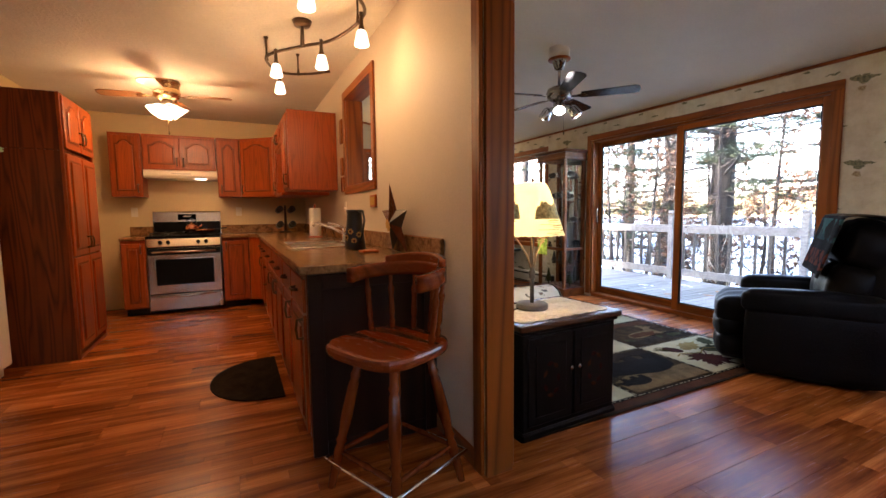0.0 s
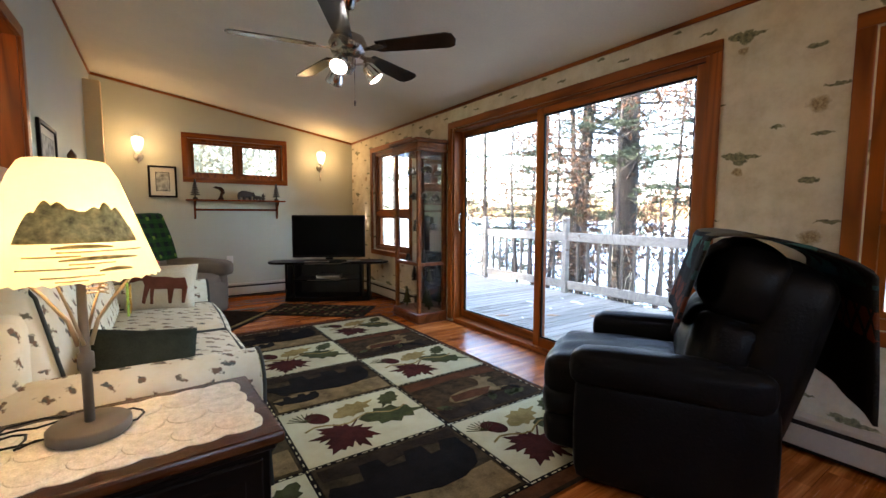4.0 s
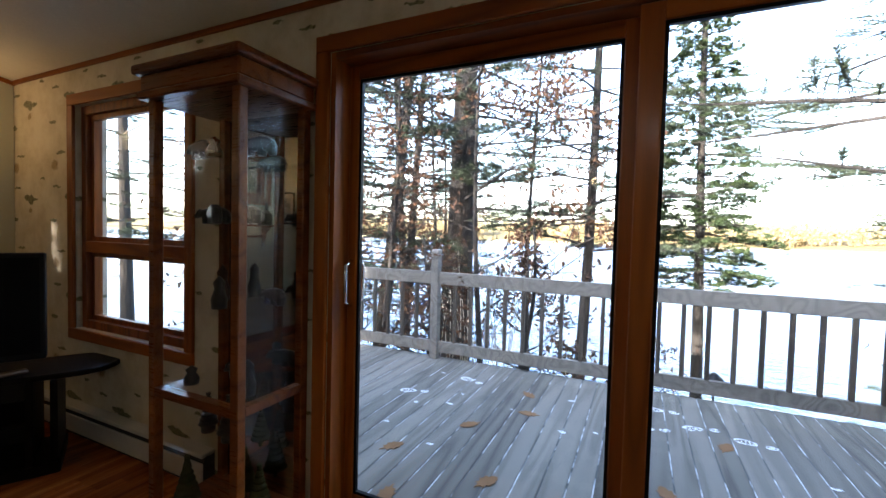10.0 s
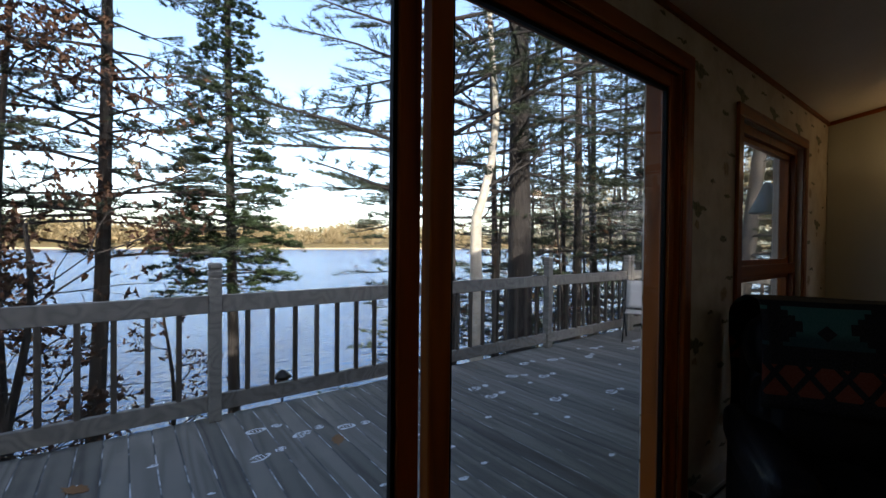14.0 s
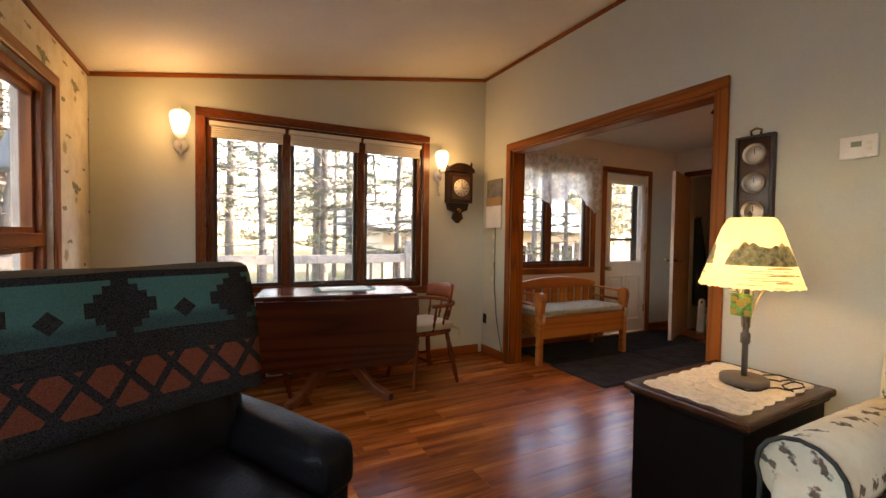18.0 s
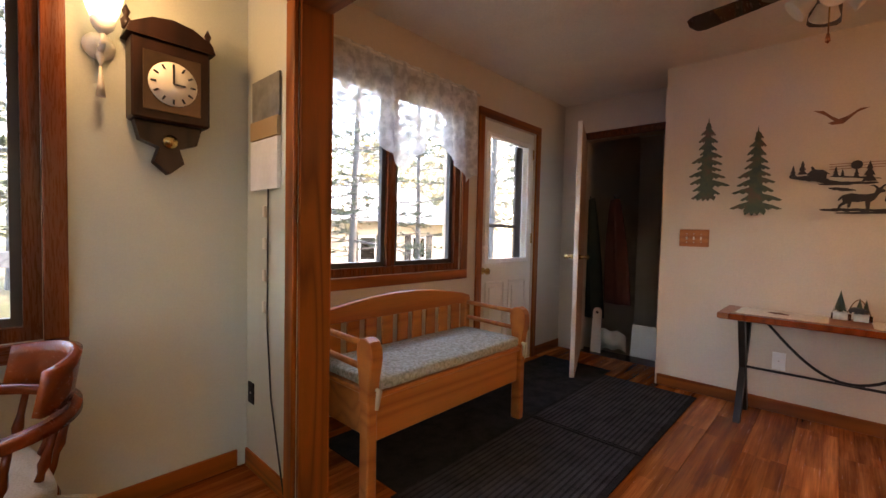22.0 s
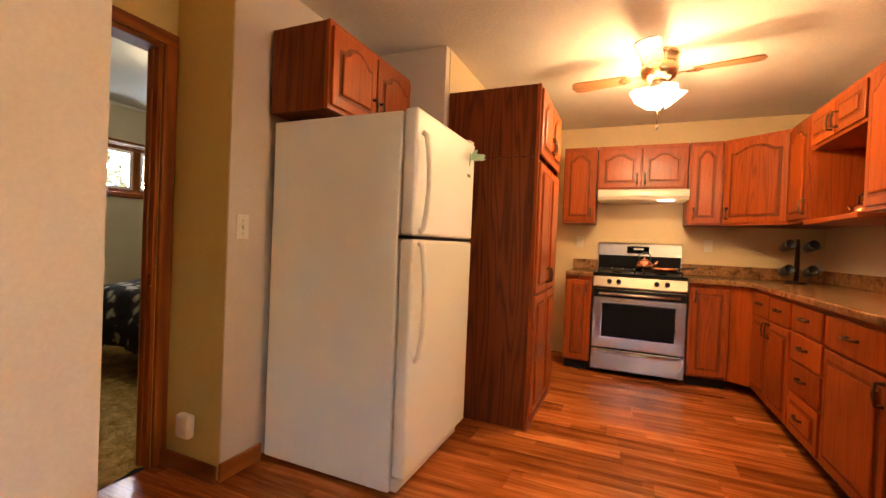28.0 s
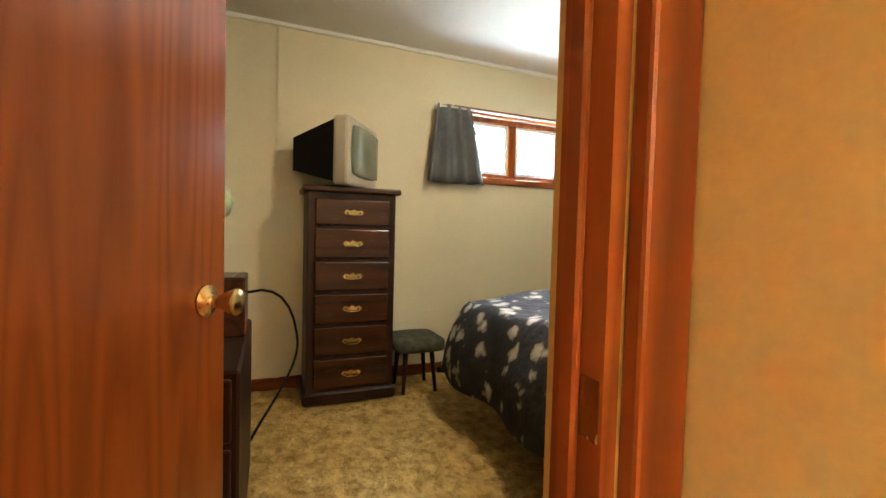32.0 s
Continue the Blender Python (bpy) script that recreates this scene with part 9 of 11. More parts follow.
for k, (y, z, h) in enumerate(((1.73, 1.535, 0.07), (1.775, 1.545, 0.09), (1.93, 1.525, 0.06), (1.96, 1.52, 0.045), (2.02, 1.51, 0.06), (2.075, 1.485, 0.12), (2.265, 1.312, 0.19))):
    part("small_pine", slab(bmesh.new(), [(y, z + h), (y + h * 0.12, z + h * 0.6), (y + h * 0.07, z + h * 0.6), (y + h * 0.2, z + h * 0.3), (y + h * 0.1, z + h * 0.3), (y + h * 0.27, z), (y - h * 0.27, z), (y - h * 0.1, z + h * 0.3), (y - h * 0.2, z + h * 0.3), (y - h * 0.07, z + h * 0.6), (y - h * 0.12, z + h * 0.6)], 0.008, 0.012, ONWALL), art_brown, sca)
part("sun_disc", slab(bmesh.new(), [(2.020 + 0.026 * math.cos(k * 0.393), 1.585 + 0.026 * math.sin(k * 0.393)) for k in range(16)], 0.010, 0.014, ONWALL), art_brown, sca)
for z in (1.565, 1.58, 1.595):
    part("cloud_line", B(-0.915, 1.90, z, -0.912, 2.17, z + 0.003), art_rust, sca)


def metal_bird(y, z, s, flip=1):
    o = [(-0.12, 0.05), (-0.07, 0.04), (-0.03, 0.0), (0.0, -0.02), (0.04, -0.005), (0.09, 0.03), (0.13, 0.03), (0.08, 0.01), (0.045, -0.025), (0.02, -0.05), (-0.03, -0.05), (-0.05, -0.035), (-0.02, -0.03), (-0.06, 0.01)]
    root = thing("metal_bird_art", "rust metal flying bird on the wall", "wall art")
    part("cutout", slab(bmesh.new(), [(y + a * s * flip, z + b * s) for a, b in o], 0.008, 0.012, ONWALL), art_rust, root)


metal_bird(1.93, 1.885, 1.0)
metal_bird(2.24, 1.775, 0.85, -1)
metal_bird(2.37, 1.79, 0.8, -1)
# entry ceiling fan, switched off
ef = fan("ceiling_fan", "dark ceiling fan with unlit glass shades in the entry", 0.15, 1.89, KCEIL, 0.04, walnut_x, bronze, 40, 5, 0.58, 10)
for k in range(4):
    a = radians(10 + 90 * k)
    d = Vector((math.cos(a), math.sin(a), 0))
    m = Matrix.Translation(d * 0.05 + Vector((0, 0, -0.22))) @ (d * 1.0 + Vector((0, 0, -0.8))).to_track_quat("Z", "Y").to_matrix().to_4x4()
    part("glass_shade", lathe(bmesh.new(), [(0.02, 0.0), (0.035, 0.03), (0.05, 0.075), (0.055, 0.085), (0.05, 0.085)], 20, m=m), ivory, ef, "unlit frosted glass shade")
part("pull_chain", tube(bmesh.new(), [(0.02, 0, -0.22), (0.02, 0, -0.40)], 0.003), brass, ef)
part("pull_knob", lathe(bmesh.new(), [(0.0, -0.44), (0.01, -0.43), (0.006, -0.40)], 10, 0.02), copper, ef)
part("light_stem", lathe(bmesh.new(), [(0.0, -0.25), (0.045, -0.245), (0.05, -0.20), (0.04, -0.18)], 18), bronze, ef)
baseboard(-0.924, 0.98, -0.911, 2.99)
baseboard(-1.60, 3.816, -1.995, 3.829)
baseboard(-1.611, 3.84, -1.598, 4.08)
baseboard(-1.33, SOUTH + 0.001, -0.88, SOUTH + 0.014)
baseboard(0.05, SOUTH + 0.001, 1.62, SOUTH + 0.014)
baseboard(DIV_K - 0.014, 2.345, DIV_K - 0.001, 2.74)
ng = thing("night_light", "ivory plug-in unit on the hall wall", "plug", pose(-1.79, 3.829, 0.235))
part("case", B(-0.045, -0.045, -0.055, 0.045, -0.001, 0.055, bevel=0.016, seg=3), ivory, ng)

# ---- bedroom ----
casing_x("trim_bedroom_door", -1.999, -1.975, 3.06, 3.785, 0.0, 2.0, sill=False, w=0.062)
jl = tagged(new("trim_bedroom_jamb"), "oak door jamb with stop", kind="structure")
part("jamb", B(-2.075, 3.767, 0, -2.0, 3.785, 1.99), oak, jl)
part("jamb", B(-2.11, 3.06, 0, -2.0, 3.078, 1.99), oak, jl)
part("stop", B(-2.055, 3.757, 0, -2.03, 3.767, 1.975, bevel=0.003), oak, jl)
part("head", B(-2.11, 3.06, 1.982, -2.0, 3.785, 2.0), oak_y, jl)
part("strike_plate", B(-2.028, 3.7645, 0.86, -2.005, 3.7675, 0.92), brass, jl)
bd = tagged(new("door_bedroom"), "oak veneer bedroom door standing ajar with a brass knob", kind="structure")
bd.matrix_world = pose(-2.113, 3.08, 0.01, 0, 0, 90 + 64)
door_oak = wood("door_oak_veneer", (0.15, 0.036, 0.006), (0.30, 0.084, 0.013), "z", rough=0.17, coat=0.25, spec=0.3, fine=2.2, relief=0.003, figure=0.4)
part("leaf", B(0.0, -0.018, 0.0, 0.665, 0.018, 1.965, bevel=0.002), door_oak, bd)
for s in (-1, 1):
    part("knob", lathe(bmesh.new(), [(0.032, 0.0), (0.032, 0.006), (0.014, 0.010), (0.013, 0.03), (0.022, 0.05), (0.027, 0.065), (0.024, 0.07), (0.0, 0.071)], 20, m=pose(0.60, s * 0.018, 0.90, -90 * s)), brass, bd)
carpet = pile("gold_shag_carpet", (0.20, 0.118, 0.026), (0.62, 0.42, 0.15), blot=13)
bump(carpet, noise_tex(carpet, coords(carpet), 35, 4), 1.0, 0.03)
bm = bmesh.new()
rnd = random.Random(8)
NX, NY = 90, 90
g = [[bm.verts.new((-4.7 + 2.69 * i / NX, 2.0 + 5.0 * j / NY, 0.004 + 0.016 * noise.noise(Vector((i * 0.9, j * 1.6, 0))) + rnd.uniform(0, 0.006))) for j in range(NY + 1)] for i in range(NX + 1)]
for i in range(NX):
    for j in range(NY):
        bm.faces.new((g[i][j], g[i + 1][j], g[i + 1][j + 1], g[i][j + 1])).smooth = True
solid("floor_bedroom", bm, carpet, "gold shag carpet", kind="structure")
solid("subfloor_bedroom", B(-4.8, 1.9, -0.1, -2.0, 7.1, -0.03), dark_gap, "underlay below the carpet", kind="structure")
solid("wall_bedroom_west", wall_x(bmesh.new(), -4.80, -4.65, 1.9, 7.1, 0, 2.5, [(4.78, 5.75, 1.50, 1.97)]), wall_cream, "cream panelled bedroom wall", kind="structure")
solid("wall_bedroom_south", B(-4.65, 1.9, 0, -2.11, 2.0, 2.5), wall_cream, "cream bedroom wall", kind="structure")
solid("wall_bedroom_north", B(-4.65, 7.0, 0, -1.9, 7.1, 2.5), wall_cream, "cream bedroom wall", kind="structure")
solid("wall_bedroom_east", B(-2.11, 3.953, 0, -2.0, 7.0, 2.5), wall_cream, "cream bedroom wall", kind="structure")
solid("wall_bedroom_east_south", B(-2.11, 1.9, 0, -2.0, 2.597, 2.5), wall_cream, "cream bedroom wall", kind="structure")
solid("ceiling_bedroom", B(-4.8, 1.9, 2.38, -2.113, 7.1, 2.48), ceil_white, "off-white bedroom ceiling", kind="structure")
solid("trim_bedroom_cove", B(-4.65, 2.0, 2.35, -4.628, 7.0, 2.378, bevel=0.006), white_paint, "thin white ceiling cove", kind="structure")
solid("wall_batten", B(-4.65, 3.50, 0, -4.638, 3.53, 2.35), wall_cream, "panel batten", kind="structure")
baseboard(-4.65, 3.0, -4.636, 7.0)
casing_x("trim_bedroom_window", -4.649, -4.632, 4.78, 5.75, 1.50, 1.97, w=0.05)
window_x("window_bedroom", "small high bedroom window with two panes", -4.76, -4.68, 4.78, 5.75, 1.50, 1.97, (5.27,), (), fr=0.035, inner=white_enamel)
window_light("sky_light_bedroom_window", pose(-4.86, 5.27, 1.74, 0, -90, 0), 0.45, 0.95, 0.35)
lamp("bedroom_ceiling_light", -3.0, 4.6, 2.25, 9, (1.0, 0.80, 0.52), 0.12)
bl = thing("ceiling_lamp", "round glass bedroom ceiling lamp, lit", "ceiling lamp", pose(-3.0, 4.6, 2.38))
part("dome", lathe(bmesh.new(), [(0.0, -0.09), (0.09, -0.075), (0.14, -0.03), (0.145, 0.0)], 24), tulip_glow, bl)
part("base", lathe(bmesh.new(), [(0.155, -0.012), (0.155, 0.0), (0.0, 0.0)], 24), brass, bl)
grey_cl = pile("grey_curtain", (0.10, 0.10, 0.105), (0.17, 0.17, 0.175))
for y0, y1 in ((4.50, 4.97), (5.60, 5.95)):
    cu2 = thing("curtain", "short grey curtain at the bedroom window", "curtain", pose(-4.56, y0, 1.43))
    part("cloth", sheet(bmesh.new(), lambda u, v: Vector((0.042 * math.sin(u * 22 + 0.6 + 0.5 * math.sin(u * 9)) * (0.3 + 0.7 * (1 - v)), (y1 - y0) * (u * (1 - 0.42 * v) + 0.14 * v), 0.56 * v)), 40, 8, 0.006), grey_cl, cu2)
cr2 = thing("curtain_rod", "thin white curtain rod", "curtain rod", pose(-4.56, 4.55, 1.975))
part("rod", tube(bmesh.new(), [(0, 0, 0), (0, 1.45, 0)], 0.008, 8), white_enamel, cr2)
part("bracket", B(-0.075, 0.02, -0.015, 0.01, 0.04, 0.015), white_enamel, cr2)

# chest of drawers with an old television
ch = thing("chest_of_drawers", "tall dark wooden chest with six drawers", "chest of drawers", pose(-4.27, 3.65, 0.015, 0, 0, 90))
part("body", B(0.02, 0.0, 0.05, 0.545, 0.36, 1.27, bevel=0.004), walnut, ch)
part("top", B(-0.01, -0.025, 1.27, 0.575, 0.365, 1.305, bevel=0.010, seg=2), walnut_x, ch)
part("plinth", B(0.0, -0.018, 0.0, 0.565, 0.36, 0.075, bevel=0.012), walnut, ch)
for k in range(6):
    z = 0.095 + k * 0.196
    hh = 0.175 if k < 5 else 0.155
    d = part("drawer", B(0.06, -0.014, z, 0.505, 0.006, z + hh, bevel=0.008, seg=2), walnut_x, ch)
    part("pull_plate", slab(bmesh.new(), [(-0.06, 0.0), (-0.045, 0.016), (-0.02, 0.010), (0.0, 0.02), (0.02, 0.010), (0.045, 0.016), (0.06, 0.0), (0.045, -0.016), (0.02, -0.010), (0.0, -0.018), (-0.02, -0.010), (-0.045, -0.016)], 0.0, 0.004, Matrix.Translation((0.2825, -0.014, z + hh / 2)) @ pose(0, 0, 0, 90)), brass, d)
    part("bail", tube(bmesh.new(), [(0.245, -0.02, z + hh / 2), (0.25, -0.034, z + hh / 2 - 0.015), (0.315, -0.034, z + hh / 2 - 0.015), (0.32, -0.02, z + hh / 2)], 0.004, 6), brass, d)
ct2 = thing("crt_television", "old grey tube television on the chest", "television", pose(-4.42, 3.87, 1.321, 0, 0, 146))
part("bezel", B(-0.23, -0.16, 0.0, 0.23, -0.06, 0.40, bevel=0.02, seg=2), plain("silver_plastic", (0.42, 0.38, 0.30), 0.45), ct2)
part("tube_face", cushion(bmesh.new(), -0.18, -0.185, 0.07, 0.18, -0.14, 0.35, 0.012, 6), plain("grey_green_tube", (0.16, 0.17, 0.13), 0.12), ct2)
bkx = bmesh.new()
t = [bkx.verts.new(v) for v in ((-0.21, -0.06, 0.02), (0.21, -0.06, 0.02), (0.21, -0.06, 0.38), (-0.21, -0.06, 0.38), (-0.11, 0.26, 0.10), (0.11, 0.26, 0.10), (0.11, 0.26, 0.30), (-0.11, 0.26, 0.30))]
for f in ((0, 1, 5, 4), (1, 2, 6, 5), (2, 3, 7, 6), (3, 0, 4, 7), (4, 5, 6, 7), (3, 2, 1, 0)):
    bkx.faces.new([t[i] for i in f])
part("rear_case", bkx, black_plastic, ct2)
for x in (-0.16, 0.16):
    part("foot", B(x - 0.03, -0.12, -0.004, x + 0.03, 0.0, 0.002), black_plastic, ct2)
part("cable", tube(bmesh.new(), [(0.15, 0.1, 0.05), (0.33, 0.05, -0.08), (0.35, 0.02, -0.3)], 0.004, 6), black_plastic, ct2)
ds = thing("dresser", "low black dresser with a box and green lamps", "dresser", pose(-3.75, 3.0, 0.015))
part("body", B(0, 0, 0, 0.75, 0.40, 0.64, bevel=0.008), walnut, ds)
for k in range(3):
    part("drawer", B(0.75, 0.02, 0.04 + k * 0.2, 0.765, 0.38, 0.22 + k * 0.2, bevel=0.005), walnut, ds)
    part("pull", tube(bmesh.new(), [(0.765, 0.12, 0.13 + k * 0.2), (0.785, 0.14, 0.12 + k * 0.2), (0.785, 0.26, 0.12 + k * 0.2), (0.765, 0.28, 0.13 + k * 0.2)], 0.005, 6), brass, ds)
bx3 = thing("speaker_box", "dark brown wooden box on the dresser", "box", pose(-3.62, 3.14, 0.656))
part("case", B(0, 0, 0, 0.22, 0.25, 0.22, bevel=0.006), walnut_x, bx3)
gl = thing("ornament", "green and cream ceramic hurricane lamp", "lamp", pose(-3.50, 3.27, 0.877))
part("base", lathe(bmesh.new(), [(0.0, 0), (0.04, 0), (0.02, 0.02), (0.045, 0.06), (0.04, 0.10), (0.015, 0.13), (0.02, 0.2), (0.06, 0.23), (0.075, 0.28), (0.055, 0.33), (0.03, 0.35)], 18), plain("green_floral_glass", (0.34, 0.40, 0.22), 0.3, vary=0.5, scale=25), gl)
cb = thing("power_cable", "black cable hanging from the dresser", "cable", pose(-4.2, 3.4, 0))
part("cable", tube(bmesh.new(), [(0.35 - 0.34 * math.sin(math.pi * k / 14) ** 0.8, -0.02 + 0.24 * math.sin(math.pi * k / 14), 0.76 - 0.73 * (k / 14) ** 1.1 + 0.07 * math.sin(math.pi * min(1, k / 6))) for k in range(15)], 0.007, 7), black_plastic, cb)
fs2 = thing("footstool", "low wooden footstool with a floral cushion", "stool", pose(-4.38, 4.37, 0.015))
part("cushion", cushion(bmesh.new(), -0.16, -0.15, 0.27, 0.16, 0.17, 0.36, 0.015, 8), plain("floral_tapestry", (0.06, 0.06, 0.035), 0.9, vary=0.9, scale=22), fs2)
for x in (-0.11, 0.11):
    for y in (-0.10, 0.12):
        part("leg", tube(bmesh.new(), [(x * 0.8, y * 0.8, 0.28), (x, y, 0.0)], [0.018, 0.012], 8), walnut, fs2)


def quilt():
    m = principled("dark_floral_quilt", (0.03, 0.03, 0.03), 0.9, spec=0.2)
    v = coords(m)
    vo = m.node_tree.nodes.new("ShaderNodeTexVoronoi")
    vo.inputs["Scale"].default_value = 9
    nz = m.node_tree.nodes.new("ShaderNodeTexNoise")
    nz.inputs["Scale"].default_value = 16
    wob = m.node_tree.nodes.new("ShaderNodeVectorMath")
    wob.operation = "MULTIPLY_ADD"
    wob.inputs[1].default_value = (0.09, 0.09, 0.09)
    l = m.node_tree.links
    l.new(v, nz.inputs["Vector"]), l.new(nz.outputs["Color"], wob.inputs[0]), l.new(v, wob.inputs[2]), l.new(wob.outputs[0], vo.inputs["Vector"])
    c = ramp(m, vo.outputs["Distance"], [(0.16, (0.44, 0.40, 0.32)), (0.32, (0.24, 0.21, 0.16)), (0.40, (0.030, 0.028, 0.026)), (0.8, (0.020, 0.019, 0.019))])
    set_color(m, c)
    bump(m, noise_tex(m, v, 6, 3), 0.5, 0.05)
    return m


bed = thing("bed", "made bed with a dark floral comforter", "bed", pose(-4.3, 4.50, 0.015))
part("base", B(0.36, 0.26, 0.05, 1.95, 1.40, 0.32, bevel=0.02), walnut, bed)
part("mattress", cushion(bmesh.new(), 0.22, 0.06, 0.30, 2.0, 1.54, 0.58, 0.01, 8), pillow_cream, bed)


def comforter(u, v):
    x, y = 0.06 + u * 2.04, (v - 0.5) * 2.3
    e, ex = max(0.0, abs(y) - 0.70), max(0.0, 0.36 - x)
    side = math.copysign(0.70 + 0.16 * math.sin(min(1.5, e * 4.2)) + 0.04 * e, y) if e > 0 else y
    end = x if ex <= 0 else 0.36 - 0.17 * math.sin(min(1.5, ex * 5.2)) - 0.02 * ex
    drop = 1.15 * max(0.0, e - 0.06) + 1.35 * max(0.0, ex - 0.05)
    return Vector((end + 0.02 * math.sin(8 * y) * min(1, drop * 4), side + 0.80 + 0.025 * math.sin(9 * x) * min(1, drop * 4), 0.67 + 0.03 * math.sin(3 * x) * math.cos(4 * y) - min(0.46, drop) + 0.01 * math.sin(11 * x + 7 * y)))


part("comforter", sheet(bmesh.new(), comforter, 40, 44, 0.03), quilt(), bed)

# ---- outdoors ----
def ground_mat():
    m = principled("leaf_litter_ground", (0.12, 0.10, 0.06), 0.95, spec=0.1)
    v = coords(m)
    c = ramp(m, noise_tex(m, v, 0.35, 5), [(0.35, (0.10, 0.075, 0.04)), (0.5, (0.20, 0.17, 0.09)), (0.65, (0.13, 0.15, 0.06))])
    set_color(m, mix(m, 0.45, c, ramp(m, noise_tex(m, v, 14, 4, 0.8), [(0.35, (0.05, 0.035, 0.02)), (0.6, (0.26, 0.17, 0.07))])))
    bump(m, noise_tex(m, v, 20, 4), 0.8, 0.05)
    return m


def ground_z(x, y):
    """Level round the house, a steep bank to the lake in the east, low hills far off."""
    bank = min(1.0, max(0.0, (x - 8.2 - 0.6 * math.sin(y * 0.3)) / 6.0))
    z = -0.85 - 3.6 * bank * bank * (3 - 2 * bank)
    if x > 330:
        z += min(16, (x - 330) * 0.12) + 2
    return z + 0.10 * noise.noise(Vector((x * 0.3, y * 0.3, 0)))


xs = [-1500, -500, -150, -60, -30, -18, -10, -4, 0, 3, 5.5, 7, 8, 8.6, 9.2, 9.8, 10.4, 11, 11.6, 12.2, 12.8, 13.4, 14, 14.6, 15.5, 17, 20, 30, 60, 150, 320, 340, 380, 450, 600, 1500]
ys = [-1500, -600, -250, -100, -50, -30, -22, -16, -12, -9, -7, -5, -4, -3, -2, -1, 0, 1, 2, 3, 4, 5, 6, 7, 8, 9, 10, 12, 15, 20, 30, 60, 140, 300, 700, 1500]
bm = bmesh.new()
grid = [[bm.verts.new((x, y, ground_z(x, y))) for y in ys] for x in xs]
for i in range(len(xs) - 1):
    for j in range(len(ys) - 1):
        bm.faces.new((grid[i][j], grid[i + 1][j], grid[i + 1][j + 1], grid[i][j + 1])).smooth = True
solid("ground", bm, ground_mat(), "leaf-strewn ground falling to the lake", kind="structure")
# blue base colour stands in for the sky that the water would reflect
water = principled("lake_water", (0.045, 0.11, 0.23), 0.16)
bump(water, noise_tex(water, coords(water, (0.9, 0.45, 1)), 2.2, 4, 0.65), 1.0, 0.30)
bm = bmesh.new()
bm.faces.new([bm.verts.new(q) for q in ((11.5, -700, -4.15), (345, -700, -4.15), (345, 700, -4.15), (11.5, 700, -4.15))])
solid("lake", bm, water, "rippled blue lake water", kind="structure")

bark = plain("pine_bark", (0.034, 0.029, 0.025), 0.95, vary=0.45, scale=5, grain=26, relief=1.0)
bump(bark, noise_tex(bark, coords(bark, (9, 9, 1.6)), 2.5, 5), 1.0, 0.05)
# paler copy of the bark; sun on the south trees is in its colour
sunlit_grey_bark = plain("sunlit_grey_bark", (0.125, 0.113, 0.098), 0.95, vary=0.4, scale=5, grain=26, relief=1.0)
bark_light = plain("birch_bark", (0.50, 0.45, 0.36), 0.9, vary=0.3, scale=7, grain=30, relief=0.6)


def leafy(name, a, b):
    m = principled(name, a, 0.75, spec=0.2)
    set_color(m, mix(m, 0.6, ramp(m, island(m, "island"), [(0, a), (1, b)]), ramp(m, noise_tex(m, coords(m), 1.2, 3), [(0.3, a), (0.7, b)])))
    return m


needles = leafy("pine_needles", (0.028, 0.042, 0.027), (0.070, 0.088, 0.050))
# paler copy of the needles, with sunlight put into the colour
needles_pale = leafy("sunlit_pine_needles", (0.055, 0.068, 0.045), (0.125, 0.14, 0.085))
spruce_n = leafy("spruce_needles", (0.022, 0.046, 0.022), (0.065, 0.090, 0.035))
oak_brown = leafy("oak_leaves_brown", (0.045, 0.027, 0.018), (0.125, 0.066, 0.038))
leaf_gold = leafy("golden_leaves", (0.22, 0.13, 0.03), (0.38, 0.27, 0.07))


def from_lists(name, vs, fs, material, smooth=False):
    me = bpy.data.meshes.new(name)
    me.from_pydata(vs, [], fs)
    me.materials.append(material)
    if smooth:
        me.polygons.foreach_set("use_smooth", [True] * len(me.polygons))
    return me


def tri_mesh(name, corners, material):
    """A mesh of loose triangles from an array of corners, three for each."""
    count = len(corners) // 3
    me = bpy.data.meshes.new(name)
    me.vertices.add(len(corners)), me.loops.add(len(corners)), me.polygons.add(count)
    me.vertices.foreach_set("co", corners.astype(np.float32).ravel())
    me.loops.foreach_set("vertex_index", np.arange(len(corners), dtype=np.int32))
    me.polygons.foreach_set("loop_start", np.arange(0, len(corners), 3, dtype=np.int32))
    me.update(calc_edges=True)
    me.materials.append(material)
    return me


def needle_mesh(name, points, ways, size, n, width, seed, material):
    """Bunches of thin needles: n about each point, mostly along its way."""
    rng = np.random.default_rng(seed)
    p, d = np.repeat(np.array(points), n, axis=0), np.repeat(np.array(ways), n, axis=0)
    d = d + rng.uniform(-1, 1, p.shape) * (0.95, 0.95, 0.60) + (0, 0, 0.12)
    d /= np.linalg.norm(d, axis=1, keepdims=True)
    side = np.cross(d, rng.normal(size=p.shape))
    side *= width / np.linalg.norm(side, axis=1, keepdims=True)
    e = p + d * size * rng.uniform(0.65, 1.25, (len(p), 1))
    return tri_mesh(name, np.stack([p - side, p + side, e], axis=1).reshape(-1, 3), material)


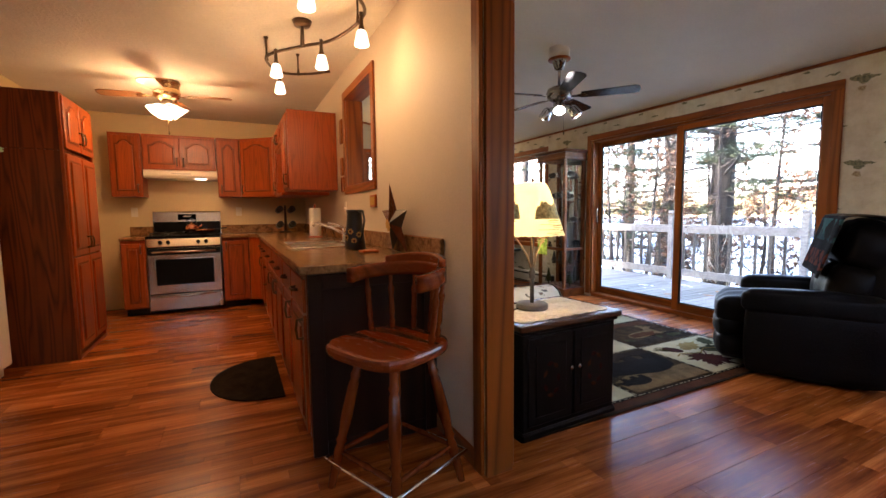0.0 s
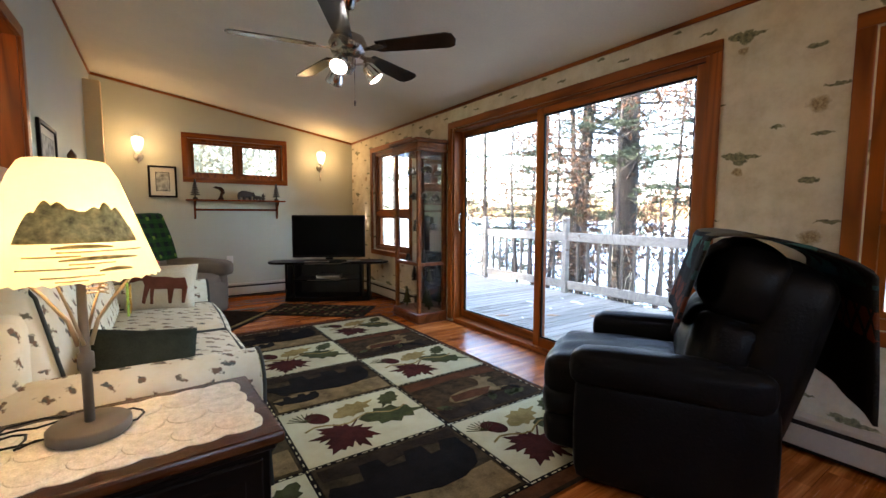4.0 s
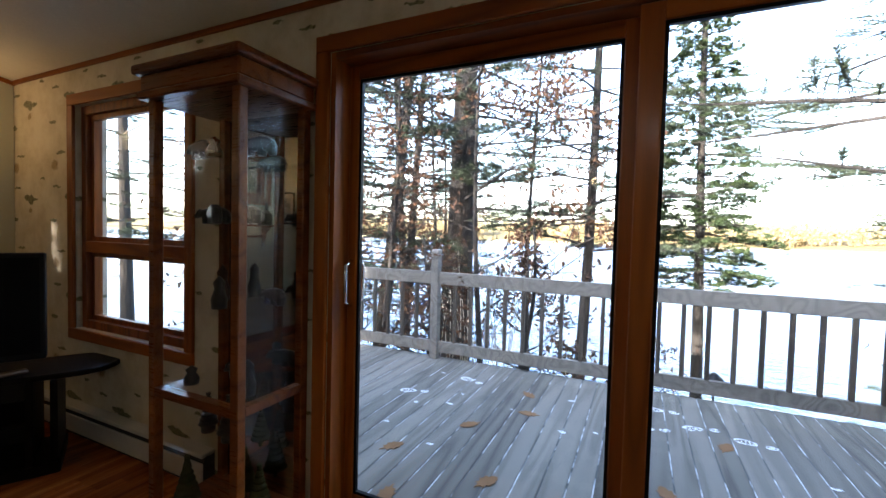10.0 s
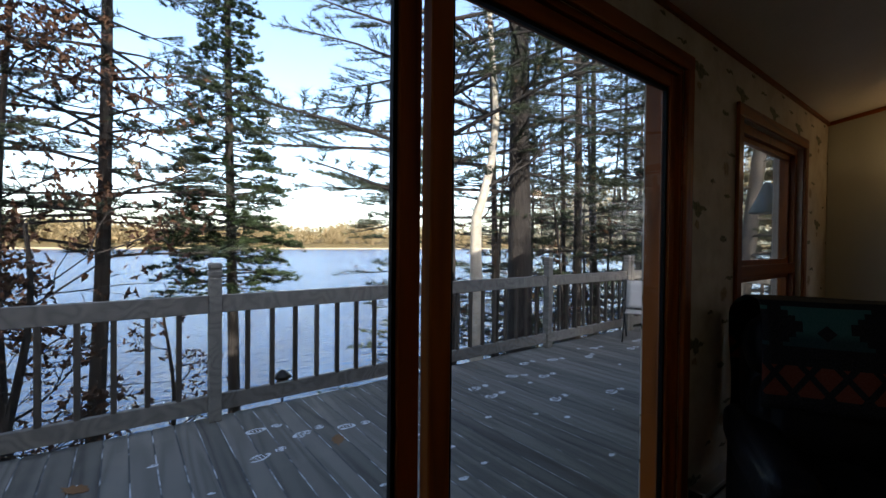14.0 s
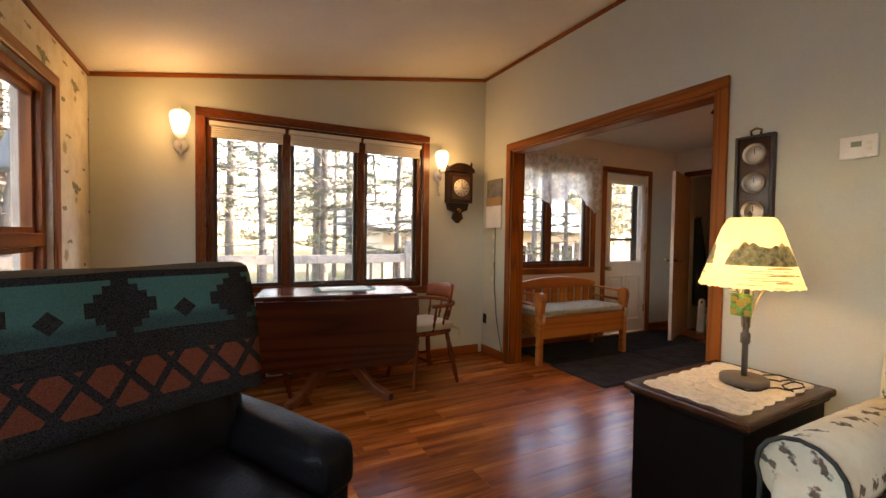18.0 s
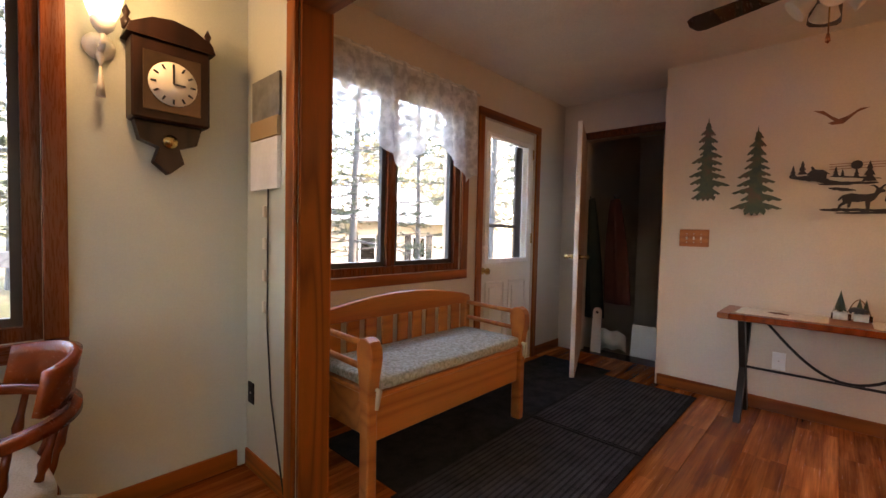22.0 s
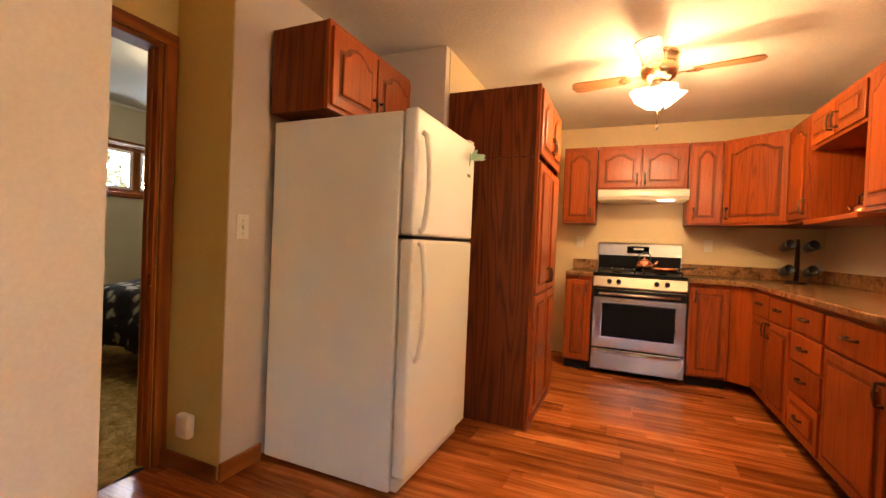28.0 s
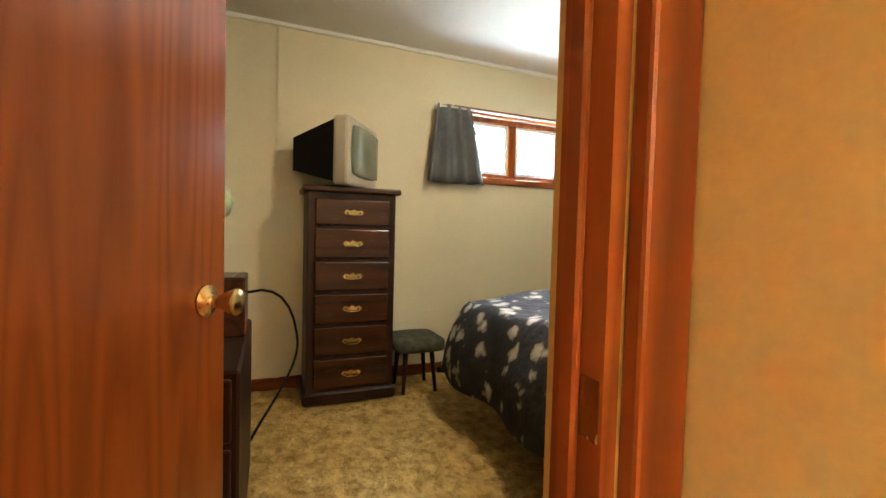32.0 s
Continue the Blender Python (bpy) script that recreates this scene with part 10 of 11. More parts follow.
def limb(vs, fs, pts, rs, seg=5):
    """A tapered tube appended to vertex and face lists."""
    base, u = len(vs), None
    for i, p in enumerate(pts):
        d = (pts[min(i + 1, len(pts) - 1)] - pts[max(i - 1, 0)]).normalized()
        u = d.orthogonal().normalized() if u is None else (u - d * u.dot(d)).normalized()
        w = d.cross(u)
        vs += [tuple(p + (u * math.cos(6.2832 * k / seg) + w * math.sin(6.2832 * k / seg)) * rs[i]) for k in range(seg)]
    for i in range(len(pts) - 1):
        for k in range(seg):
            a, b = base + i * seg + k, base + i * seg + (k + 1) % seg
            fs.append((a, b, b + seg, a + seg))


def pine_tree(x, y, h, r, seed, crown_from=0.25, spread=2.6, whorl=0.55, fill=5.5, lean=(0, 0), bark_m=None, leaf_m=None, droop=0.10, label="tall pine with a bare lower trunk and open crown", tuft_n=7, size=0.11, width=0.0055, shape=None, boughs=(3, 5), dead=0.10):
    """A conifer: whorls of limbs with side twigs, each twig set with bunches of needles toward its tip."""
    rnd = random.Random(seed)
    z0 = ground_z(x, y) - 0.3
    root = thing("pine_tree", label, "tree", pose(x, y, z0))
    path = [Vector((lean[0] * t + 0.08 * math.sin(3 * t + seed), lean[1] * t + 0.08 * math.cos(4 * t + seed), h * t)) for t in [i / 14 for i in range(15)]]
    vs, fs = [], []
    limb(vs, fs, path, [r * (1.25 if i == 0 else 1) * (1 - 0.85 * i / 14) + 0.01 for i in range(15)], 12)
    tr = new("trunk", from_lists("trunk", vs, fs, bark_m or bark, True))
    tr.parent = root
    bv, bf, points, ways = [], [], [], []

    def at(t):
        k = min(13, int(t * 14))
        return path[k].lerp(path[k + 1], t * 14 - k)

    for _ in range(int(h * dead * 6)):
        p, a, q = at(rnd.uniform(0.10, crown_from + 0.15)), rnd.uniform(0, 6.283), rnd.uniform(0.25, 1.1)
        d = Vector((math.cos(a), math.sin(a), rnd.uniform(-0.35, 0.25)))
        limb(bv, bf, [p, p + d * q * 0.5, p + d * q + Vector((0, 0, rnd.uniform(-0.15, 0.1)))], [0.012, 0.007, 0.003], 3)
    z = crown_from * h
    while z < 0.985 * h:
        turn = rnd.uniform(0, 6.283)
        count = rnd.randint(*boughs)
        for j in range(count):
            t = min(0.99, z / h + rnd.uniform(-0.006, 0.006))
            u = (t - crown_from) / (1 - crown_from)
            length = (shape(t) if shape else spread * (1 - u) ** 0.7) * rnd.uniform(0.55, 1.12) + 0.2
            a = turn + 6.283 * j / count + rnd.uniform(-0.5, 0.5)
            d = Vector((math.cos(a), math.sin(a), rnd.uniform(-0.05, 0.22)))
            p = at(t)
            pts = [p + d * length * q + Vector((0, 0, -droop * length * q * q + 0.10 * length * max(0.0, q - 0.7))) + Vector((rnd.uniform(-1, 1), rnd.uniform(-1, 1), rnd.uniform(-0.5, 0.5))) * 0.06 * q * length ** 0.5 for q in (0, 0.3, 0.6, 0.85, 1)]
            br = 0.009 + 0.009 * length
            limb(bv, bf, pts, [br, br * 0.75, br * 0.5, br * 0.3, 0.003], 4)
            across = d.cross(Vector((0, 0, 1))).normalized()
            for i in range(int(length * fill) + 3):
                q = rnd.uniform(0.28, 1.0)
                k = 1 if q < 0.6 else (2 if q < 0.85 else 3)
                lo, hi = ((0, 0.28), (0.28, 0.6), (0.6, 0.85), (0.85, 1.0))[k]
                s = pts[k].lerp(pts[k + 1], (q - lo) / (hi - lo))
                reach = (0.12 + 0.34 * length * (1.12 - q)) * rnd.uniform(0.5, 1.1)
                way = (across * (1 if i % 2 else -1) + d * rnd.uniform(0.5, 1.2) + Vector((0, 0, rnd.uniform(-0.10, 0.25)))).normalized()
                e = s + way * reach
                limb(bv, bf, [s, e], [0.005, 0.002], 3)
                m = max(2, int(reach / 0.085))
                for g in range(m):
                    w = 0.25 + 0.75 * (g + 1) / m
                    points.append(tuple(s.lerp(e, w))), ways.append(tuple(way))
            points.append(tuple(pts[4])), ways.append(tuple(d))
        z += whorl * rnd.uniform(0.7, 1.3)
    o = tagged(new("limbs", from_lists("limbs", bv, bf, bark_m or bark)), kind="stuff")
    o.parent = root
    o = tagged(new("crown", needle_mesh("crown", points, ways, size, int(tuft_n * 1.7), width * 0.95, seed, leaf_m or needles)), kind="stuff")
    o.parent = root
    return root


def leaf_tree(x, y, h, r, seed, leaf_m, leaves=500, label="slim tree with sparse autumn leaves", bark_m=None, lean=(0, 0), depth=4, leaf=0.07, start=0.35, route=None, reach=0.22, limb_m=None):
    """A broadleaf tree: trunk along a route, forking limbs, lobed leaves about the twig ends."""
    rnd = random.Random(seed)
    root = thing("leafy_tree", label, "tree", pose(x, y, ground_z(x, y) - 0.2))
    tv, tf, bv, bf, tips = [], [], [], [], []
    path = [Vector((lean[0] * t + 0.12 * math.sin(5 * t + seed), lean[1] * t + 0.12 * math.cos(4 * t + seed), h * t)) for t in [i / 10 for i in range(11)]]
    if route:
        path = [Vector(q) for q in route]
    limb(tv, tf, path, [r * (1 - 0.8 * i / 10) + 0.008 for i in range(11)], 9)

    def grow(p, d, length, rad, lvl):
        pts = [p]
        for _ in range(3):
            d = (d + Vector((rnd.uniform(-1, 1), rnd.uniform(-1, 1), rnd.uniform(-0.6, 0.9))) * 0.28).normalized()
            pts.append(pts[-1] + d * length / 3)
        limb(bv, bf, pts, [rad, rad * 0.8, rad * 0.55, rad * 0.35], 4)
        tips.extend(pts[2:])
        if lvl > 0:
            for _ in range(3):
                grow(pts[rnd.choice((1, 2, 3))], (d + Vector((rnd.uniform(-1, 1), rnd.uniform(-1, 1), rnd.uniform(-0.5, 0.7)))).normalized(), length * 0.62, rad * 0.5, lvl - 1)

    for i in range(9):
        t = start + (0.98 - start) * i / 9
        k = min(9, int(t * 10))
        a = rnd.uniform(0, 6.283)
        grow(path[k].lerp(path[k + 1], t * 10 - k), Vector((math.cos(a), math.sin(a), 0.45)), h * reach * (1.2 - t), r * 0.35 * (1.1 - t) + 0.008, depth - 2)
    for nm, v, f, mtl in (("trunk", tv, tf, bark_m or bark), ("limbs", bv, bf, limb_m or bark_m or bark)):
        o = new(nm, from_lists(nm, v, f, mtl, nm == "trunk"))
        if nm == "limbs":
            tagged(o, kind="stuff")
        o.parent = root
    if leaves:
        rng = np.random.default_rng(seed)
        hub = np.array([tuple(q) for q in tips])
        p = hub[rng.integers(0, len(hub), leaves)] + rng.normal(size=(leaves, 3)) * (0.13, 0.13, 0.11)
        a = rng.normal(size=(leaves, 3))
        a /= np.linalg.norm(a, axis=1, keepdims=True)
        b = np.cross(a, rng.normal(size=(leaves, 3)))
        b /= np.linalg.norm(b, axis=1, keepdims=True)
        a, b = a * leaf * rng.uniform(0.8, 1.4, (leaves, 1)), b * leaf * rng.uniform(0.35, 0.6, (leaves, 1))
        outline = [(-1, 0), (-0.45, 0.7), (-0.25, 0.35), (0.15, 1.0), (0.35, 0.5), (1, 0), (0.35, -0.5), (0.15, -1.0), (-0.25, -0.35), (-0.45, -0.7)]
        tri = [(0, 1, 9), (1, 2, 9), (9, 2, 8), (2, 3, 8), (3, 7, 8), (3, 4, 7), (4, 6, 7), (4, 5, 6)]
        pts = [p + a * u + b * v + np.cross(a, b) / leaf * 0.8 * v * v for u, v in outline]
        corners = np.stack([pts[k] for f in tri for k in f], axis=1).reshape(-1, 3)
        o = tagged(new("crown", tri_mesh("crown", corners, leaf_m)), kind="stuff")
        o.parent = root
    return root


# trees on the bank in front of the deck
pine_tree(11.2, 7.05, 17, 0.31, 1, 0.26, 3.4, 0.5, 6.5, label="large pine close to the deck with a sunlit trunk", dead=0.5)
pine_tree(11.6, 4.83, 13, 0.105, 2, 0.30, 2.3, 0.42, 8.5, lean=(0.2, -0.35), label="slim pine beyond the deck rail", dead=0.3)


def spire(t):
    """The spruce: wide skirts above the bank, then a narrow dense column."""
    marks = ((0.36, 1.0), (0.43, 1.15), (0.56, 0.85), (0.67, 0.62), (0.735, 0.36), (0.86, 0.20), (1.0, 0.04))
    for (a, ra), (b, rb) in zip(marks, marks[1:]):
        if t <= b:
            return ra + (rb - ra) * (t - a) / (b - a)
    return 0.04


pine_tree(13.2, 2.75, 12.7, 0.12, 3, 0.37, 1.6, 0.15, 9.0, leaf_m=spruce_n, droop=0.22, label="dense narrow spruce on the bank", tuft_n=12, size=0.085, width=0.009, shape=spire, boughs=(5, 7))
pine_tree(9.3, -1.1, 16, 0.22, 4, 0.30, 3.0, 0.5, 5.5, label="tall dark pine beside the deck", dead=0.4)
pine_tree(9.9, -0.02, 16, 0.18, 5, 0.23, 3.6, 0.45, 8.0, label="tall pine beside the deck", dead=0.5)
leaf_tree(9.0, 0.05, 8.5, 0.105, 6, oak_brown, 40, "pale crooked birch with a broken fork beside the deck", bark_light, start=0.45, reach=0.20, route=[(0, 0.0, 0), (0.02, 0.02, 0.9), (0, 0.04, 1.8), (0.02, 0.05, 2.45), (0, 0.06, 2.95), (0, -0.10, 3.35), (0.02, -0.26, 3.85), (0, -0.33, 4.5), (0.03, -0.30, 5.2), (0.1, -0.2, 6.6), (0.1, 0.0, 8.4)], limb_m=bark)
for k, (x, y, h, r, ln) in enumerate(((12.6, 10.9, 15, 0.17, (0.2, 0.1)), (12.2, 9.85, 15, 0.19, (0.3, -1.7)), (11.0, 8.05, 12, 0.085, (0.1, 0.5)), (11.3, 8.3, 13, 0.095, (-0.1, -0.9)), (14.6, 12.6, 14, 0.10, (0.4, 0.2)), (13.6, 14.8, 14, 0.12, (0, 0.4)), (10.2, 13.6, 15, 0.15, (0.3, 0)), (15.0, 9.3, 12, 0.075, (0, 0.3)), (10.6, 17.0, 16, 0.18, (0, 0)))):
    pine_tree(x, y, h, r, 20 + k, 0.24, 2.3, 0.62, 4.5, ln, tuft_n=6, size=0.12, width=0.007, dead=0.35)
for k, (x, y, h, r) in enumerate(((11.3, -2.6, 14, 0.085), (10.1, -3.9, 15, 0.11), (12.4, -4.4, 13, 0.075), (11.0, -6.2, 15, 0.11), (13.4, -1.6, 12, 0.065), (9.2, -5.6, 15, 0.13), (10.2, -8.2, 15, 0.12), (12.8, -8.8, 13, 0.09), (8.8, -9.4, 16, 0.15), (11.6, -11.5, 15, 0.12), (12.0, -3.3, 11, 0.05), (10.9, -4.9, 12, 0.06), (13.6, -6.3, 12, 0.06))):
    pine_tree(x, y, h, r, 40 + k, 0.20, 1.9, 0.6, 5.0, (0.4 * math.sin(k * 3.1), 0.5 * math.cos(k * 1.7)), tuft_n=7, size=0.12, width=0.007, dead=0.6)
for k, (x, y, h, r, ln) in enumerate(((7.15, -5.0, 13, 0.14, (-0.9, -0.3)), (8.3, -6.9, 13, 0.09, (0.2, 0.1)), (6.3, -7.6, 14, 0.10, (0.1, 0.2)))):
    pine_tree(x, y, h, r, 240 + k, 0.12, 2.2, 0.42, 6.0, ln, sunlit_grey_bark, needles_pale, tuft_n=7, size=0.12, width=0.007, dead=0.3)
# pines placed to block sun at the north window, where trees also show
for k, (x, y) in enumerate(((-2.5, 10.3), (-5.6, 11.9), (1.2, 11.5))):
    pine_tree(x, y, 14, 0.14, 260 + k, 0.10, 2.2, 0.40, 6.0, (0.1, 0.2), tuft_n=7, size=0.12, width=0.007, dead=0.3)
# brown-leaved saplings and brush at the rail
for k, (x, y, h, n) in enumerate(((9.6, 6.0, 6.4, 900), (10.4, 5.35, 6.8, 1100), (9.2, 7.3, 5.2, 700), (11.4, 7.5, 6.2, 600), (12.0, 3.9, 3.4, 200), (9.3, 8.6, 5.0, 600), (10.6, 9.2, 5.5, 500), (12.6, 5.9, 4.4, 450), (9.0, 10.4, 5.0, 500), (9.4, 5.2, 2.6, 400), (9.2, 6.7, 2.4, 450))):
    leaf_tree(x, y, h, 0.04, 60 + k, oak_brown, n, "brown-leaved sapling among the brush by the deck", leaf=0.06, start=0.12, reach=0.26)
for k in range(18):
    rnd = random.Random(90 + k)
    leaf_tree(rnd.uniform(9, 13.5), rnd.uniform(-12, -0.8), rnd.uniform(4, 9), 0.03, 90 + k, oak_brown, 60, "thin bare sapling with a few leaves", start=0.12, reach=0.26)
stems = thing("dry_brush", "pale dry arching stems at the foot of the pine", "brush", pose(10.1, 6.35, ground_z(10.1, 6.35)))
rnd = random.Random(77)
for k in range(26):
    a, q, hh = rnd.uniform(0, 6.283), rnd.uniform(0.3, 1.1), rnd.uniform(1.4, 2.6)
    x0, y0 = rnd.uniform(-0.4, 0.4), rnd.uniform(-0.7, 0.7)
    part("stem", tube(bmesh.new(), [(x0, y0, -0.2), (x0 + 0.25 * q * math.cos(a), y0 + 0.25 * q * math.sin(a), hh * 0.6), (x0 + 0.6 * q * math.cos(a), y0 + 0.6 * q * math.sin(a), hh * 0.95), (x0 + q * math.cos(a), y0 + q * math.sin(a), hh * 0.88)], [0.008, 0.006, 0.005, 0.002], 5), bark_light, stems)
# woods south of the house
for k in range(26):
    rnd = random.Random(130 + k)
    x, y = rnd.uniform(-16, 14), rnd.uniform(-17, -6.5)
    if -15 < x < -1.0 and y < -8.5 or abs(x - 2.3) < 1 and y > -8:
        continue
    pine_tree(x, y, rnd.uniform(11, 17), rnd.uniform(0.09, 0.17), 130 + k, 0.20, 2.4, 0.7, 4.0, bark_m=sunlit_grey_bark, leaf_m=needles_pale, tuft_n=6, size=0.12, width=0.007, dead=0.4)
for k, (x, y, h) in enumerate(((-3.2, -6.3, 14), (-5.6, -8.2, 13), (-1.4, -5.6, 15), (-4.6, -10.6, 14), (-8.0, -9.2, 15), (-0.4, -8.0, 13), (-2.6, -9.4, 15), (1.2, -6.8, 14), (3.4, -7.4, 15))):
    pine_tree(x, y, h, 0.09 + 0.015 * (k % 4), 210 + k, 0.14, 2.1, 0.6, 4.5, (0.3 * math.sin(k), 0.3 * math.cos(2 * k)), sunlit_grey_bark, needles_pale, tuft_n=6, size=0.12, width=0.007, dead=0.4)
for k in range(8):
    rnd = random.Random(170 + k)
    leaf_tree(rnd.uniform(-8, 12), rnd.uniform(-26, -8), rnd.uniform(5, 9), 0.07, 170 + k, leaf_gold, 500, "bare tree with a few golden leaves", leaf=0.07)


def wood_band(name, label, pts, h, seed, mtl, trees, leaves, leaf, deep=6):
    """A far belt of trees: rounded crowns of small leaves set along a line."""
    rng = np.random.default_rng(seed)
    line = np.array(pts, dtype=float)
    t = rng.uniform(0, len(pts) - 1.001, trees)
    i = t.astype(int)
    foot = line[i] + (line[i + 1] - line[i]) * (t - i)[:, None] + rng.normal(size=(trees, 3)) * (deep, deep, 0)
    tall = h * rng.uniform(0.6, 1.0, trees) * (1 + 0.22 * np.sin(foot[:, 1] * 0.018 + seed) + 0.12 * np.sin(foot[:, 1] * 0.061))
    k = np.repeat(np.arange(trees), leaves)
    g = rng.normal(size=(len(k), 3))
    g *= (rng.uniform(0.25, 1.0, len(k)) ** 0.4 / np.linalg.norm(g, axis=1))[:, None]
    c = foot[k] + g * np.stack([tall[k] * 0.24, tall[k] * 0.24, tall[k] * 0.42], axis=1)
    c[:, 2] += tall[k] * 0.56
    u, w = rng.normal(size=c.shape), rng.normal(size=c.shape)
    corners = np.stack([c - u * leaf * 0.5, c + u * leaf * 0.5, c + w * leaf], axis=1).reshape(-1, 3)
    tv = np.stack([foot + (-0.012 * h, 0, 0), foot + (0, 0.012 * h, 0), foot + np.stack([tall * 0, tall * 0, tall * 0.9], axis=1)], axis=1).reshape(-1, 3)
    return tagged(new(name, tri_mesh(name, np.concatenate([corners, tv]), mtl)), label, kind="stuff")


mid_mix = leafy("mixed_autumn_woods", (0.13, 0.125, 0.08), (0.34, 0.29, 0.18))
# autumn tones, lightened to put distance haze into the colour
far_mix = leafy("far_autumn_woods", (0.17, 0.145, 0.08), (0.36, 0.27, 0.14))
wood_band("far_woods", "autumn woods along the far shore", [(330, -420, -3), (350, -180, -2), (340, -40, -3), (352, 80, -2), (335, 240, -3), (330, 480, -3)], 21, 5, far_mix, 700, 130, 0.75)
wood_band("far_woods", "dark pines along the far shore", [(345, -450, -2), (365, 0, 0), (345, 450, -2)], 27, 6, spruce_n, 150, 110, 0.75)
wood_band("near_woods", "woods behind the neighbouring building", [(-60, -45, -1), (-20, -40, -1), (20, -42, -1), (60, -60, -1)], 16, 7, mid_mix, 170, 650, 0.16, 5)
wood_band("near_woods", "woods along the shore to the north", [(16, 60, -3), (0, 40, -1), (-30, 30, -1)], 16, 8, mid_mix, 110, 650, 0.17, 5)
# two unseen belts added west of the house to shade it from the sun
wood_band("near_woods", "unseen tall pines added to break up the sunlight", [(-13, 2, -1), (-12, 16, -1), (-14, 30, -1)], 20, 11, mid_mix, 10, 1500, 0.26, 2)
wood_band("near_woods", "unseen woods added to block the low sun", [(-24, -30, -1), (-22, 0, -1), (-24, 20, -1), (-30, 45, -1)], 16, 9, mid_mix, 95, 600, 0.2, 4)
bm = bmesh.new()
box(bm, 322, -500, -4.5, 334, 500, -3.2)
solid("far_beach", bm, plain("pale_reeds", (0.42, 0.34, 0.20), 0.95, scale=0.1, grain=3), "pale reeds along the far shore", kind="structure")


# ---- deck ----
def white_wear(m):
    """Pale worn paint marks on the deck boards."""
    v = coords(m)
    vo = m.node_tree.nodes.new("ShaderNodeTexVoronoi")
    vo.inputs["Scale"].default_value = 1.9
    nz = m.node_tree.nodes.new("ShaderNodeTexNoise")
    nz.inputs["Scale"].default_value, nz.inputs["Detail"].default_value = 9, 5
    wob = m.node_tree.nodes.new("ShaderNodeVectorMath")
    wob.operation = "MULTIPLY_ADD"
    wob.inputs[1].default_value = (0.35, 0.35, 0.35)
    l = m.node_tree.links
    l.new(v, nz.inputs["Vector"]), l.new(nz.outputs["Color"], wob.inputs[0]), l.new(v, wob.inputs[2]), l.new(wob.outputs[0], vo.inputs["Vector"])
    spots = ramp(m, vo.outputs["Distance"], [(0.07, (1, 1, 1)), (0.10, (0, 0, 0))])
    old = bsdf(m).inputs["Base Color"].links[0].from_socket
    set_color(m, mix(m, spots, old, (0.62, 0.63, 0.62)))


white_wear(deck_mat)
DZ = -0.115
deck = tagged(new("deck_floor"), "weathered grey wooden deck boards with pale worn marks", kind="structure")
joists = bmesh.new()
for x in (5.3, 6.5, 7.75):
    box(joists, x - 0.02, -3.3, DZ - 0.25, x + 0.02, 8.5, DZ - 0.045)
part("joist", joists, deck_mat, deck)
# dark sheet below the boards stands in for the shade under the deck
part("under_skirt", B(5.2, -3.3, DZ - 0.30, 7.98, 8.5, DZ - 0.255), dark_gap, deck)
part("rim_board", B(7.98, -3.35, DZ - 0.26, 8.02, 8.5, DZ - 0.042), rail_mat, deck)
board = mesh_of("deck_board", B(0, 0.0045, -0.038, 2.80, 0.1355, 0, bevel=0.003), deck_mat)
y = -3.3
while y < 8.4:
    o = new("deck_board", board)
    o.parent, o.location = deck, (5.18, y, DZ)
    y += 0.14
board2 = mesh_of("deck_board", B(0, 0.004, -0.038, 4.0, 0.136, 0, bevel=0.004), deck_mat)
y = -3.3
while y < -0.5:
    o = new("deck_board", board2)
    o.parent, o.location = deck, (1.17, y, DZ)
    y += 0.14
# broken pale fill that shows between the deck boards
gap_pale = principled("pale_gap_fill", (0.5, 0.5, 0.48), 0.9)
_gv = coords(gap_pale)
set_color(gap_pale, ramp(gap_pale, noise_tex(gap_pale, _gv, 5, 4), [(0.46, (0.10, 0.10, 0.095)), (0.62, (0.66, 0.66, 0.65))]))
part("gap_grit", B(5.19, -3.28, DZ - 0.03, 7.96, 8.35, DZ - 0.004), gap_pale, deck)
deck_root = tagged(new("deck_south"), "dark sheet for the shade under the deck beside the house", kind="structure")
part("under_skirt", B(1.1, -3.3, DZ - 0.30, 5.18, -0.5, DZ - 0.255), dark_gap, deck_root)


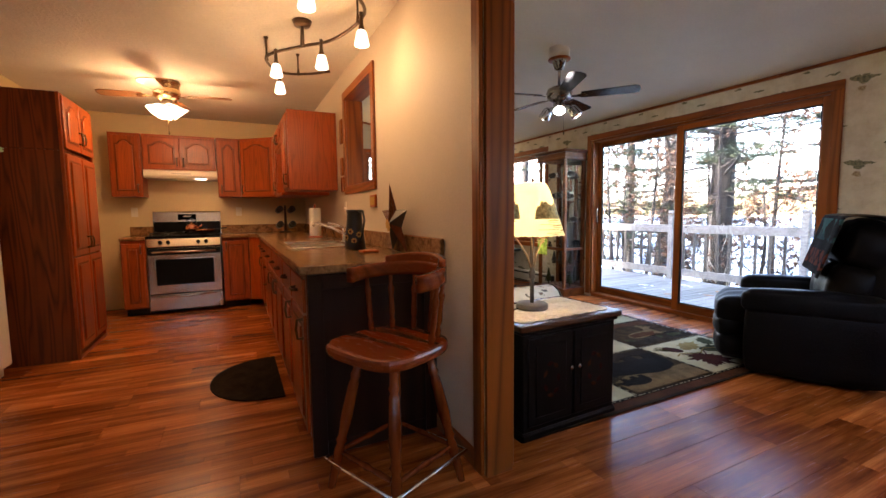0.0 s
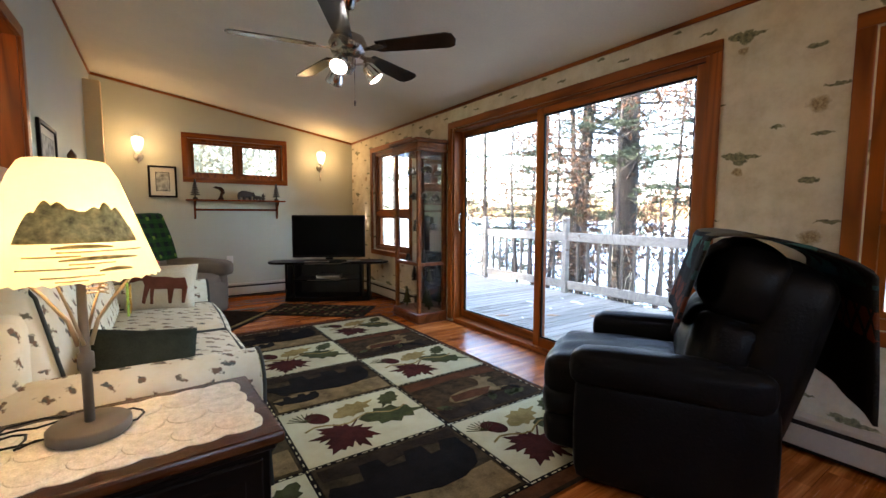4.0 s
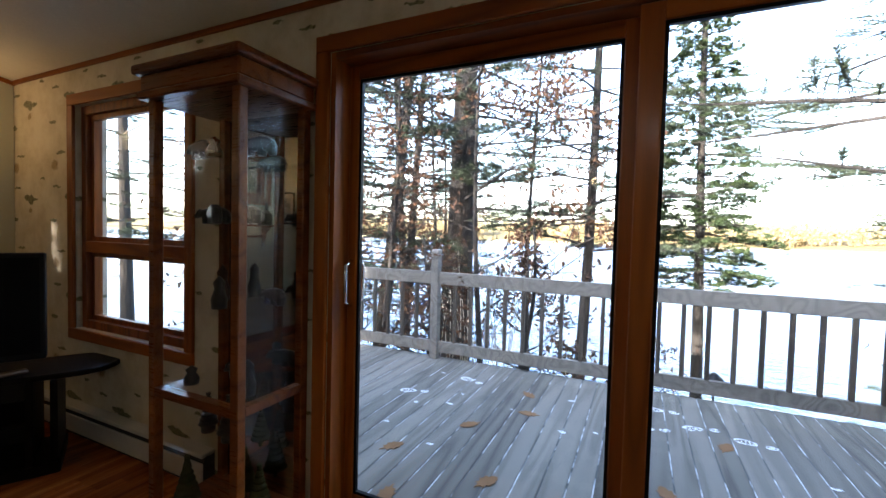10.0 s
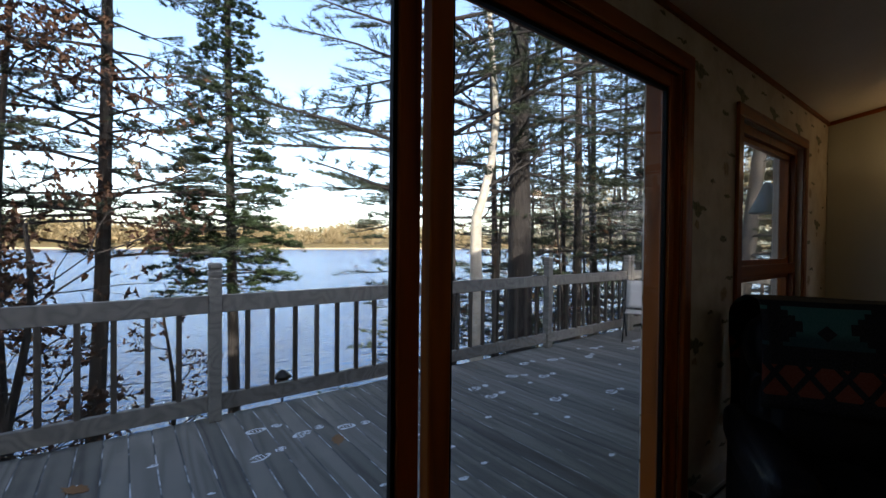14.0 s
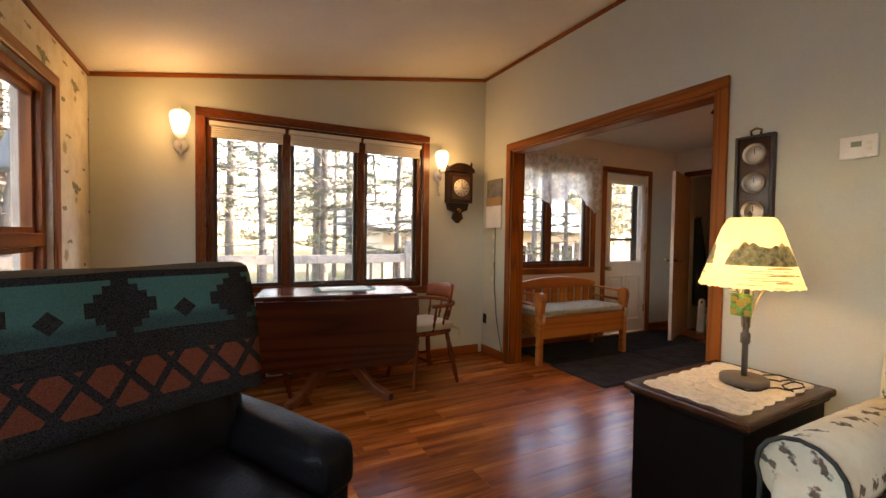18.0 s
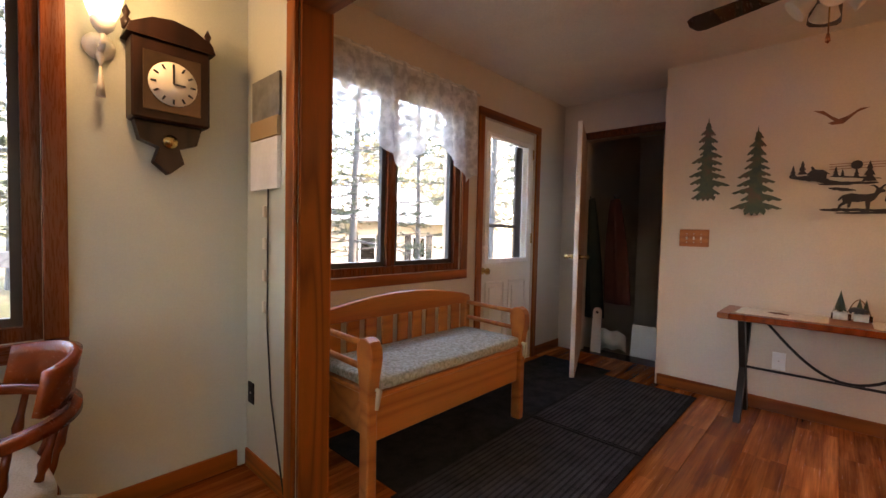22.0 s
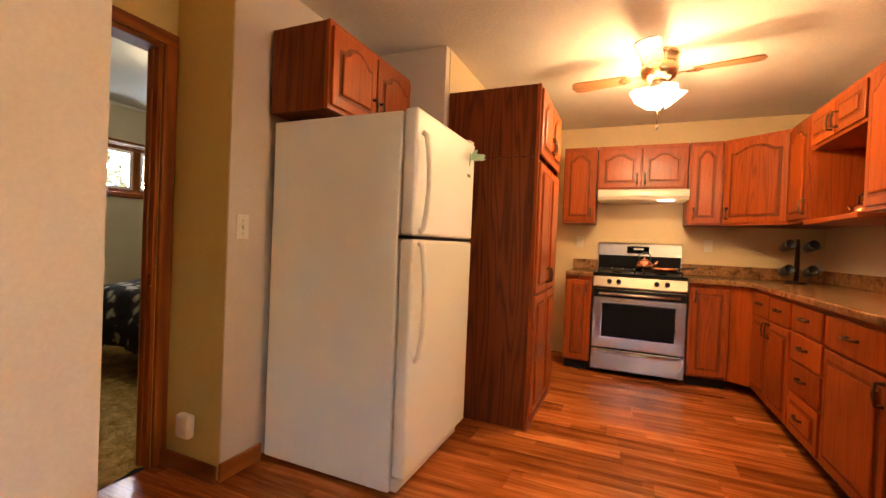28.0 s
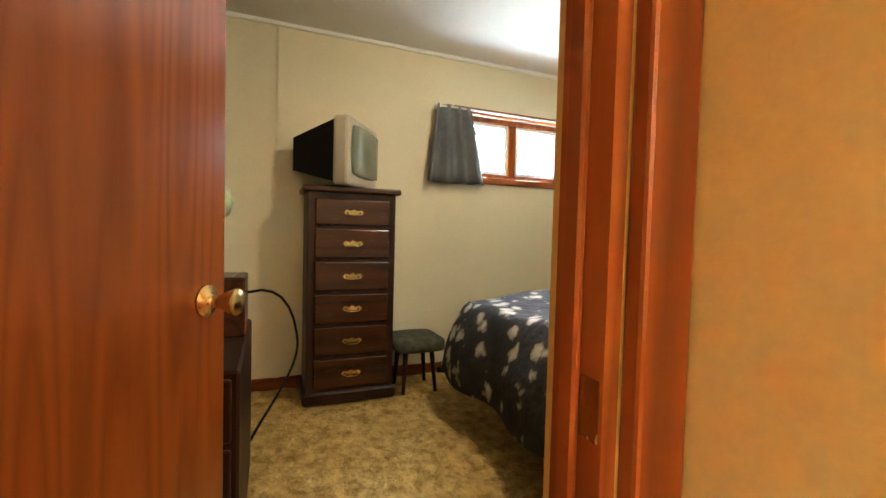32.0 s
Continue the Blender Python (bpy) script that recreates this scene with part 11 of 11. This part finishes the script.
def railing(p0, p1, n, label):
    """Posts with notched tops, two rail boards and square balusters along a straight line."""
    p0, p1 = Vector(p0), Vector(p1)
    d = (p1 - p0).normalized()
    L = (p1 - p0).length
    root = thing("deck_railing", label, "railing", Matrix.Translation(p0) @ Matrix.Rotation(math.atan2(d.y, d.x), 4, "Z"))
    ps = bmesh.new()
    box(ps, -0.045, -0.045, 0, 0.045, 0.045, 1.13, bevel=0.004)
    box(ps, -0.048, -0.048, 1.148, 0.048, 0.048, 1.185, bevel=0.004), box(ps, -0.040, -0.040, 1.125, 0.040, 0.040, 1.15)
    box(ps, -0.048, -0.048, 1.197, 0.048, 0.048, 1.25, bevel=0.012), box(ps, -0.040, -0.040, 1.18, 0.040, 0.040, 1.2)
    me = mesh_of("post", ps, rail_mat)
    for k in range(n + 1):
        o = new("post", me)
        o.parent, o.location = root, (L * k / n, 0, 0)
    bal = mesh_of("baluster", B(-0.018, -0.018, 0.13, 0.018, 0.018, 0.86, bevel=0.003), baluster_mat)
    for k in range(n):
        a, b = L * k / n + 0.047, L * (k + 1) / n - 0.047
        part("top_rail", B(a, -0.02, 0.855, b, 0.02, 0.995, bevel=0.006), rail_mat, root)
        part("bottom_rail", B(a, -0.02, 0.075, b, 0.02, 0.205, bevel=0.006), rail_mat, root)
        m = max(1, round((b - a) / 0.205))
        for q in range(1, m):
            o = new("baluster", bal)
            o.parent, o.location = root, (a + (b - a) * q / m, 0.0, 0)
    return root


railing((7.90, 7.94, DZ), (7.90, -2.285, DZ), 5, "weathered grey wooden deck railing toward the lake")
railing((7.90, -2.385, DZ), (7.90, -3.2, DZ), 1, "weathered grey wooden deck railing at the corner")
railing((7.80, -3.25, DZ), (1.3, -3.25, DZ), 3, "weathered grey wooden deck railing toward the yard")
leafm = leafy("fallen_leaf", (0.16, 0.075, 0.03), (0.30, 0.16, 0.07))
rnd = random.Random(12)
for k, (x, y) in enumerate(((5.66, 4.31), (5.95, 5.25), (5.85, 4.55), (6.5, 4.9), (6.9, 4.55), (7.3, 4.65), (5.5, 5.0), (6.2, 3.6), (7.0, 3.2))):
    t = bmesh.new()
    slab(t, oak_leaf_outline(0.09), 0, 0.002)
    for v in t.verts:
        v.co.z += 0.25 * v.co.x * v.co.x / 0.05 * 0.3 + 0.02 * abs(v.co.y) + 0.002
    lf1 = solid("fallen_leaf", t, leafm, "dry curled brown leaf on the deck", "leaf", group="fallen leaves on the deck")
    lf1.matrix_world = pose(x, y, DZ, 0, 0, rnd.uniform(0, 360))
bell = thing("wind_bell", "grey-green metal bell hanging below the eave", "wind chime", pose(5.43, -0.22, 1.61))
part("bell_body", lathe(bmesh.new(), [(0.135, 0.0), (0.14, 0.01), (0.09, 0.12), (0.05, 0.22), (0.03, 0.27), (0.0, 0.28)], 24), plain("grey_green_tin", (0.16, 0.19, 0.19), 0.5, 0.4, vary=0.15), bell)
part("wire", tube(bmesh.new(), [(0, 0, 0.27), (0, 0, 0.82)], 0.003, 5), black_iron, bell)
ln1 = thing("garden_lantern", "dark lantern on a thin pole below the deck", "lantern", pose(9.0, 3.0, ground_z(9.0, 3.0) - 0.2))
LH = -0.30 - ground_z(9.0, 3.0) + 0.2
part("pole", tube(bmesh.new(), [(0, 0, 0), (0.01, 0, LH)], 0.013, 7), black_iron, ln1)
part("housing", lathe(bmesh.new(), [(0.0, LH), (0.05, LH), (0.065, LH + 0.03), (0.065, LH + 0.09), (0.0, LH + 0.09)], 12), bronze, ln1)
part("roof", lathe(bmesh.new(), [(0.10, LH + 0.085), (0.08, LH + 0.115), (0.03, LH + 0.16), (0.0, LH + 0.175)], 14), black_iron, ln1)
pipe_white = plain("white_dock_pipe", (0.72, 0.73, 0.72), 0.5, vary=0.15)
dk = thing("boat_lift", "white pipe frame standing in the lake", "dock", pose(18.6, 2.85, -3.72))
for x in (0.0, 1.3):
    part("rail", tube(bmesh.new(), [(x, 0, 0.0), (x, 0.7, 0.02), (x, 1.5, 0.0)], 0.035, 8), pipe_white, dk)
    for y in (0.05, 1.45):
        part("post", tube(bmesh.new(), [(x, y, -1.0), (x, y, 0.12)], 0.03, 8), pipe_white, dk)
for y in (0.1, 0.55, 1.0, 1.4):
    part("cross_bar", tube(bmesh.new(), [(0, y, -0.01), (1.3, y, -0.01)], 0.025, 7), pipe_white, dk)
dc = thing("deck_chair", "folding chair with a dark metal frame and pale sling", "chair", pose(7.36, -1.75, DZ, 0, 0, 205))
for x in (-0.25, 0.25):
    part("leg", tube(bmesh.new(), [(x, -0.24, 0.0), (x, 0.16, 0.42), (x, 0.30, 0.88)], 0.011, 7), black_iron, dc)
    part("leg", tube(bmesh.new(), [(x * 0.92, 0.26, 0.0), (x * 0.92, -0.18, 0.42)], 0.011, 7), black_iron, dc)
    part("armrest", B(x - 0.02, -0.20, 0.60, x + 0.02, 0.20, 0.62, bevel=0.006), black_iron, dc)
    part("arm_post", tube(bmesh.new(), [(x, -0.17, 0.42), (x, -0.17, 0.60)], 0.009, 6), black_iron, dc)
part("sling_seat", sheet(bmesh.new(), lambda u, v: Vector(((u - 0.5) * 0.47, -0.2 + 0.36 * v, 0.43 - 0.03 * math.sin(3.1416 * v))), 6, 8, 0.006), grille, dc)
part("sling_back", sheet(bmesh.new(), lambda u, v: Vector(((u - 0.5) * 0.47, 0.17 + 0.125 * v, 0.46 + 0.41 * v)), 6, 8, 0.006), grille, dc)
# eaves along the lake side
eave = solid("eave_east", B(5.172, -0.7, 2.42, 5.47, 8.3, 2.52, bevel=0.01), plain("brown_soffit", (0.10, 0.065, 0.04), 0.7), "brown roof overhang above the deck", kind="structure")
solid("wall_outer_cladding", B(5.172, -0.26, -0.8, 5.176, 8.0, 0.0), bark, "foundation boards", kind="structure")

# ---- neighbouring garage ----
siding = plain("beige_siding", (0.46, 0.40, 0.31), 0.7, vary=0.08, scale=1, grain=20)
roofm = plain("weathered_roof", (0.52, 0.51, 0.49), 0.9, vary=0.2, scale=2, grain=30)
gar = thing("garage", "low beige garage with a shallow pale roof", "building", pose(-13.0, -18.2, -1.1))
part("wall", B(0, 0, 0, 11.5, 5.5, 2.75), siding, gar)
for k in range(9):
    part("siding_board", B(-0.03, -0.03, 0.25 + k * 0.28, 11.53, 5.53, 0.27 + k * 0.28), siding, gar)
bm = bmesh.new()
q = [bm.verts.new(v) for v in ((-0.6, -0.6, 2.6), (12.1, -0.6, 2.6), (12.1, 6.1, 2.6), (-0.6, 6.1, 2.6), (-0.6, 2.75, 4.6), (12.1, 2.75, 4.6))]
for f in ((0, 1, 5, 4), (2, 3, 4, 5), (0, 4, 3), (1, 2, 5), (0, 3, 2, 1)):
    bm.faces.new([q[i] for i in f])
part("roof", bm, roofm, gar)
for x in (1.2, 4.2, 7.6):
    w = part("window", B(x, 5.5, 0.9, x + 0.9, 5.56, 2.0), white_enamel, gar)
    part("pane", B(x + 0.08, 5.56, 0.98, x + 0.82, 5.57, 1.92), screen_black, w)
part("door", B(9.4, 5.5, 0.0, 10.3, 5.56, 2.05), white_enamel, gar)
for x in (0.75, 2.15, 3.8, 5.15, 7.2, 8.55):
    part("shutter", B(x, 5.5, 0.85, x + 0.35, 5.55, 2.05), bark, gar)

# pale painted footprints along the deck
rnd = random.Random(33)
fp = bmesh.new()


def footprint(x, y, turn):
    m = pose(x, y, DZ + 0.002, 0, 0, turn)
    sole = [(0.045 * math.cos(a) * (1 + 0.12 * math.sin(a)), 0.075 * math.sin(a)) for a in [k * math.pi / 7 for k in range(14)]]
    heel = [(0.034 * math.cos(a), 0.04 * math.sin(a)) for a in [k * math.pi / 5 for k in range(10)]]
    for pts, dy in ((sole, 0.055), (heel, -0.095)):
        outer = [fp.verts.new(m @ Vector((px * rnd.uniform(0.9, 1.1), py * rnd.uniform(0.92, 1.1) + dy, 0))) for px, py in pts]
        inner = [fp.verts.new(m @ Vector((px * rnd.uniform(0.5, 0.72), py * rnd.uniform(0.58, 0.78) + dy, 0))) for px, py in pts]
        for k in range(len(pts)):
            if rnd.random() < 0.9:
                fp.faces.new((outer[k], outer[(k + 1) % len(pts)], inner[(k + 1) % len(pts)], inner[k]))
        for q in (-0.4, 0.0, 0.4):
            w, c = 0.020 * (1 - q * q), dy + q * (0.06 if dy > 0 else 0.03)
            fp.faces.new([fp.verts.new(m @ Vector(v)) for v in ((-w, c - 0.006, 0), (w, c - 0.004, 0), (w * 0.9, c + 0.006, 0), (-w, c + 0.004, 0))])


for x, y in ((7.5, 3.58), (7.26, 3.32), (7.17, 3.0), (7.08, 3.66), (7.29, 2.15), (7.13, 2.17), (7.24, 1.63), (7.0, 1.63), (7.4, 5.24), (6.9, 5.6), (7.28, 1.04), (7.1, 0.75), (7.55, 0.56), (7.45, 0.15), (7.3, -0.35), (7.5, -0.8), (7.2, -1.2), (7.4, -1.7), (6.6, 1.2), (6.4, 0.6)):
    footprint(x, y, rnd.uniform(-20, 20))
for _ in range(46):
    x, y, r = rnd.uniform(5.7, 7.6), rnd.uniform(-2.5, 5.9), rnd.uniform(0.008, 0.028)
    vs = [fp.verts.new((x + r * rnd.uniform(0.5, 1.2) * math.cos(a), y + 1.6 * r * rnd.uniform(0.5, 1.2) * math.sin(a), DZ + 0.002)) for a in [k * math.pi / 4 for k in range(8)]]
    fp.faces.new(vs)
worn = principled("worn_white_paint", (0.6, 0.61, 0.6), 0.9)
set_color(worn, ramp(worn, noise_tex(worn, coords(worn), 38, 4, 0.8), [(0.36, (0.26, 0.255, 0.245)), (0.48, (0.80, 0.81, 0.80))]))
tagged(new("paint_marks", mesh_of("paint_marks", fp, worn)), "worn white footprints and paint spots on the deck", kind="stuff")

# ---- laminate planks ----
floor = tagged(new("floor"), "red-brown laminate plank floor", kind="structure")
rnd = random.Random(21)
PW = 0.19
meshes = {}


def plank(x0, y0, x1, y1):
    L, W = round(x1 - x0, 3), round(y1 - y0, 3)
    if L < 0.02 or W < 0.01:
        return
    if (L, W) not in meshes:
        meshes[(L, W)] = mesh_of("plank", B(0.0004, 0.0004, -0.012, L - 0.0004, W - 0.0004, 0, bevel=0.0008), floor_mat)
    o = new("plank", meshes[(L, W)])
    o.parent, o.location = floor, (x0, y0, 0)


def lay_floor(xa, xb, ya, yb):
    y, k = ya, 0
    while y < yb - 0.005:
        x = xa
        first = (0.45, 1.05, 0.75, 1.2, 0.6, 0.9)[k % 6]
        nxt = xa + first
        while x < xb - 0.005:
            plank(x, y, min(nxt, xb), min(y + PW, yb))
            x, nxt = min(nxt, xb), nxt + 1.25
        y, k = y + PW, k + 1


lay_floor(-1.34, 4.998, -0.078, 3.0)
lay_floor(-2.0, 4.998, 3.0, 3.83)
lay_floor(-1.645, 4.998, 3.83, 5.06)
lay_floor(-1.08, 1.625, 5.06, 7.2)
lay_floor(1.755, 4.998, 5.06, 7.83)
